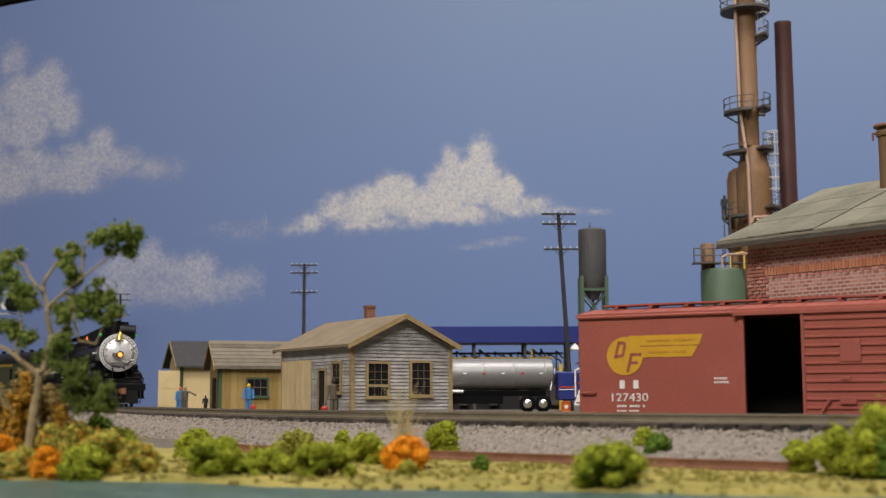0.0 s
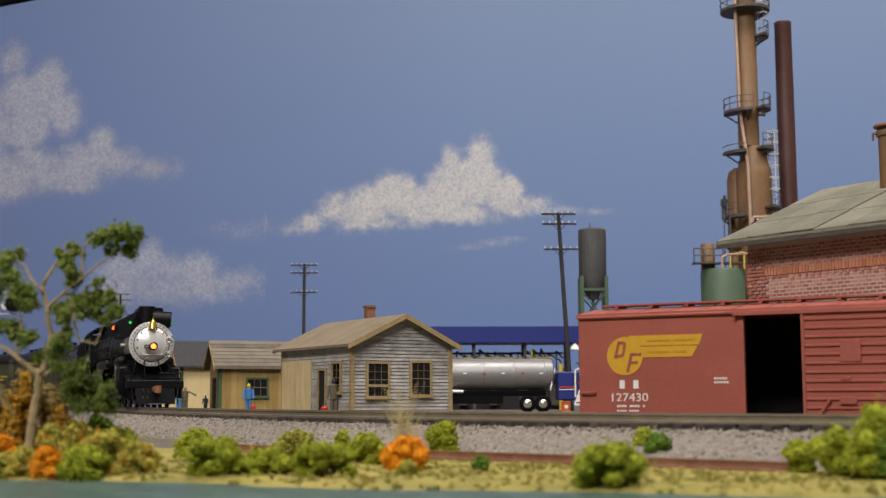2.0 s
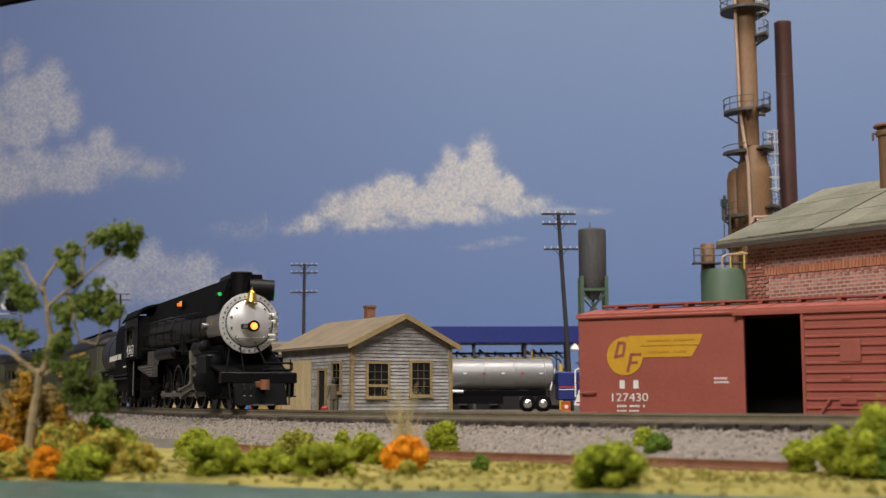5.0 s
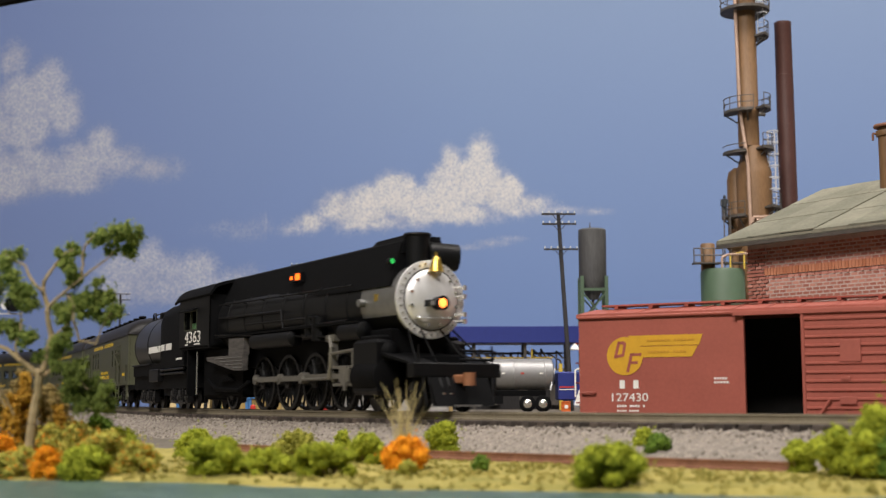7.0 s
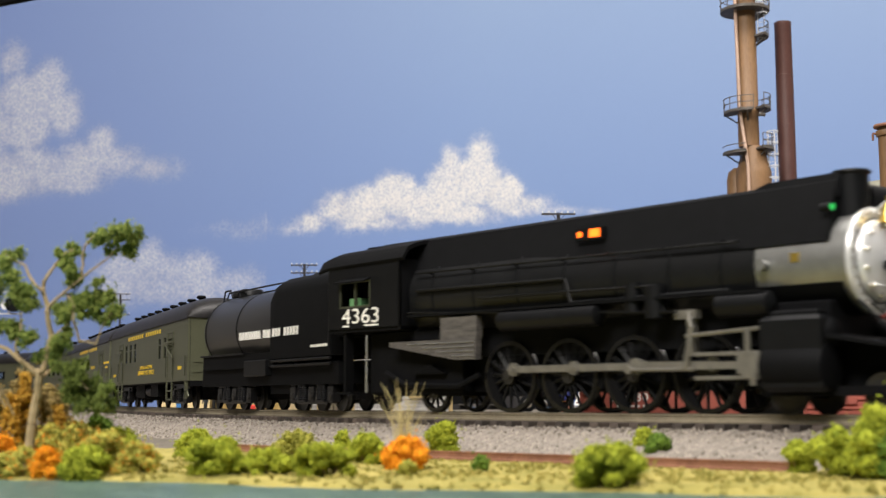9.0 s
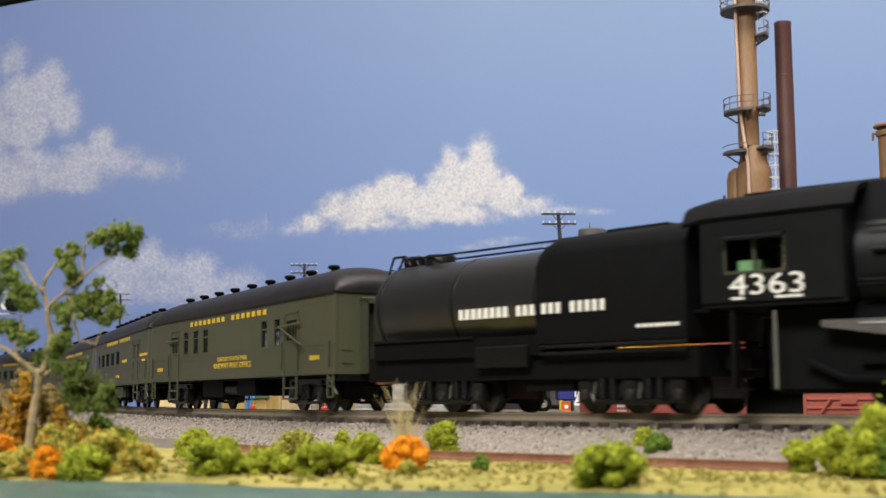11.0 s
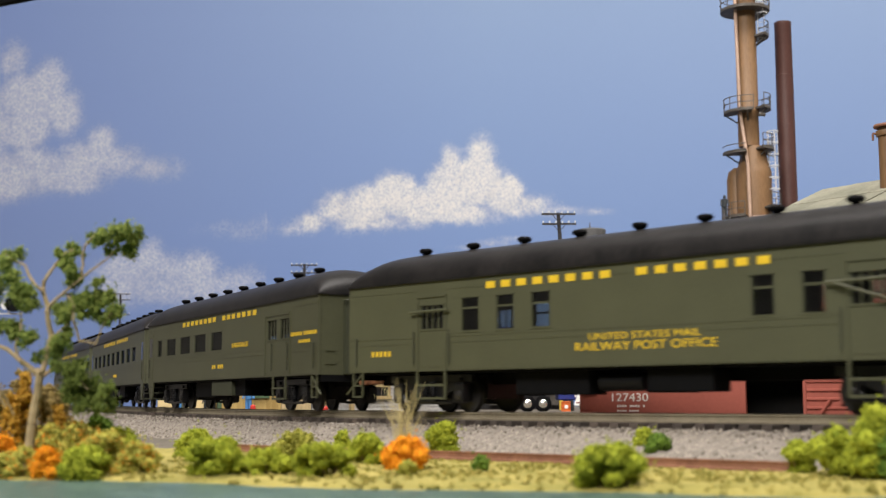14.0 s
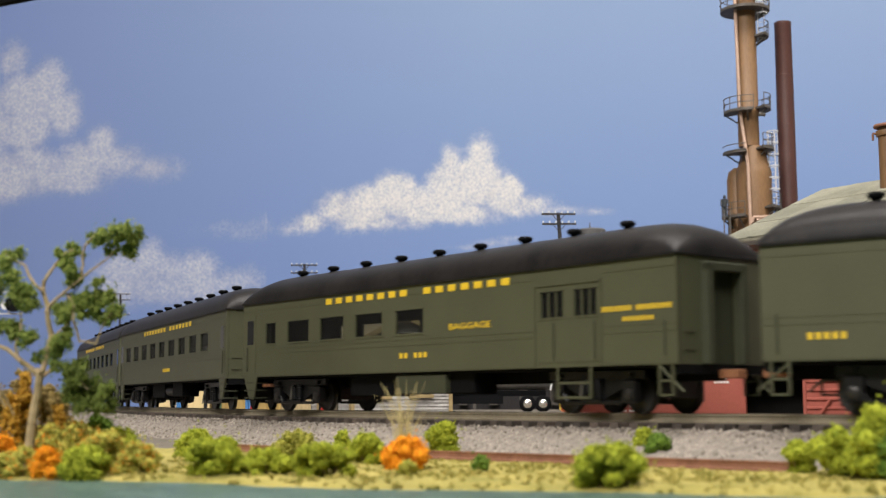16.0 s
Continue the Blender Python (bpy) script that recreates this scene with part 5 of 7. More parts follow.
for i, a in enumerate(((108, 172, 742, 812, 25.6, "bush_fleck"), (150, 222, 752, 826, 24.6, "bush_fleck"), (205, 280, 776, 830, 24.3, "bush_fleck"), (20, 70, 786, 826, 24.3, "bush_fleck"), (112, 190, 778, 832, 24.0, "bush"),
                       (145, 205, 728, 790, 27, "bush_dark"), (60, 125, 745, 815, 26.3, "bush_fleck"), (175, 250, 752, 815, 25.6, "bush"), (-20, 45, 795, 828, 24.4, "bush_fleck"))):
    bush(*a[:5], M[a[5]], "yellow-green foam bush with orange flecks below the tree", 50 + i)
for i, a in enumerate(((-40, 40, 668, 790, 27.5), (20, 60, 640, 780, 28.2), (60, 112, 655, 790, 28.0), (84, 132, 690, 790, 27.4))):
    bush(*a, M["bush_brown"], "dry autumn-brown brush behind the tree", 60 + i, "brown brush", 90, 0.45)
for i, a in enumerate(((8, 38, 690, 720, 27.0), (30, 62, 655, 700, 27.3), (96, 118, 715, 760, 27.0))):
    bush(*a, M["bush_ochre"], "small rust-orange foam fleck among the bushes", 80 + i, "orange flecks", 110)


def build_tree():
    D = 25.0
    bx, bz = sight(52, 800, D)
    gz = float(ground_height(np.array([bx]), np.array([D]))[0])
    k = D / 2255.7

    def P3(h, v, dy=0.0):
        x, z = sight(h, v, D)
        return x - bx, dy, z - gz
    t = thing("tree", bx, D, gz, 0, "sparse model tree with twisted pale trunk and green clumps", "tree")
    limbs = ((((50, 836), (53, 785), (63, 712), (71, 678), (66, 655)), 0.11, 0.07), (((70, 675), (89, 594), (84, 553), (74, 517), (76, 497), (94, 469), (115, 451), (130, 442)), 0.06, 0.02),
             (((66, 662), (40, 640), (15, 619), (-20, 600)), 0.06, 0.03), (((74, 515), (51, 487), (31, 464), (12, 450)), 0.035, 0.012),
             (((84, 545), (117, 517), (148, 492), (181, 464), (205, 440)), 0.035, 0.012), (((145, 492), (147, 470), (153, 436), (171, 413), (190, 405)), 0.03, 0.01),
             (((118, 520), (132, 568), (138, 604), (168, 609), (181, 579), (200, 556)), 0.03, 0.01), (((31, 628), (31, 604), (36, 553), (40, 520)), 0.03, 0.01),
             (((88, 600), (118, 575), (122, 545)), 0.025, 0.01), (((72, 670), (100, 640), (135, 665), (158, 690)), 0.04, 0.015), (((10, 720), (5, 690), (22, 735)), 0.03, 0.02))
    rng = np.random.RandomState(9)
    for pts, r0, r1 in limbs:
        sh = Shape()
        n = len(pts)
        q = [P3(h, v, rng.uniform(-0.12, 0.12) * (i > 0)) for i, (h, v) in enumerate(pts)]
        for i in range(n - 1):
            ra, rb = r0 + (r1 - r0) * i / (n - 1), r0 + (r1 - r0) * (i + 1) / (n - 1)
            mid = tuple((a + b) / 2 + rng.normal() * 0.025 for a, b in zip(q[i], q[i + 1]))
            sh.rod(q[i], mid, ra, (ra + rb) / 2, 8).rod(mid, q[i + 1], (ra + rb) / 2, rb, 8)
        part("trunk" if r0 > 0.08 else "limb", sh, M["tree_bark"], t, smooth=True)
    green = ((168, 420, 16, 12), (188, 420, 22, 16), (212, 415, 24, 18), (236, 415, 16, 14), (226, 440, 14, 14), (195, 440, 16, 10), (132, 442, 18, 12), (112, 452, 12, 10), (125, 470, 16, 16), (130, 492, 14, 16),
             (20, 450, 24, 12), (8, 470, 12, 14), (26, 486, 12, 14), (42, 512, 20, 18), (50, 540, 20, 14), (36, 530, 14, 14), (6, 582, 24, 18), (28, 590, 14, 10))
    green_low = ((110, 556, 18, 18), (132, 540, 22, 18), (158, 530, 26, 16), (182, 526, 20, 16), (200, 548, 17, 16), (160, 552, 26, 14), (185, 565, 14, 12), (56, 602, 22, 16), (92, 622, 26, 14), (72, 632, 18, 10),
                 (112, 604, 18, 14), (172, 500, 10, 8), (-20, 520, 26, 26), (115, 588, 14, 10))
    dark = ((135, 662, 20, 20), (150, 685, 26, 20), (172, 700, 26, 18), (128, 695, 20, 18), (185, 715, 18, 16), (150, 718, 26, 16), (138, 642, 16, 10), (192, 690, 12, 12), (100, 648, 14, 10))
    for group, leaf in ((green, "leaf"), (green_low, "leaf"), (dark, "leaf_dark")):
        for h, v, a, b in group:
            c = np.array(P3(h, v, rng.uniform(-0.2, 0.2)))
            lob = [(*(c + rng.uniform(-1, 1, 3) * np.array([a * 0.75, a * 0.6, b * 0.75]) * k), b * k * rng.uniform(0.3, 0.58)) for _ in range(14)]
            part("leaf_clump", tufts(rng, lob, 0.2, 520, 0.026, 0.95, True), M[leaf], t)


build_tree()


def grass_tuft():
    D = 26.0
    x = (714 - 784) * D / 2255.7
    g = thing("grass_clump", x, D, -1.08, 0, "tall straw-coloured grass clump", "grass")
    rng = random.Random(5)
    for i in range(70):
        a, l = rng.gauss(0, 0.2), rng.uniform(0.6, 1.5) * 1.25
        bx, by = rng.uniform(-0.13, 0.13), rng.uniform(-0.1, 0.1)
        tx = bx + l * math.sin(a) * 0.8
        part("blade", Shape().rod((bx, by, 0), (bx * 0.7 + tx * 0.3, by, l * 0.55), 0.012, 0.009, 4, False).rod((bx * 0.7 + tx * 0.3, by, l * 0.55), (tx, by + rng.uniform(-0.1, 0.1), l * math.cos(a)), 0.009, 0.003, 4, False), M["grass_straw"], g)


grass_tuft()


def turf():
    """Short tufts of scatter foam over the bank and along the ballast toe."""
    rng = np.random.RandomState(12)
    lob = []
    while len(lob) < 1700:
        D = rng.uniform(19.5, 31)
        x = rng.uniform(-0.37, 0.37) * D
        u = side_of_track(np.array([x]), np.array([D]))[0]
        g = float(ground_height(np.array([x]), np.array([D]))[0])
        if u > 3.3 and g > -1.12 and D > 20.6 - 0.33 * x:
            lob.append((x, D, g + 0.01, rng.uniform(0.02, 0.07)))
    sh = tufts(rng, lob, 0.1, 60, 0.03, 0.5)
    ob = new("turf_tufts", sh.mesh("turf_tufts", M["turf"]))
    tagged(ob, "short yellow-green foam turf tufts", "grass", kind="stuff")


turf()


def signal_bridge():
    D = 100.0
    s = D / 2255.7
    b = thing("signal_bridge", (-60 - 784) * s, D, -0.45, 0, "pale lattice signal bridge with dark round signal heads", "signal")
    z0, z1 = (708.5 - 553) * s + 0.7, (708.5 - 514) * s + 0.7
    x1 = (38 + 60) * s
    for z in (z0, z1):
        part("chord", Shape().box(0, x1, -0.06, 0.06, z - 0.06, z + 0.06), M["ladder"], b)
    n = 4
    for i in range(n):
        xa, xb = x1 * i / n, x1 * (i + 1) / n
        part("lattice", Shape().rod((xa, 0, z0), (xb, 0, z1), 0.05, n=5).rod((xb, 0, z0), (xb, 0, z1), 0.05, n=5), M["ladder"], b)
    for x in (0.1, ):
        part("mast", Shape().box(x - 0.12, x + 0.12, -0.12, 0.12, 0, z1), M["ladder"], b)
    part("signal_head", Shape().rod((x1 - 0.6, -0.2, z0 + 0.75), (x1 - 0.6, -0.5, z0 + 0.75), 0.62, n=24), M["black_matt"], b)
    part("signal_hood", Shape().rod((x1 - 1.2, -0.2, z0 + 0.6), (x1 - 1.2, -0.5, z0 + 0.6), 0.3, n=20), M["silver"], b)


signal_bridge()
# ---- the train: lengths along it are counted from just before the engine, backwards ----
V_T = [0, 1, 2, 3, 4.2, 6.3, 6.8, 7.3, 7.8, 8.3, 8.8, 9.2, 11.3, 11.8, 12.3, 12.8, 13.3, 13.8, 14.3, 14.8, 15.3, 16]
V_V = [6.35, 6.35, 6.32, 6.31, 6.4, 6.58, 6.77, 6.91, 7.06, 7.02, 6.68, 6.52, 6.98, 6.92, 6.39, 6.37, 7.15, 6.85, 6.81, 6.57, 7.13, 6.92]
_tf = np.arange(0, 16.001, 0.02)
_vf = np.interp(_tf, V_T, V_V)
_sf = np.concatenate([[0], np.cumsum((_vf[1:] + _vf[:-1]) / 2 * 0.02)]) - 46.895
TRAIN_S = lambda t: float(np.interp(t, _tf, _sf))
TIMES = [i / 15 for i in range(241)]
MOVERS, ROLLERS = [], []          # (thing, front pin, rear pin); (wheelset, radius, x, z)


def vehicle(name, front_pin, rear_pin, label, category):
    v = thing(name, 0, 0, 0, 0, label, category)
    MOVERS.append((v, front_pin, rear_pin))
    return v, (front_pin + rear_pin) / 2


def wheelset(name, parent, x, r, mid, gauge=0.76, material="tyre", spokes=0):
    s = Shape()
    for y in (-gauge, gauge):
        sg = -1 if y < 0 else 1
        if spokes:
            s.lathe([(0.02, -0.12), (0.2, -0.12), (0.2, 0.08), (0.02, 0.08)], "y", (0, y, 0), 16)
        else:
            s.lathe([(0.05, -0.06), (0.12, -0.08), (r * 0.6, -0.03), (r - 0.07, -0.05), (r, -0.06), (r, 0.03), (r + 0.03, 0.05), (r + 0.03, 0.07), (0.1, 0.06)], "y", (0, y, 0), 28)
    s.rod((0, -gauge - 0.15, 0), (0, gauge + 0.15, 0), 0.09, n=10)
    w = part(name, s, M[material], parent, smooth=True)
    if spokes:
        spoke = None
        for y in (-gauge, gauge):
            part("tyre", Shape().lathe([(r - 0.11, -0.07), (r, -0.07), (r, 0.03), (r + 0.03, 0.05), (r + 0.03, 0.08), (r - 0.11, 0.08), (r - 0.11, -0.07)], "y", (0, y, 0), 40, False), M["rim"], w, "dull steel tyre", True)
            part("counterweight", Shape().prism([((r - 0.1) * math.cos(a), (r - 0.1) * math.sin(a)) for a in np.linspace(-2.4, -0.75, 9)], "y", y - 0.06, y + 0.06), M["black_matt"], w)
            for i in range(spokes):
                if spoke is None:
                    spoke = Shape().rod((0, 0, 0.17), (0, 0, r - 0.1), 0.055, 0.035, 6).mesh("spoke", M["black"])
                q = new("spoke", spoke)
                q.parent = w
                q.matrix_basis = pose(0, y * K, 0, 0, 360 * i / spokes, 0)
    w.location = ((x - mid) * K, 0, r * K)
    ROLLERS.append((w, r, x - mid, r))
    return w


def add_box(name, v, mid, x0, x1, y0, y1, z0, z1, m, c=0.0, label=""):
    return part(name, Shape(mid).box(x0, x1, y0, y1, z0, z1, c), M[m], v, label)


# ---- the engine ----
CRANK = 0.36
DRIVERS = (-11.35, -9.29, -7.23, -5.17)
DR = 0.93


def build_engine():
    v, mid = vehicle("steam_locomotive", -4.0, -14.0, "black steam locomotive with silver smokebox front and lit lamps", "locomotive")
    o = mid
    S_ = lambda: Shape(o)
    P = lambda name, sh, m, label="", smooth=True, parent=None: part(name, sh, M[m], parent or v, label, smooth)
    zc = 3.22
    P("boiler", S_().lathe([(1.0, -15.0), (1.22, -14.9), (1.22, -10.5), (1.13, -5.2), (1.1, -3.65)], "x", (0, 0, zc), 48), "jacket", "black boiler")
    for x in (-14.0, -12.4, -10.8, -9.2, -7.6, -6.0, -4.6):
        r = float(np.interp(x, [-14.9, -10.5, -5.2, -3.85], [1.22, 1.22, 1.13, 1.1])) + 0.008
        P("boiler_band", S_().lathe([(r, x), (r + 0.012, x + 0.01), (r + 0.012, x + 0.09), (r, x + 0.1)], "x", (0, 0, zc), 48), "black")
    P("smokebox", S_().lathe([(1.08, -3.65), (1.1, -3.64), (1.1, -1.42), (1.04, -1.4)], "x", (0, 0, zc), 48), "graphite", "pale graphite-grey smokebox")
    arc = [math.radians(a) for a in range(205, 336, 10)]
    P("smokebox_jacket", S_().loft([[(x, 1.125 * math.cos(a), zc + 1.125 * math.sin(a)) for a in arc] + [(x, 1.0 * math.cos(a), zc + 1.0 * math.sin(a)) for a in arc[::-1]] for x in (-3.7, -1.6)]), "black_matt", "black lower smokebox jacket")
    fr = P("smokebox_front", S_().lathe([(1.13, -1.46), (1.15, -1.41), (1.13, -1.36), (0.88, -1.34), (0.86, -1.27), (0.81, -1.22), (0.66, -1.15), (0.48, -1.085), (0.3, -1.035), (0.13, -1.01), (0.02, -1.005)], "x", (0, 0, zc), 56), "silver", "bright silver smokebox front")
    for r, x in ((0.885, -1.345), ):
        P("seam_ring", S_().lathe([(r, x), (r, x + 0.012), (r + 0.035, x + 0.012), (r + 0.035, x)], "x", (0, 0, zc), 48, False), "black", parent=fr)
    for i in range(32):
        a = 6.2832 * i / 32
        P("bolt", S_().rod((-1.37, 1.03 * math.cos(a), zc + 1.03 * math.sin(a)), (-1.31, 1.03 * math.cos(a), zc + 1.03 * math.sin(a)), 0.034, n=6), "bright", parent=fr)
    for i in range(12):
        a = 6.2832 * (i + 0.5) / 12
        P("door_clamp", S_().rod((-1.3, 0.79 * math.cos(a), zc + 0.79 * math.sin(a)), (-1.15, 0.76 * math.cos(a), zc + 0.76 * math.sin(a)), 0.05, n=8), "bright", parent=fr)
    for z in (zc + 0.36, zc + 0.1, zc - 0.42, zc - 0.62):
        P("hinge", S_().rod((-1.25, 0.72, z), (-1.08, 1.02, z), 0.05, n=6).rod((-1.08, 0.98, z - 0.07), (-1.08, 0.98, z + 0.07), 0.06, n=8), "bright", "bright door hinge", parent=fr)
    P("hand_rail", S_().pipe([(-1.3, -0.6, zc - 0.5), (-1.08, -0.5, zc - 0.56), (-1.02, 0.5, zc - 0.56), (-1.3, 0.6, zc - 0.5)], 0.025, 6), "silver", parent=fr)
    hl = P("headlamp", S_().lathe([(0.14, -1.05), (0.19, -1.0), (0.19, -0.74), (0.21, -0.72), (0.21, -0.66), (0.17, -0.68)], "x", (0, 0, 3.08), 24), "black", "black headlamp with lit lens")
    P("lens", S_().lathe([(0.17, -0.7), (0.12, -0.67), (0.02, -0.66)], "x", (0, 0, 3.08), 20), "head_light", "glowing headlamp lens", parent=hl)
    P("number_plate", S_().box(-1.0, -0.72, -0.42, -0.22, 2.98, 3.16), "black", parent=hl, smooth=False)
    P("plate_rim", S_().box(-0.72, -0.71, -0.4, -0.24, 3.0, 3.14), "bright", parent=hl, smooth=False)
    be = P("bell", S_().lathe([(0.22, 3.98), (0.2, 4.06), (0.14, 4.28), (0.11, 4.38), (0.04, 4.43), (0.04, 4.55)], "z", (-1.05, 0, 0.02), 20), "brass", "polished brass bell")
    P("bell_bracket", S_().rod((-1.4, 0, 4.25), (-1.05, 0, 4.47), 0.04), "silver", parent=be)
    # casing along the boiler's top
    sec = []
    for x, hw, top in ((-16.9, 0.74, 4.94), (-10, 0.76, 4.98), (-4.0, 0.8, 5.01), (-1.85, 0.8, 5.03)):
        b = 3.62
        sec.append([(x, -1.08, b), (x, -hw - 0.04, top - 0.55), (x, -hw + 0.12, top - 0.1), (x, -hw + 0.35, top), (x, hw - 0.35, top), (x, hw - 0.12, top - 0.1), (x, hw + 0.04, top - 0.55), (x, 1.08, b)])
    P("skyline_casing", S_().loft(sec), "black_matt", "long black casing over the boiler")
    P("casing_hood", S_().loft([[(x, -hw, 4.6), (x, -hw + 0.1, t), (x, hw - 0.1, t), (x, hw, 4.6)] for x, hw, t in ((-4.0, 0.6, 5.0), (-3.6, 0.66, 5.1), (-1.8, 0.7, 5.12))]), "black", "raised hood over the stack", False)
    P("chimney", S_().lathe([(0.36, 4.1), (0.36, 5.06), (0.42, 5.12), (0.4, 5.17), (0.3, 5.17)], "z", (-1.75, -0.22, 0), 24), "black", "smoke stack")
    P("feedwater_heater", S_().rod((-1.75, 0.1, 4.55), (-1.55, 1.0, 4.5), 0.4, n=20), "black")
    for y in (-1.05, 1.05):
        P("class_lamp", S_().rod((-2.0, y, 4.32), (-1.76, y, 4.32), 0.09, n=12), "black")
        P("lamp_lens", S_().rod((-1.78, y, 4.32), (-1.74, y, 4.32), 0.075, n=12), "green_light", "green class lamp lens")
        nb = P("number_board", S_().box(-8.85, -7.95, min(y * 0.86, y), max(y * 0.86, y), 4.25, 4.55), "black", "lit amber number board", False)
        P("lit_panel", S_().box(-8.36, -8.05, min(y, y * 1.03), max(y, y * 1.03), 4.3, 4.5), "orange_light", parent=nb, smooth=False)
        P("lit_panel", S_().box(-8.75, -8.62, min(y, y * 1.03), max(y, y * 1.03), 4.33, 4.45), "orange_light", parent=nb, smooth=False)
    # pipes, tanks and running boards
    for sg in (-1, 1):
        y = 1.38 * sg
        P("running_board", S_().box(-14.8, -3.3, min(y, y * 0.75), max(y, y * 0.75), 2.62, 2.68), "black_matt", smooth=False)
        P("handrail", S_().rod((-14.6, 1.26 * sg, 3.85), (-4.0, 1.2 * sg, 3.78), 0.03, n=6), "black")
        for x in np.arange(-14, -4, 1.6):
            P("handrail_post", S_().rod((x, 1.1 * sg, 3.8), (x, 1.27 * sg, 3.83), 0.035, n=6), "black")
        P("air_tank", S_().lathe([(0.05, -11.3), (0.26, -11.2), (0.26, -7.95), (0.05, -7.85)], "x", (0, 1.25 * sg, 2.35), 20), "black")
        P("air_tank", S_().lathe([(0.05, -4.6), (0.27, -4.5), (0.27, -3.2), (0.05, -3.1)], "x", (0, 1.2 * sg, 2.38), 20), "black")
        P("pipe", S_().pipe([(-14.5, 1.3 * sg, 3.35), (-9.0, 1.28 * sg, 3.3), (-8.8, 1.28 * sg, 2.7), (-4.2, 1.25 * sg, 2.72)], 0.045), "black")
        P("pipe", S_().pipe([(-12, 1.32 * sg, 3.0), (-6.2, 1.26 * sg, 2.95), (-6.0, 1.2 * sg, 2.3)], 0.035), "black")
        P("pump", S_().rod((-6.3, 1.15 * sg, 2.2), (-6.3, 1.15 * sg, 2.95), 0.26, n=16), "black")
        P("pump", S_().rod((-6.95, 1.15 * sg, 2.35), (-6.95, 1.15 * sg, 3.05), 0.2, n=16), "black")
        P("check_valve", S_().rod((-3.4, 1.0 * sg, 3.2), (-3.4, 1.3 * sg, 3.2), 0.12, n=12), "graphite")
        P("builder_plate", S_().box(-2.75, -2.55, min(1.09 * sg, 1.12 * sg), max(1.09 * sg, 1.12 * sg), zc, zc + 0.2), "brass", smooth=False)
        # firebox and ash pan sides
        P("firebox_side", S_().box(-13.5, -12.1, min(1.1 * sg, 1.32 * sg), max(1.1 * sg, 1.32 * sg), 1.95, 2.55), "ash", "grey weathered firebox panel", False)
        ap = P("ash_pan", S_().prism([(-15.6, 1.95), (-12.1, 1.95), (-12.1, 1.4), (-12.9, 1.4), (-15.6, 1.82)], "y", 1.15 * sg, 1.35 * sg), "ash", "grey weathered ash pan side", False)
        for i in range(4):
            z = 1.5 + i * 0.12
            P("ash_pan_rib", S_().rod((-13.0 - i * 0.6, 1.36 * sg, z), (-12.15, 1.36 * sg, z), 0.02, n=5), "graphite", parent=ap)
        # cylinders, valve chests, guides
        cy = P("cylinder", S_().lathe([(0.3, -3.35), (0.5, -3.3), (0.52, -3.2), (0.52, -1.95), (0.48, -1.85), (0.2, -1.8)], "x", (0, 1.12 * sg, 1.02), 28), "black_matt", "black cylinder")
        P("valve_chest", S_().lathe([(0.15, -3.5), (0.32, -3.4), (0.34, -3.2), (0.34, -1.95), (0.28, -1.8), (0.1, -1.7)], "x", (0, 1.05 * sg, 1.72), 24), "black_matt", parent=cy)
        P("cylinder_jacket", S_().box(-3.32, -1.86, min(1.0 * sg, 1.5 * sg), max(1.0 * sg, 1.5 * sg), 0.48, 2.08, 0.1), "black", "flat-sided black cylinder jacket", False, cy)
        P("saddle", S_().box(-3.15, -2.0, min(0.3 * sg, 1.35 * sg), max(0.3 * sg, 1.35 * sg), 0.75, 2.2, 0.05), "black_matt", smooth=False, parent=cy)
        for z in (1.33, 0.8):
            P("crosshead_guide", S_().box(-5.25, -3.3, min(1.08 * sg, 1.2 * sg), max(1.08 * sg, 1.2 * sg), z - 0.045, z + 0.045, 0.01), "rod", "dull steel guide bar", False)
        P("guide_hanger", S_().box(-5.36, -5.24, min(1.02 * sg, 1.24 * sg), max(1.02 * sg, 1.24 * sg), 1.3, 2.35), "rod", smooth=False)
        P("link_bracket", S_().box(-5.75, -5.15, min(1.0 * sg, 1.22 * sg), max(1.0 * sg, 1.22 * sg), 2.15, 2.35), "rod", smooth=False)
        P("radius_rod", S_().rod((-5.4, 1.25 * sg, 1.75), (-3.45, 1.2 * sg, 1.86), 0.05, n=6), "rod")
        P("combination_lever", S_().box(-3.85, -3.72, min(1.22 * sg, 1.28 * sg), max(1.22 * sg, 1.28 * sg), 1.2, 1.85), "rod", smooth=False)
        P("reach_rod", S_().rod((-14.8, 1.36 * sg, 2.75), (-5.6, 1.3 * sg, 2.3), 0.03, n=6), "black")
        P("step", S_().box(-0.6, 0.1, min(1.0 * sg, 1.4 * sg), max(1.0 * sg, 1.4 * sg), 0.45, 0.5), "black_matt", smooth=False)
        P("step_hanger", S_().box(-0.05, 0.0, min(1.05 * sg, 1.35 * sg), max(1.05 * sg, 1.35 * sg), 0.45, 1.2), "black_matt", smooth=False)
        P("cab_step_post", S_().rod((-16.6, 1.35 * sg, 0.55), (-16.6, 1.35 * sg, 2.2), 0.035, n=6), "bright", "pale grab post")
        P("cab_step", S_().box(-17.9, -17.2, min(1.1 * sg, 1.45 * sg), max(1.1 * sg, 1.45 * sg), 0.5, 0.56), "black_matt", smooth=False)
        P("cab_step_hanger", S_().box(-17.6, -17.5, min(1.1 * sg, 1.4 * sg), max(1.1 * sg, 1.4 * sg), 0.5, 2.3), "black_matt", smooth=False)
        for i in range(5):
            P("spring", S_().box(-14.9 + i * 0.12, -13.6 - i * 0.12, min(0.95 * sg, 1.1 * sg), max(0.95 * sg, 1.1 * sg), 1.05 + i * 0.05, 1.09 + i * 0.05), "black_matt", smooth=False)
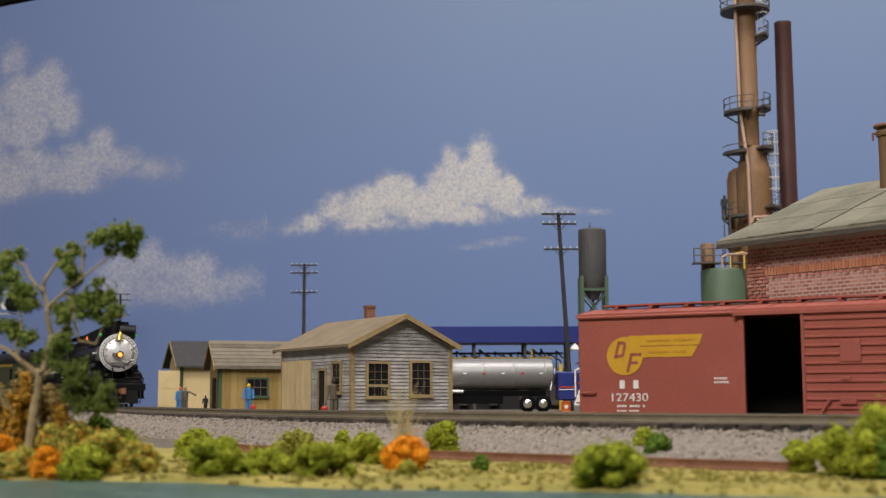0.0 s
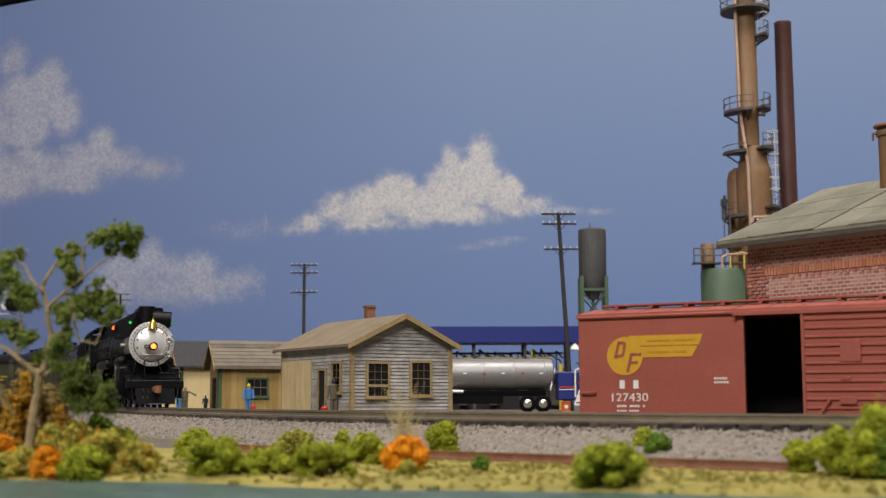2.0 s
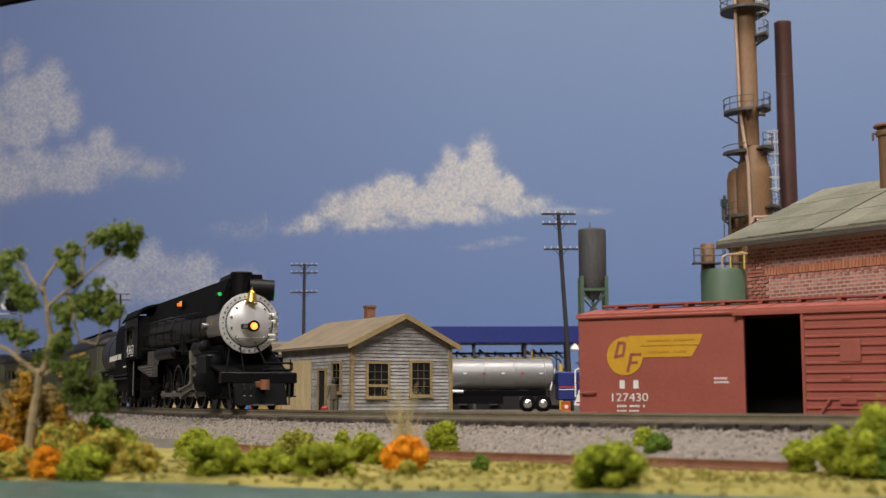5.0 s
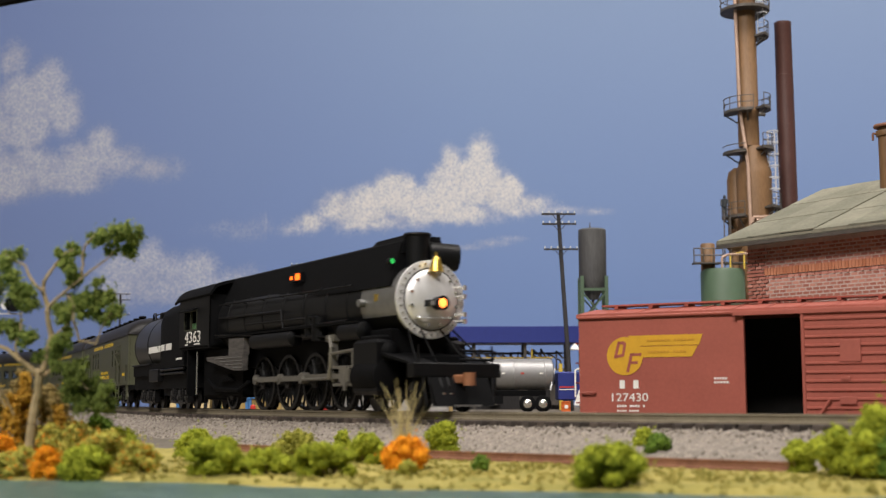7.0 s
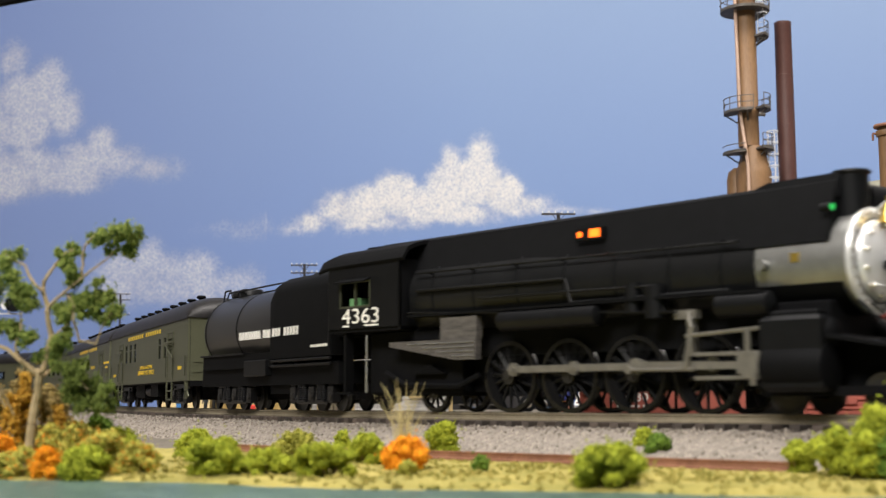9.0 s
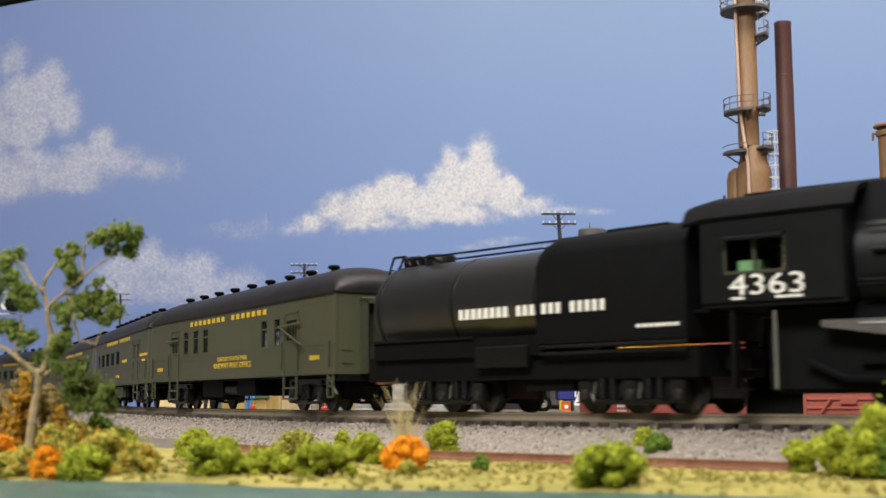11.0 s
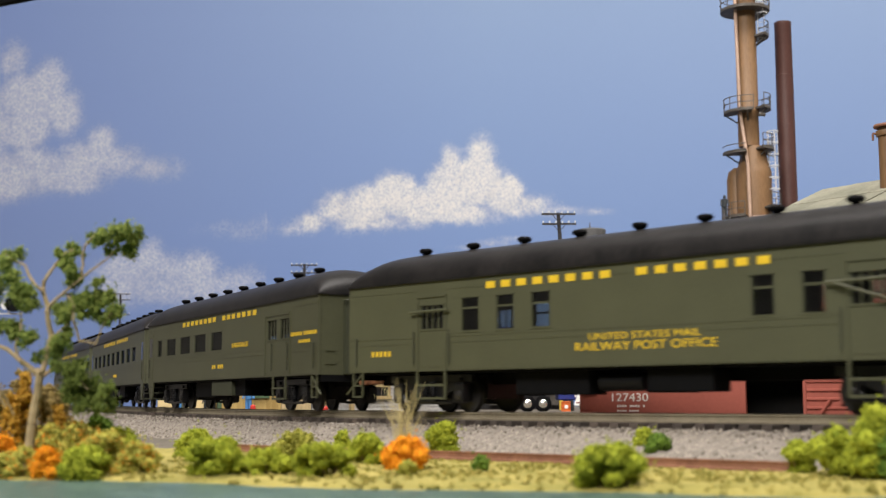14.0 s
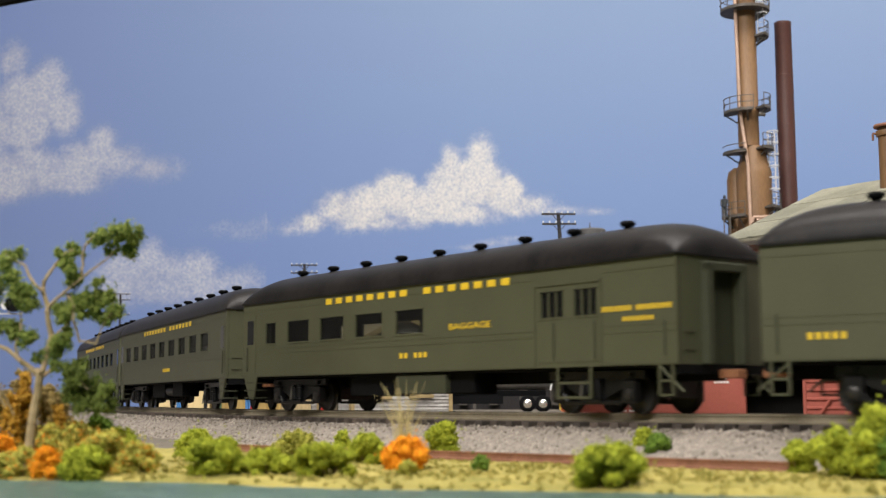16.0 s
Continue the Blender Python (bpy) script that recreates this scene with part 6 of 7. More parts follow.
        P("trailing_frame", S_().pipe([(-16.0, 1.1 * sg, 1.1), (-15.2, 1.1 * sg, 0.75), (-13.0, 1.1 * sg, 0.7), (-12.3, 1.0 * sg, 1.0)], 0.08), "black_matt")
        for x in DRIVERS:
            P("brake_shoe", S_().box(x + 0.98, x + 1.06, min(0.7 * sg, 0.85 * sg), max(0.7 * sg, 0.85 * sg), 0.6, 1.1), "black_matt", smooth=False)
    P("main_frame", S_().box(-15.5, -0.3, -0.5, 0.5, 0.55, 1.55), "black_matt", "black main frame", False)
    P("frame_top", S_().box(-15.0, -3.6, -0.75, 0.75, 1.5, 2.4), "black_matt", smooth=False)
    P("ash_hopper", S_().box(-16.9, -13.0, -0.95, 0.95, 0.45, 2.35, 0.1), "black_matt", "black ash hopper under the firebox", False)
    P("smokebox_saddle", S_().box(-3.2, -1.9, -1.0, 1.0, 1.4, 2.4, 0.05), "black_matt", smooth=False)
    # front deck, pilot and coupler
    P("pilot_beam", S_().box(-0.25, 0.12, -1.42, 1.42, 0.95, 1.35, 0.03), "black", "black pilot beam", False)
    P("front_deck", S_().prism([(-1.9, 1.6), (-0.2, 1.3), (-0.2, 1.36), (-1.9, 1.7)], "y", -1.35, 1.35), "black_matt", smooth=False)
    for y in (-1.15, -0.5, 0.5, 1.15):
        P("deck_brace", S_().rod((-0.2, y, 1.35), (-1.55, y * 0.6, 2.5), 0.03, n=6), "black_matt")
    pl = P("pilot", S_().prism([(0.15, 0.95), (0.55, 0.16), (0.45, 0.16), (0.0, 0.95)], "y", -0.95, 0.95), "black_matt", "black footboard pilot", False)
    for i in range(13):
        y = -1.2 + i * 0.2
        P("pilot_bar", S_().rod((0.12, y * 0.95, 0.95), (0.5 - abs(y) * 0.2, y * 0.9, 0.17), 0.035, n=5), "black", parent=pl)
    P("foot_plate", S_().box(0.35, 0.7, -0.4, 0.4, 0.15, 0.2), "graphite", smooth=False, parent=pl)
    cp = P("coupler", S_().box(0.1, 0.55, -0.16, 0.16, 0.78, 1.02, 0.03), "coupler", "rusty knuckle coupler", False)
    P("knuckle", S_().rod((0.6, 0.06, 0.72), (0.6, 0.06, 1.08), 0.17, n=12), "coupler", parent=cp)
    for y in (-0.62, -0.38):
        P("air_hose", S_().pipe([(0.15, y, 0.95), (0.3, y, 0.7), (0.32, y, 0.5)], 0.035), "black")
        P("hose_end", S_().rod((0.32, y, 0.52), (0.32, y, 0.38), 0.07, n=8), "bright", "bright hose coupling")
    for y in (-1.2, 1.2):
        P("flag_bracket", S_().rod((0.0, y, 1.35), (0.0, y, 1.85), 0.025, n=5), "black")
    P("cooler_pipe", S_().pipe([(-0.1, 0.2, 1.45), (-0.1, 1.3, 1.45), (-0.1, 1.3, 1.7), (-0.1, 0.2, 1.7)], 0.04), "black")
    # cab
    hw = 1.52
    x0, x1 = -18.2, -14.95
    cab = P("cab", S_().box(x1 - 0.08, x1, -hw, hw, 2.3, 4.3), "black", "black steel cab", False)
    for sg in (-1, 1):
        ya, yb = sorted((hw * sg, (hw - 0.06) * sg))
        for b in ((x0, x1, 2.4, 3.05), (x0, -17.6, 3.05, 3.75), (-16.3, x1, 3.05, 3.75), (x0, x1, 3.75, 4.32)):
            P("cab_side", S_().box(b[0], b[1], ya, yb, b[2], b[3]), "black", smooth=False, parent=cab)
        for b in ((-17.65, -16.25, 3.0, 3.06), (-17.65, -16.25, 3.74, 3.8), (-17.65, -17.6, 3.05, 3.75), (-16.3, -16.25, 3.05, 3.75), (-16.98, -16.92, 3.05, 3.75)):
            P("window_frame", S_().box(b[0], b[1], ya - 0.01, yb + 0.01, b[2], b[3]), "olive_dark", smooth=False, parent=cab)
        P("window_awning", S_().prism([(1.52 * sg, 3.82), (1.75 * sg, 3.72), (1.75 * sg, 3.76), (1.52 * sg, 3.87)], "x", -17.65, -16.25), "black_matt", smooth=False, parent=cab)
    P("cab_floor", S_().box(x0, x1, -hw + 0.05, hw - 0.05, 2.3, 2.4), "black_matt", smooth=False, parent=cab)
    P("cab_lining", S_().box(-15.1, -15.0, -1.3, 1.3, 2.4, 4.2), "green_inside", smooth=False, parent=cab)
    P("cab_seat", S_().box(-17.4, -16.9, -1.35, -0.9, 2.4, 3.3), "green_inside", smooth=False, parent=cab)
    rs = []
    for x, dz in ((-18.6, -0.1), (-18.1, 0), (-14.75, 0.06)):
        rs.append([(x, y, 4.25 + dz + 0.6 * math.sqrt(max(0, 1 - (y / 1.6) ** 2)) ** 0.9) for y in np.linspace(-1.6, 1.6, 17)] + [(x, y, 4.18 + dz + 0.57 * math.sqrt(max(0, 1 - (y / 1.55) ** 2))) for y in np.linspace(1.55, -1.55, 17)])
    P("cab_roof", S_().loft(rs), "black_matt", "arched black cab roof", parent=cab)
    P("roof_hatch", S_().box(-17.6, -16.4, -0.5, 0.5, 4.82, 4.9), "black", smooth=False, parent=cab)
    words("cab_number", "4363", 0.44, 1.68, M["white"], v, Matrix.Translation((-16.7 - o, -hw - 0.004, 2.76)))
    for a, b in ((-17.5, -17.2), (-16.5, -15.9)):
        P("small_print", S_().box(a, b, -hw - 0.012, -hw, 2.45, 2.5), "white", smooth=False)
    # wheels
    for x in DRIVERS:
        wheelset("driving_wheel", v, x, DR, o, 0.78, spokes=15)
    for x in (-3.1, -0.9):
        w = wheelset("leading_wheel", v, x, 0.43, o, material="tyre")
    wheelset("trailing_wheel", v, -14.25, 0.56, o, spokes=10)
    P("leading_truck_frame", S_().box(-3.7, -0.6, -0.95, -0.88, 0.4, 0.6).box(-3.7, -0.6, 0.88, 0.95, 0.4, 0.6), "black_matt", smooth=False)
    # rods, moved by the cranks
    rods = {}
    for sg, key in ((-1, "near"), (1, "far")):
        y = 1.0 * sg
        s = Shape()
        s.box(DRIVERS[0] - DRIVERS[2], DRIVERS[3] - DRIVERS[2], y - 0.035, y + 0.035, -0.09, 0.09, 0.012)
        for x in DRIVERS:
            s.rod((x - DRIVERS[2], y - 0.06, 0), (x - DRIVERS[2], y + 0.06, 0), 0.17, n=16)
            s.rod((x - DRIVERS[2], y - 0.1, 0), (x - DRIVERS[2], y + 0.1, 0), 0.08, n=12)
        rods["side", sg] = part("side_rod", s, M["rod"], v, "dull steel side rod", True)
        y2 = 1.14 * sg
        s = Shape().prism([(0, -0.11), (3.15, -0.075), (3.15, 0.075), (0, 0.11)], "y", y2 - 0.035, y2 + 0.035)
        s.rod((0, y2 - 0.06, 0), (0, y2 + 0.06, 0), 0.19, n=16).rod((3.15, y2 - 0.06, 0), (3.15, y2 + 0.06, 0), 0.13, n=14)
        rods["main", sg] = part("main_rod", s, M["rod"], v, "dull steel main rod", True)
        s = Shape().box(-0.3, 0.3, y2 - 0.12, y2 + 0.06, -0.2, 0.24, 0.03).box(-0.18, 0.2, y2 - 0.14, y2 + 0.02, -0.3, 0.3, 0.02).rod((0.2, y2, 0), (1.2, y2, 0), 0.05, n=8)
        s.box(0.05, 0.18, y2 - 0.16, y2 - 0.1, -0.45, 0.1)
        rods["cross", sg] = part("crosshead", s, M["rod"], v, "dull steel crosshead", True)
        y3 = 1.24 * sg
        s = Shape().rod((0, y3, 0), (1.85, y3, 0), 0.045, n=8).rod((0, y3 - 0.05, 0), (0, y3 + 0.05, 0), 0.1, n=10)
        rods["ecc", sg] = part("eccentric_rod", s, M["rod"], v, "", True)
        s = Shape().pipe([(0.0, y3, 0.55), (0.12, y3, 0.2), (0.1, y3, -0.2), (0.0, y3, -0.75)], 0.075)
        rods["link", sg] = part("valve_link", s, M["rod"], v, "", True)
    return v, o, rods


ENGINE, ENGINE_MID, RODS = build_engine()


# ---- trucks shared by tender and cars ----
def truck(v, mid, xc, axles, r, frame_mat="truck_black", half=1.05):
    lo, hi = min(axles), max(axles)
    s = Shape(mid)
    for y in (-half, half):
        s.box(lo - 0.4, hi + 0.4, y - 0.06, y + 0.06, r + 0.34, r + 0.56, 0.02)
        for a, b in zip(axles, axles[1:]):
            c = (a + b) / 2
            s.prism([(a + 0.1, r + 0.4), (b - 0.1, r + 0.4), (b - 0.12, r + 0.2), (c + 0.3, r - 0.12), (c - 0.3, r - 0.12), (a + 0.12, r + 0.2)], "y", y - 0.05, y + 0.05)
    s.box(xc - 0.25, xc + 0.25, -half, half, r, r + 0.5)
    s.box(lo - 0.5, hi + 0.5, -0.6, 0.6, r - 0.1, r + 0.55)
    t = part("truck_frame", s, M[frame_mat], v, "black cast truck frame")
    eq = Shape(mid)
    for y in (-half - 0.09, half + 0.09):
        eq.pipe([(lo, y, r + 0.26), (lo + 0.28, y, r - 0.2), (hi - 0.28, y, r - 0.2), (hi, y, r + 0.26)], 0.05)
    part("equaliser", eq, M[frame_mat], t)
    for a in axles:
        for y in (-half, half):
            sg = -1 if y < 0 else 1
            ya, yb = sorted((y - 0.1 * sg, y + 0.16 * sg))
            j = part("journal_box", Shape(mid).box(a - 0.19, a + 0.19, ya, yb, r - 0.22, r + 0.34, 0.05), M[frame_mat], t)
            part("journal_lid", Shape(mid).lathe([(0.13, 0.16 * sg), (0.13, 0.19 * sg), (0.06, 0.22 * sg)], "y", (a, y, r), 12), M["tyre"], t, smooth=True)
            part("pedestal_bolt", Shape(mid).rod((a, y + 0.05 * sg, r + 0.44), (a, y + 0.14 * sg, r + 0.44), 0.06, n=6), M[frame_mat], t)
        wheelset("wheel", t, a, r, mid)
    for a, b in zip(axles, axles[1:]):
        c = (a + b) / 2
        for y in (-half, half):
            sg = -1 if y < 0 else 1
            for d in (-0.16, 0.16):
                part("coil_spring", Shape(mid).lathe([(0.1 + 0.025 * (i % 2), r - 0.12 + 0.035 * i) for i in range(15)], "z", (c + d, y + 0.1 * sg, 0), 10), M["black"], t, smooth=True)
            part("spring_plank", Shape(mid).box(c - 0.34, c + 0.34, *sorted((y, y + 0.22 * sg)), r - 0.18, r - 0.12), M[frame_mat], t)
            part("brake_hanger", Shape(mid).rod((c - 0.42, y + 0.06 * sg, r + 0.3), (c - 0.5, y + 0.06 * sg, r - 0.1), 0.03, n=5), M["rod"], t)
    return t


def build_tender():
    v, o = vehicle("tender", -20.3, -26.9, "black cylindrical oil tender with white lettering", "tender")
    S_ = lambda: Shape(o)
    P = lambda name, sh, m, label="", smooth=True, parent=None: part(name, sh, M[m], parent or v, label, smooth)
    zc, R = 2.85, 1.38
    P("tank", S_().lathe([(0.4, -29.85), (1.1, -29.8), (R - 0.05, -29.7), (R, -29.55), (R, -22.9), (0.5, -22.8)], "x", (0, 0, zc), 56), "tank_black", "black cylindrical water tank")
    for x in (-29.5, -26.4, -23.3):
        P("tank_band", S_().lathe([(R, x), (R + 0.015, x + 0.02), (R + 0.015, x + 0.1), (R, x + 0.12)], "x", (0, 0, zc), 56), "black")
    hw = 1.45
    prof = [(-hw, 1.7), (-hw, 3.85), (-hw + 0.12, 4.15), (-hw + 0.45, 4.36), (hw - 0.45, 4.36), (hw - 0.12, 4.15), (hw, 3.85), (hw, 1.7)]
    P("oil_bunker", S_().loft([[(x, y, z if z < 2 else z - d) for y, z in prof] for x, d in ((-23.1, 0.25), (-22.9, 0.08), (-22.6, 0.0), (-18.45, 0.0))]), "black_matt", "black square-shouldered oil bunker")
    P("bunker_rim", S_().box(-18.5, -18.4, -1.3, 1.3, 4.2, 4.42), "black_matt", smooth=False)
    P("bunker_hatch", S_().box(-21.5, -19.6, -0.6, 0.6, 4.34, 4.5, 0.03), "black", smooth=False)
    for y in (-1.35, 1.35):
        P("skirt", S_().box(-29.6, -22.9, y - 0.04, y + 0.04, 1.45, 1.95), "black_matt", smooth=False)
        P("ledge", S_().box(-29.7, -25.4, y - 0.12, y + 0.12, 1.93, 1.99), "black", smooth=False)
        P("brake_box", S_().box(-25.3, -23.4, y - 0.14, y + 0.1, 1.15, 1.7, 0.03), "black", smooth=False)
        P("frame_rib", S_().rod((-23.0, y * 1.06, 1.62), (-18.5, y * 1.06, 1.62), 0.05, n=6), "black")
        P("frame_rib", S_().rod((-23.0, y * 1.06, 1.45), (-18.5, y * 1.06, 1.45), 0.05, n=6), "black")
        P("handrail", S_().pipe([(-29.6, y * 0.35, 4.15), (-29.4, y * 0.35, 4.4), (-23.2, y * 0.35, 4.4)], 0.03), "black")
        P("corner_handrail", S_().rod((-18.5, y * 1.1, 1.9), (-18.5, y * 1.1, 3.9), 0.03, n=6), "black")
    P("underframe", S_().box(-30.0, -18.3, -1.25, 1.25, 0.84, 1.5), "black_matt", smooth=False)
    P("fire_box_frame", S_().box(-23.8, -22.2, -1.1, 1.1, 0.55, 1.1), "black_matt", smooth=False)
    P("filler_hatch", S_().lathe([(0.45, 4.1), (0.45, 4.42), (0.4, 4.48), (0.1, 4.5)], "z", (-28.3, 0, 0), 20), "black")
    P("rear_lamp", S_().rod((-29.7, 0, 4.35), (-29.2, 0, 4.35), 0.2, n=14), "black")
    for y in (-0.45, -0.1):
        P("rear_ladder", S_().pipe([(-30.05, y, 1.5), (-30.05, y, 4.1), (-29.85, y, 4.5), (-29.3, y, 4.5), (-29.1, y, 4.2)], 0.035), "black")
    for z in np.arange(1.7, 4.2, 0.35):
        P("rung", S_().rod((-30.05, -0.45, z), (-30.05, -0.1, z), 0.025, n=5), "black")
    # lettering follows the round of the tank: one bar a letter
    step = (26.0 - 20.75) / 22
    for i in range(22):
        if i in (8, 16):
            continue
        x = -26.0 + step * i
        y = -R - 0.004 if x < -22.95 else -hw - 0.004
        P("lettering", S_().box(x, x + step * 0.6, y - 0.02, y + 0.06, 2.44, 2.71), "white", smooth=False)
    for i in range(7):
        x = -19.9 + i * 0.18
        P("small_print", S_().box(x, x + 0.14, -hw - 0.012, -hw, 1.98, 2.06), "white", smooth=False)
    truck(v, o, -20.35, (-21.75, -20.35, -18.95), 0.46)
    truck(v, o, -26.9, (-28.3, -26.9, -25.5), 0.46)
    cp = P("coupler", S_().box(-30.9, -30.0, -0.15, 0.15, 0.8, 1.02, 0.03), "coupler", "rusty coupler", False)
    P("drawbar", S_().box(-18.7, -17.6, -0.3, 0.3, 1.0, 1.3), "black_matt", smooth=False)
    P("deck_plate", S_().box(-18.9, -18.0, -1.2, 1.2, 2.25, 2.33), "black_matt", smooth=False)


build_tender()


# ---- passenger cars ----
def pane_material():
    m = bpy.data.materials.new("thin_window_glass")
    m.use_nodes = True
    n, l = m.node_tree.nodes, m.node_tree.links
    n.remove(n["Principled BSDF"])
    tr, gl, mx = n.new("ShaderNodeBsdfTransparent"), n.new("ShaderNodeBsdfGlossy"), n.new("ShaderNodeMixShader")
    tr.inputs[0].default_value = (0.72, 0.74, 0.72, 1)
    gl.inputs["Roughness"].default_value = 0.05
    mx.inputs[0].default_value = 0.07
    l.new(tr.outputs[0], mx.inputs[1])
    l.new(gl.outputs[0], mx.inputs[2])
    l.new(mx.outputs[0], n["Material Output"].inputs[0])
    return m


M["pane"] = pane_material()


def passenger_car(name, x1, x0, label, openings, doors, letters, prints, vestibule, category="railway car"):
    """x1: front end, x0: rear end. openings: (from, to, low, high, kind)."""
    front, rear = x1 - 3.0, x0 + 3.0
    v, o = vehicle(name, front, rear, label, category)
    S_ = lambda: Shape(o)
    P = lambda nm, sh, m, lab="", smooth=False, parent=None: part(nm, sh, M[m], parent or v, lab, smooth)
    lo, ev, hw = 1.11, 3.58, 1.5
    for sg in (-1, 1):
        ya, yb = sorted((hw * sg, (hw - 0.07) * sg))
        yo = hw * sg
        out = lambda d: sorted((yo, yo + d * sg))
        cols = sorted(openings, key=lambda a: a[0])
        bits, x = [], x0
        for a, b, z0, z1, kind in cols:
            bits += [(x, a, lo, ev), (a, b, lo, z0), (a, b, z1, ev)]
            x = b
        bits.append((x, x1, lo, ev))
        # near-black inner skin: the shade inside the car put into its colour
        li, lj = sorted(((hw - 0.075) * sg, (hw - 0.1) * sg))
        for a, b, z0, z1 in bits:
            side = P("side_panel", S_().box(a, b, ya, yb, z0, z1), "olive", "olive green steel side")
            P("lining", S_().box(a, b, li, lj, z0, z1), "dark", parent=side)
        for a, b, z0, z1, kind in cols:
            w = P("window", S_().box(a, b, *sorted(((hw - 0.05) * sg, (hw - 0.04) * sg)), z0, z1), "pane", "dark window pane")
            f0, f1 = out(0.018)
            for q in ((a - 0.05, b + 0.05, z1, z1 + 0.04), (a - 0.06, b + 0.06, z0 - 0.05, z0)):
                P("sill", S_().box(q[0], q[1], f0, f1, q[2], q[3]), "olive", parent=w)
            i0, i1 = sorted(((hw - 0.045) * sg, (hw - 0.02) * sg))
            for q in ((a, a + 0.04, z0, z1), (b - 0.04, b, z0, z1)):
                P("sash", S_().box(q[0], q[1], i0, i1, q[2], q[3]), "olive_dark", parent=w)
            if kind == "split":
                P("sash", S_().box(a, b, i0, i1, z1 - 0.3, z1 - 0.25), "olive", parent=w)
            if kind == "bars":
                n = int((b - a) / 0.22)
                for i in range(1, n):
                    P("window_bar", S_().box(a + (b - a) * i / n - 0.025, a + (b - a) * i / n + 0.025, i0, i1, z0, z1), "olive", parent=w)
        # belts and rivet strips
        for z, t in ((lo + 0.03, 0.06), (2.02, 0.05), (1.86, 0.03), (3.3, 0.025)):
            f0, f1 = out(0.009)
            xs = [x0] + [c for d in doors for c in d] + [x1]
            for a, b in zip(xs[::2], xs[1::2]):
                P("belt_rail", S_().box(a, b, f0, f1, z, z + t), "olive", parent=side)
        for a, b in doors:
            f0, f1 = out(0.03)
            d = P("door", S_().box(a, a + 0.05, f0, f1, lo + 0.05, 3.15).box(b - 0.05, b, f0, f1, lo + 0.05, 3.15).box(a, b, f0, f1, 3.12, 3.18), "olive", "olive side door with barred window")
            P("kick_plate", S_().box(a + 0.1, b - 0.1, *out(0.012), lo + 0.12, 1.75), "olive", parent=d)
            if b - a > 2:
                a, b = a + 0.85, b - 0.33
            for z in (0.35, 0.7):
                P("step_rung", S_().box(a + 0.03, b - 0.03, *out(0.06), z, z + 0.06), "olive", parent=d)
            for xx in (a, b - 0.06):
                P("step_hanger", S_().box(xx, xx + 0.06, *out(0.06), 0.35, lo), "olive", parent=d)
            for xx in (a - 0.12, b + 0.12):
                P("grab_iron", S_().rod((xx, yo + 0.05 * sg, 1.3), (xx, yo + 0.05 * sg, 2.2), 0.022, n=5), "olive_dark", parent=d)
        for xe, sx in ((x0, 1), (x1, -1)):
            if vestibule and (xe == x0 or vestibule > 1):
                st = P("vestibule_steps", S_().prism([(xe + sx * 0.1, lo), (xe + sx * 0.95, lo), (xe + sx * 0.75, 0.38), (xe + sx * 0.45, 0.38)], "y", *sorted((yo, yo - 0.06 * sg))), "olive", "olive vestibule step box")
                for z in (0.4, 0.65, 0.9):
                    P("tread", S_().box(min(xe + sx * 0.15, xe + sx * 0.8), max(xe + sx * 0.15, xe + sx * 0.8), *sorted((yo, yo - 0.5 * sg)), z, z + 0.04), "olive_dark", parent=st)
                a, b = sorted((xe + sx * 0.2, xe + sx * 0.85))
                P("vestibule_door", S_().box(a, b, *out(0.015), lo + 0.05, 3.2), "olive")
                P("door_window", S_().box(a + 0.12, b - 0.12, *out(0.02), 2.2, 3.0), "glass")
            else:
                a, b = sorted((xe + sx * 0.15, xe + sx * 0.6))
                for z in (0.4, 0.72):
                    P("end_step_rung", S_().box(a, b, *sorted((yo, yo - 0.06 * sg)), z, z + 0.05), "olive")
                for xx in (a, b - 0.05):
                    P("end_step_hanger", S_().box(xx, xx + 0.05, *sorted((yo, yo - 0.06 * sg)), 0.4, lo), "olive")
                P("step_brace", S_().rod((a if sx < 0 else b, yo - 0.03 * sg, lo), ((a + b) / 2 - sx * 0.5, yo - 0.03 * sg, 0.5), 0.03, n=5), "olive")
            P("corner_grab", S_().rod((xe + sx * 0.35, yo + 0.04 * sg, 1.3), (xe + sx * 0.35, yo + 0.04 * sg, 2.1), 0.022, n=5), "olive_dark")
    # lettering on both sides is alike; only the near one is seen
    for lx0, lx1, z, h, count, gaps in letters:
        letter_bars_car(v, o, lx0, lx1, z, h, count, gaps)
    for text, xc, z, h, w in prints:
        words("lettering", text, h, w, M["yellow"], v, Matrix.Translation((xc - o, -hw - 0.004, z)))
    # ends, floor, roof
    for xe, sx in ((x0, 1), (x1, -1)):
        a, b = sorted((xe, xe + 0.07 * sx))
        s = S_()
        for q in ((-1.43, -0.5, lo, ev), (0.5, 1.43, lo, ev), (-0.5, 0.5, 3.25, ev)):
            s.box(a, b, q[0], q[1], q[2], q[3])
        e = P("end_wall", s, "olive", "olive end wall with doorway")
        P("end_doorway", S_().box(min(xe + 0.1 * sx, xe + 0.14 * sx), max(xe + 0.1 * sx, xe + 0.14 * sx), -0.5, 0.5, lo, 3.25), "olive_dark", parent=e)
        a2, b2 = sorted((xe, xe - 0.22 * sx))
        for q in ((-0.68, -0.5, lo, 3.4), (0.5, 0.68, lo, 3.4), (-0.68, 0.68, 3.22, 3.42)):
            P("diaphragm", S_().box(a2, b2, q[0], q[1], q[2], q[3], 0.02), "olive_dark", parent=e)
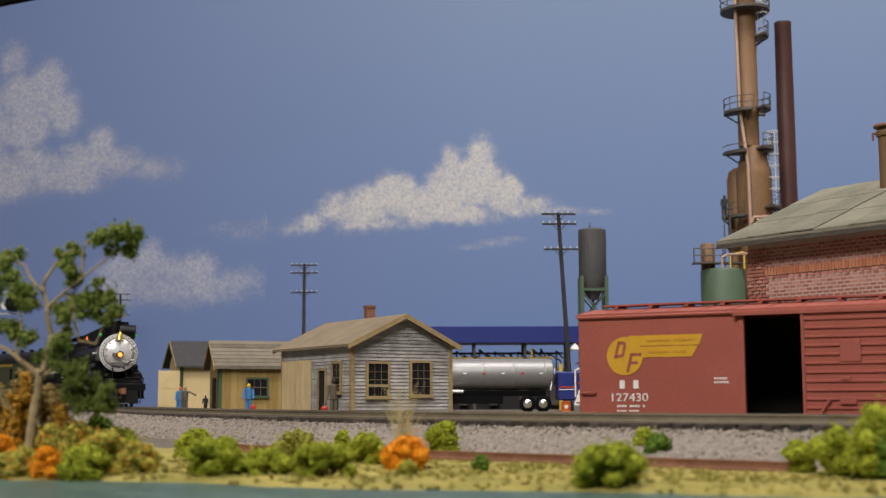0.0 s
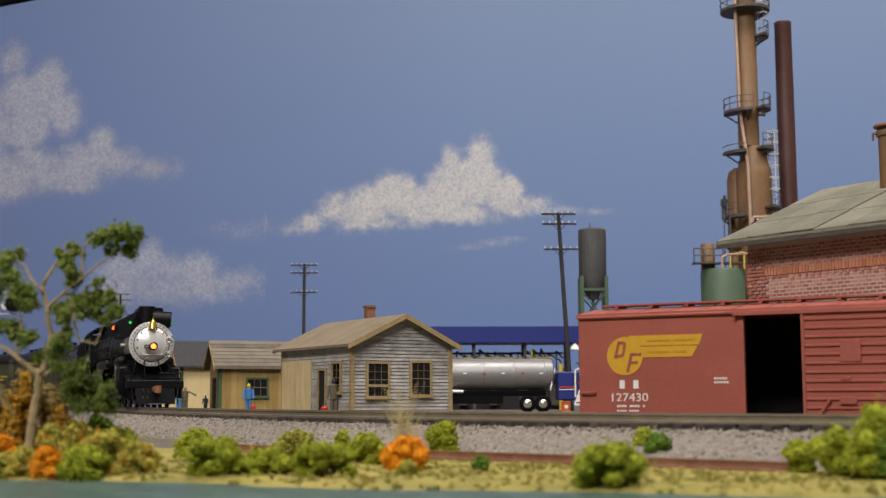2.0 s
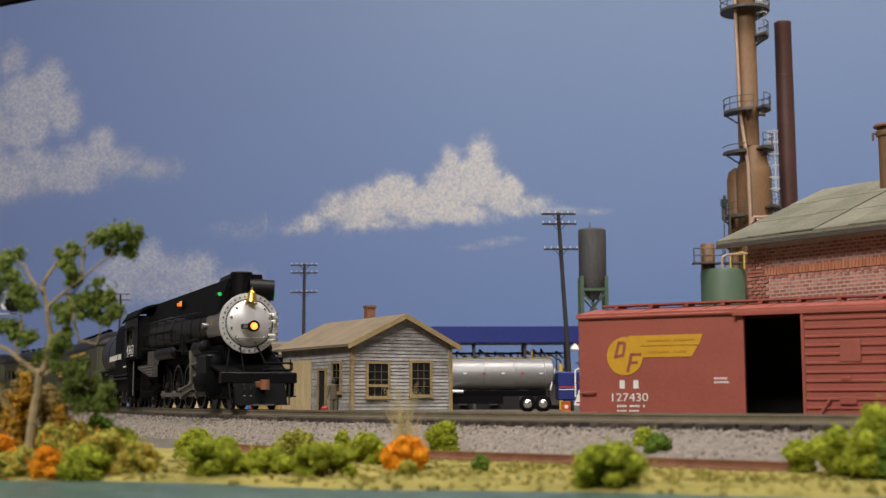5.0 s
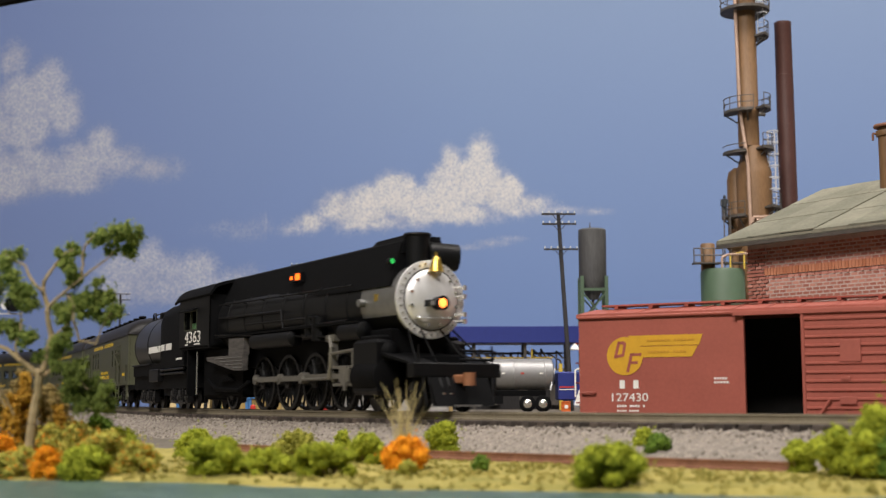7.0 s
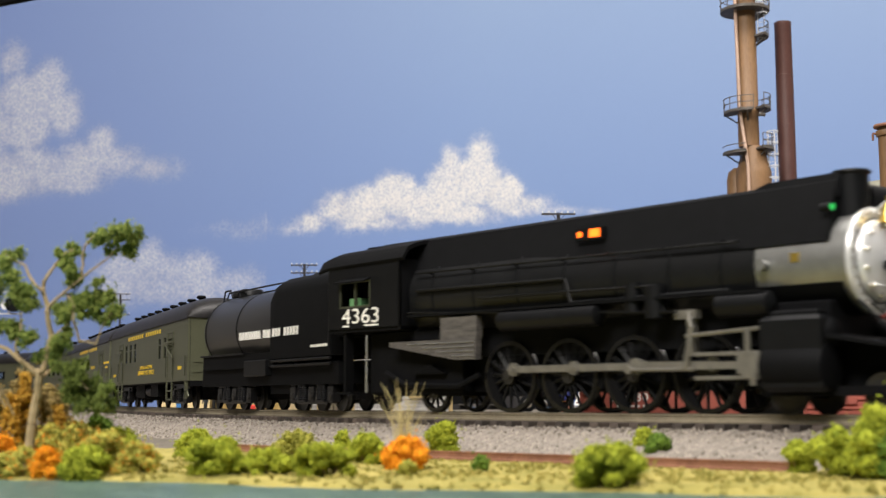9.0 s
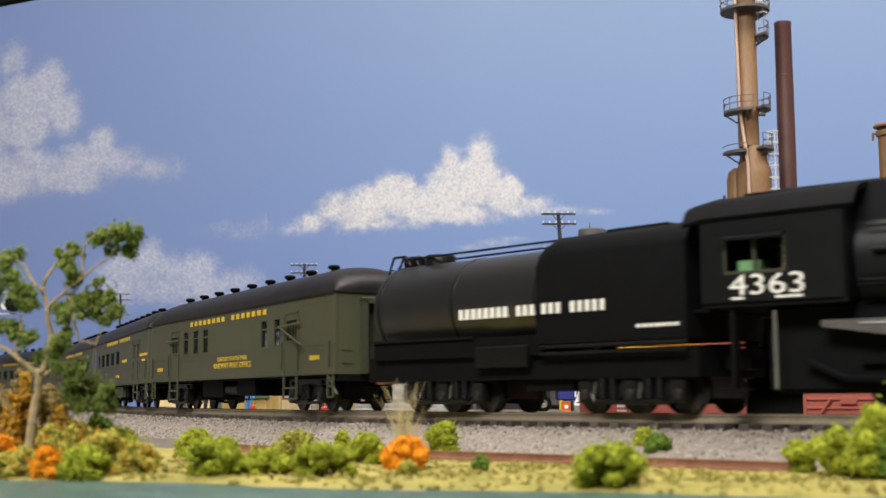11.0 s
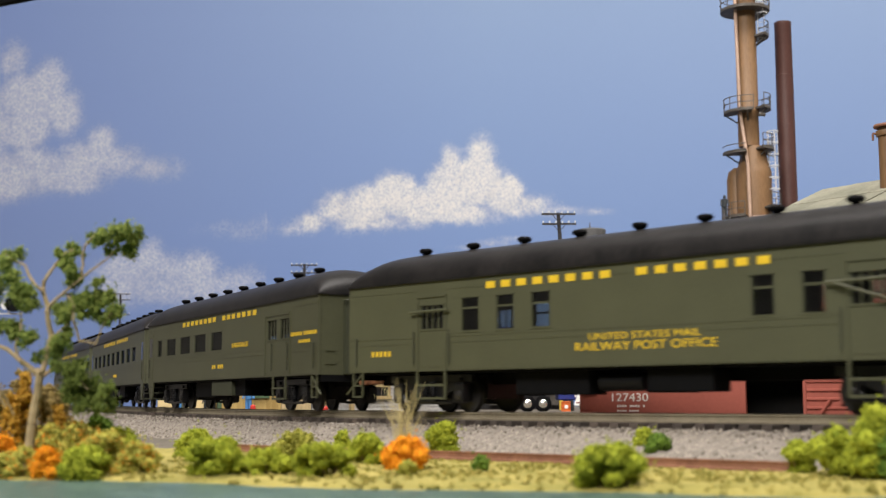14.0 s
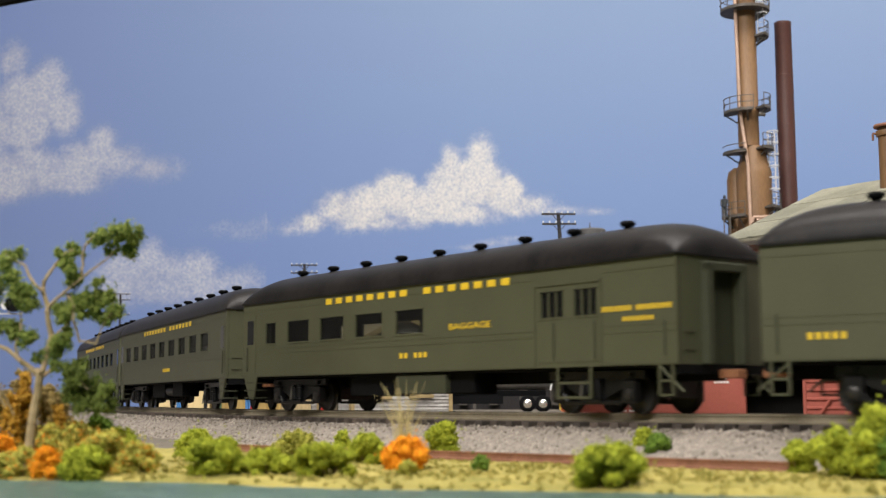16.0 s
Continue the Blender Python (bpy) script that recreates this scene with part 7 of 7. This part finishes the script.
        for z in (1.45, 1.85):
            P("end_grab", S_().rod((xe - sx * 0.025, -1.3, z), (xe - sx * 0.025, -0.95, z), 0.016, n=4), "olive", parent=e)
        P("coupler", S_().box(min(xe - 0.55 * sx, xe), max(xe - 0.55 * sx, xe), -0.14, 0.14, 0.8, 1.0, 0.02), "coupler", "rusty coupler")
        P("buffer_beam", S_().box(min(xe, xe + 0.3 * sx), max(xe, xe + 0.3 * sx), -1.4, 1.4, 0.9, lo), "black_matt")
    P("floor", S_().box(x0 + 0.1, x1 - 0.1, -1.4, 1.4, lo - 0.06, lo + 0.02), "black_matt")
    # added near-black partition, floor and ceiling that make the windows look unlit
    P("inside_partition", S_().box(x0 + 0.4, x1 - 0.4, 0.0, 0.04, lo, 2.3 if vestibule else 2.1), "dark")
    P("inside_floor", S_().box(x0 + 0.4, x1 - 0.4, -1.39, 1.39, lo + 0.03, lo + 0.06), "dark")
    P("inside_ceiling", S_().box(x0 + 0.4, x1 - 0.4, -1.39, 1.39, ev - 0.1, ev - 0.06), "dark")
    secs = []
    n = 18
    for d, k in ((0.0, 0.12), (0.06, 0.36), (0.2, 0.58), (0.45, 0.77), (0.85, 0.91), (1.3, 0.98), (1.8, 1.0)):
        secs.append((x0 + d - 0.05, k))
    secs += [(x1 - d + 0.05, k) for d, k in ((1.8, 1.0), (1.3, 0.98), (0.85, 0.91), (0.45, 0.77), (0.2, 0.58), (0.06, 0.36), (0.0, 0.12))]
    rows = []
    for x, k in secs:
        rows.append([(x, 1.54 * math.cos(math.pi * (1 - i / n)), ev + 0.92 * k * math.sin(math.pi * i / n) ** 0.85) for i in range(n + 1)] + [(x, 1.0, ev - 0.02), (x, -1.0, ev - 0.02)])
    rf = P("roof", S_().loft(rows), "roof_black", "dusty black arched roof", True)
    P("eave_strip", S_().box(x0, x1, -1.56, -1.5, ev - 0.03, ev + 0.03).box(x0, x1, 1.5, 1.56, ev - 0.03, ev + 0.03), "roof_black", parent=rf)
    cnt = 9
    for i in range(cnt):
        x = x0 + 2.2 + (x1 - x0 - 4.6) * i / (cnt - 1)
        P("ventilator", S_().lathe([(0.1, 4.3), (0.1, 4.5), (0.18, 4.54), (0.2, 4.6), (0.15, 4.65), (0.04, 4.66)], "z", (x, -0.5, -0.02), 14), "black_matt", "black roof ventilator", True, parent=rf)
    # underside
    P("centre_sill", S_().box(x0 + 0.2, x1 - 0.2, -0.35, 0.35, 0.75, lo - 0.02), "black_matt")
    m = (x0 + x1) / 2
    for a, b, y, z0 in ((m + 0.6, m + 2.4, -1.25, 0.5), (m - 3.6, m - 1.2, -1.2, 0.45), (m - 0.8, m + 0.3, 0.6, 0.5)):
        P("equipment_box", S_().box(a, b, y, y + 0.7, z0, lo - 0.02, 0.03), "black_matt")
    P("air_reservoir", S_().rod((m - 0.9, -1.0, 0.75), (m + 0.4, -1.0, 0.75), 0.22, n=16), "black", smooth=True)
    for xc in (front, rear):
        truck(v, o, xc, (xc - 1.2, xc + 1.2), 0.46)
    return v, o


def letter_bars_car(v, o, lx0, lx1, z, h, count, gaps):
    step = (lx1 - lx0) / count
    for i in range(count):
        if i not in gaps:
            x = lx0 + step * i
            part("lettering", Shape(o).box(x, x + step * 0.58, -1.512, -1.49, z - h * 0.43, z + h * 0.43), M["yellow"], v)


mail, mail_o = passenger_car(
    "mail_car", -31.12, -50.9, "olive green mail car with black roof and yellow lettering",
    [(-47.87, -46.98, 2.26, 2.9, "bars"), (-46.29, -45.65, 2.16, 3.03, "split"), (-45.02, -44.4, 2.16, 3.03, "split"), (-43.8, -43.18, 2.16, 3.03, "split"),
     (-37.42, -36.85, 2.13, 3.0, "split"), (-36.19, -35.65, 2.13, 3.0, "split"), (-35.09, -34.2, 2.25, 2.9, "bars")],
    [(-48.0, -46.85), (-35.2, -34.05)],
    [(-45.37, -36.7, 3.32, 0.21, 16, (8,)), (-33.06, -32.25, 1.64, 0.17, 5, ()), (-49.9, -49.03, 1.62, 0.17, 5, ())],
    [("UNITED STATES MAIL", -40.34, 1.84, 0.16, 3.2), ("RAILWAY POST OFFICE", -40.34, 1.6, 0.2, 4.06)], 0)
part("mail_hook", Shape(mail_o).rod((-35.6, -1.6, 2.72), (-33.7, -1.6, 2.75), 0.035, n=6).rod((-35.4, -1.62, 2.7), (-33.4, -1.66, 2.05), 0.03, n=6), M["olive"], mail, "olive mail catcher arm")
part("mail_hook", Shape(mail_o).rod((-48.2, -1.6, 2.72), (-46.7, -1.6, 2.75), 0.035, n=6), M["olive"], mail)

bag, bag_o = passenger_car(
    "baggage_coach", -52.45, -72.02, "olive green baggage coach with black roof and yellow lettering",
    [(-70.52, -69.87, 2.2, 2.87, ""), (-69.13, -67.82, 2.2, 2.87, ""), (-67.17, -65.83, 2.2, 2.87, ""), (-65.2, -63.79, 2.2, 2.87, ""), (-63.12, -61.8, 2.2, 2.87, ""),
     (-56.94, -56.11, 2.34, 2.98, "bars"), (-55.74, -54.95, 2.34, 2.98, "bars")],
    [(-57.16, -54.79)],
    [(-66.8, -57.86, 3.36, 0.21, 16, (8,)), (-54.77, -52.55, 2.43, 0.14, 18, (8,)), (-54.1, -53.1, 2.18, 0.12, 7, ()), (-62.9, -61.53, 1.58, 0.17, 6, (2,))],
    [("BAGGAGE", -59.73, 2.3, 0.17, 1.75)], 1)
part("battery_box", Shape(bag_o).box(-63.2, -60.9, -1.4, -0.8, 0.5, 1.04, 0.03), M["olive_dark"], bag, "dull olive battery box")

WIN = [(-76.4 - 1.2 - i * 1.9, -76.4 - i * 1.9, 2.2, 2.87, "") for i in range(9)]
passenger_car("coach", -73.7, -94.2, "olive green coach with black roof and yellow lettering", WIN, [],
              [(-88.4, -78.9, 3.36, 0.21, 16, (8,)), (-84.2, -82.8, 1.62, 0.17, 5, ())], [], 2)
WIN = [(-98.4 - 1.2 - i * 1.9, -98.4 - i * 1.9, 2.2, 2.87, "") for i in range(9)]
passenger_car("coach", -95.8, -116.3, "olive green coach with black roof at the train's rear", WIN, [],
              [(-111, -102, 3.36, 0.21, 16, (8,))], [], 2)


# ---- movement ----
def crank(t):
    """Turn of the drivers, in radians, and the crank pin's place relative to the axle."""
    a = TRAIN_S(t) / DR + (1.065 - TRAIN_S(9.0) / DR)
    return a, CRANK * math.sin(a), CRANK * math.cos(a)


def motions():
    for v, f, r in MOVERS:
        rows = []
        for i in range(161):
            t = i / 10
            s = TRAIN_S(t)
            xa, ya, _ = on_track(s + f)
            xb, yb, _ = on_track(s + r)
            rows.append((t, pose((xa + xb) / 2 * K, (ya + yb) / 2 * K, 0, 0, 0, math.degrees(math.atan2(ya - yb, xa - xb)))))
        walk(v, rows)
    for w, rad, x, z in ROLLERS:
        base = (1.065 - TRAIN_S(9.0) / DR) if rad == DR else 0.0
        walk(w, [(t, pose(x * K, 0, z * K, 0, math.degrees(TRAIN_S(t) / rad + base), 0)) for t in TIMES])
    xm, zch = DRIVERS[2] - ENGINE_MID, 1.07
    for sg in (-1, 1):
        side, main, cross, ecc, link = [], [], [], [], []
        for t in TIMES:
            a, px, pz = crank(t)
            if sg > 0:
                px, pz = CRANK * math.sin(a + math.pi / 2), CRANK * math.cos(a + math.pi / 2)
            X, Z = xm + px, DR + pz
            dz = zch - Z
            dx = math.sqrt(3.15 ** 2 - dz * dz)
            side.append((t, pose(X * K, 0, Z * K)))
            main.append((t, pose(X * K, 0, Z * K, 0, -math.degrees(math.atan2(dz, dx)), 0)))
            cross.append((t, pose((X + dx) * K, 0, zch * K)))
            sw = 9 * math.cos(a)
            lx, lz = -5.4 - ENGINE_MID, 1.75
            fx, fz = lx - 0.75 * math.sin(math.radians(sw)), lz - 0.75 * math.cos(math.radians(sw))
            cx, cz = xm + 0.5 * px, DR + 0.5 * pz
            ecc.append((t, pose(cx * K, 0, cz * K, 0, -math.degrees(math.atan2(fz - cz, fx - cx)), 0)))
            link.append((t, pose(lx * K, 0, lz * K, 0, sw, 0)))
        for key, rows in (("side", side), ("main", main), ("cross", cross), ("ecc", ecc), ("link", link)):
            walk(RODS[key, sg], rows)


motions()
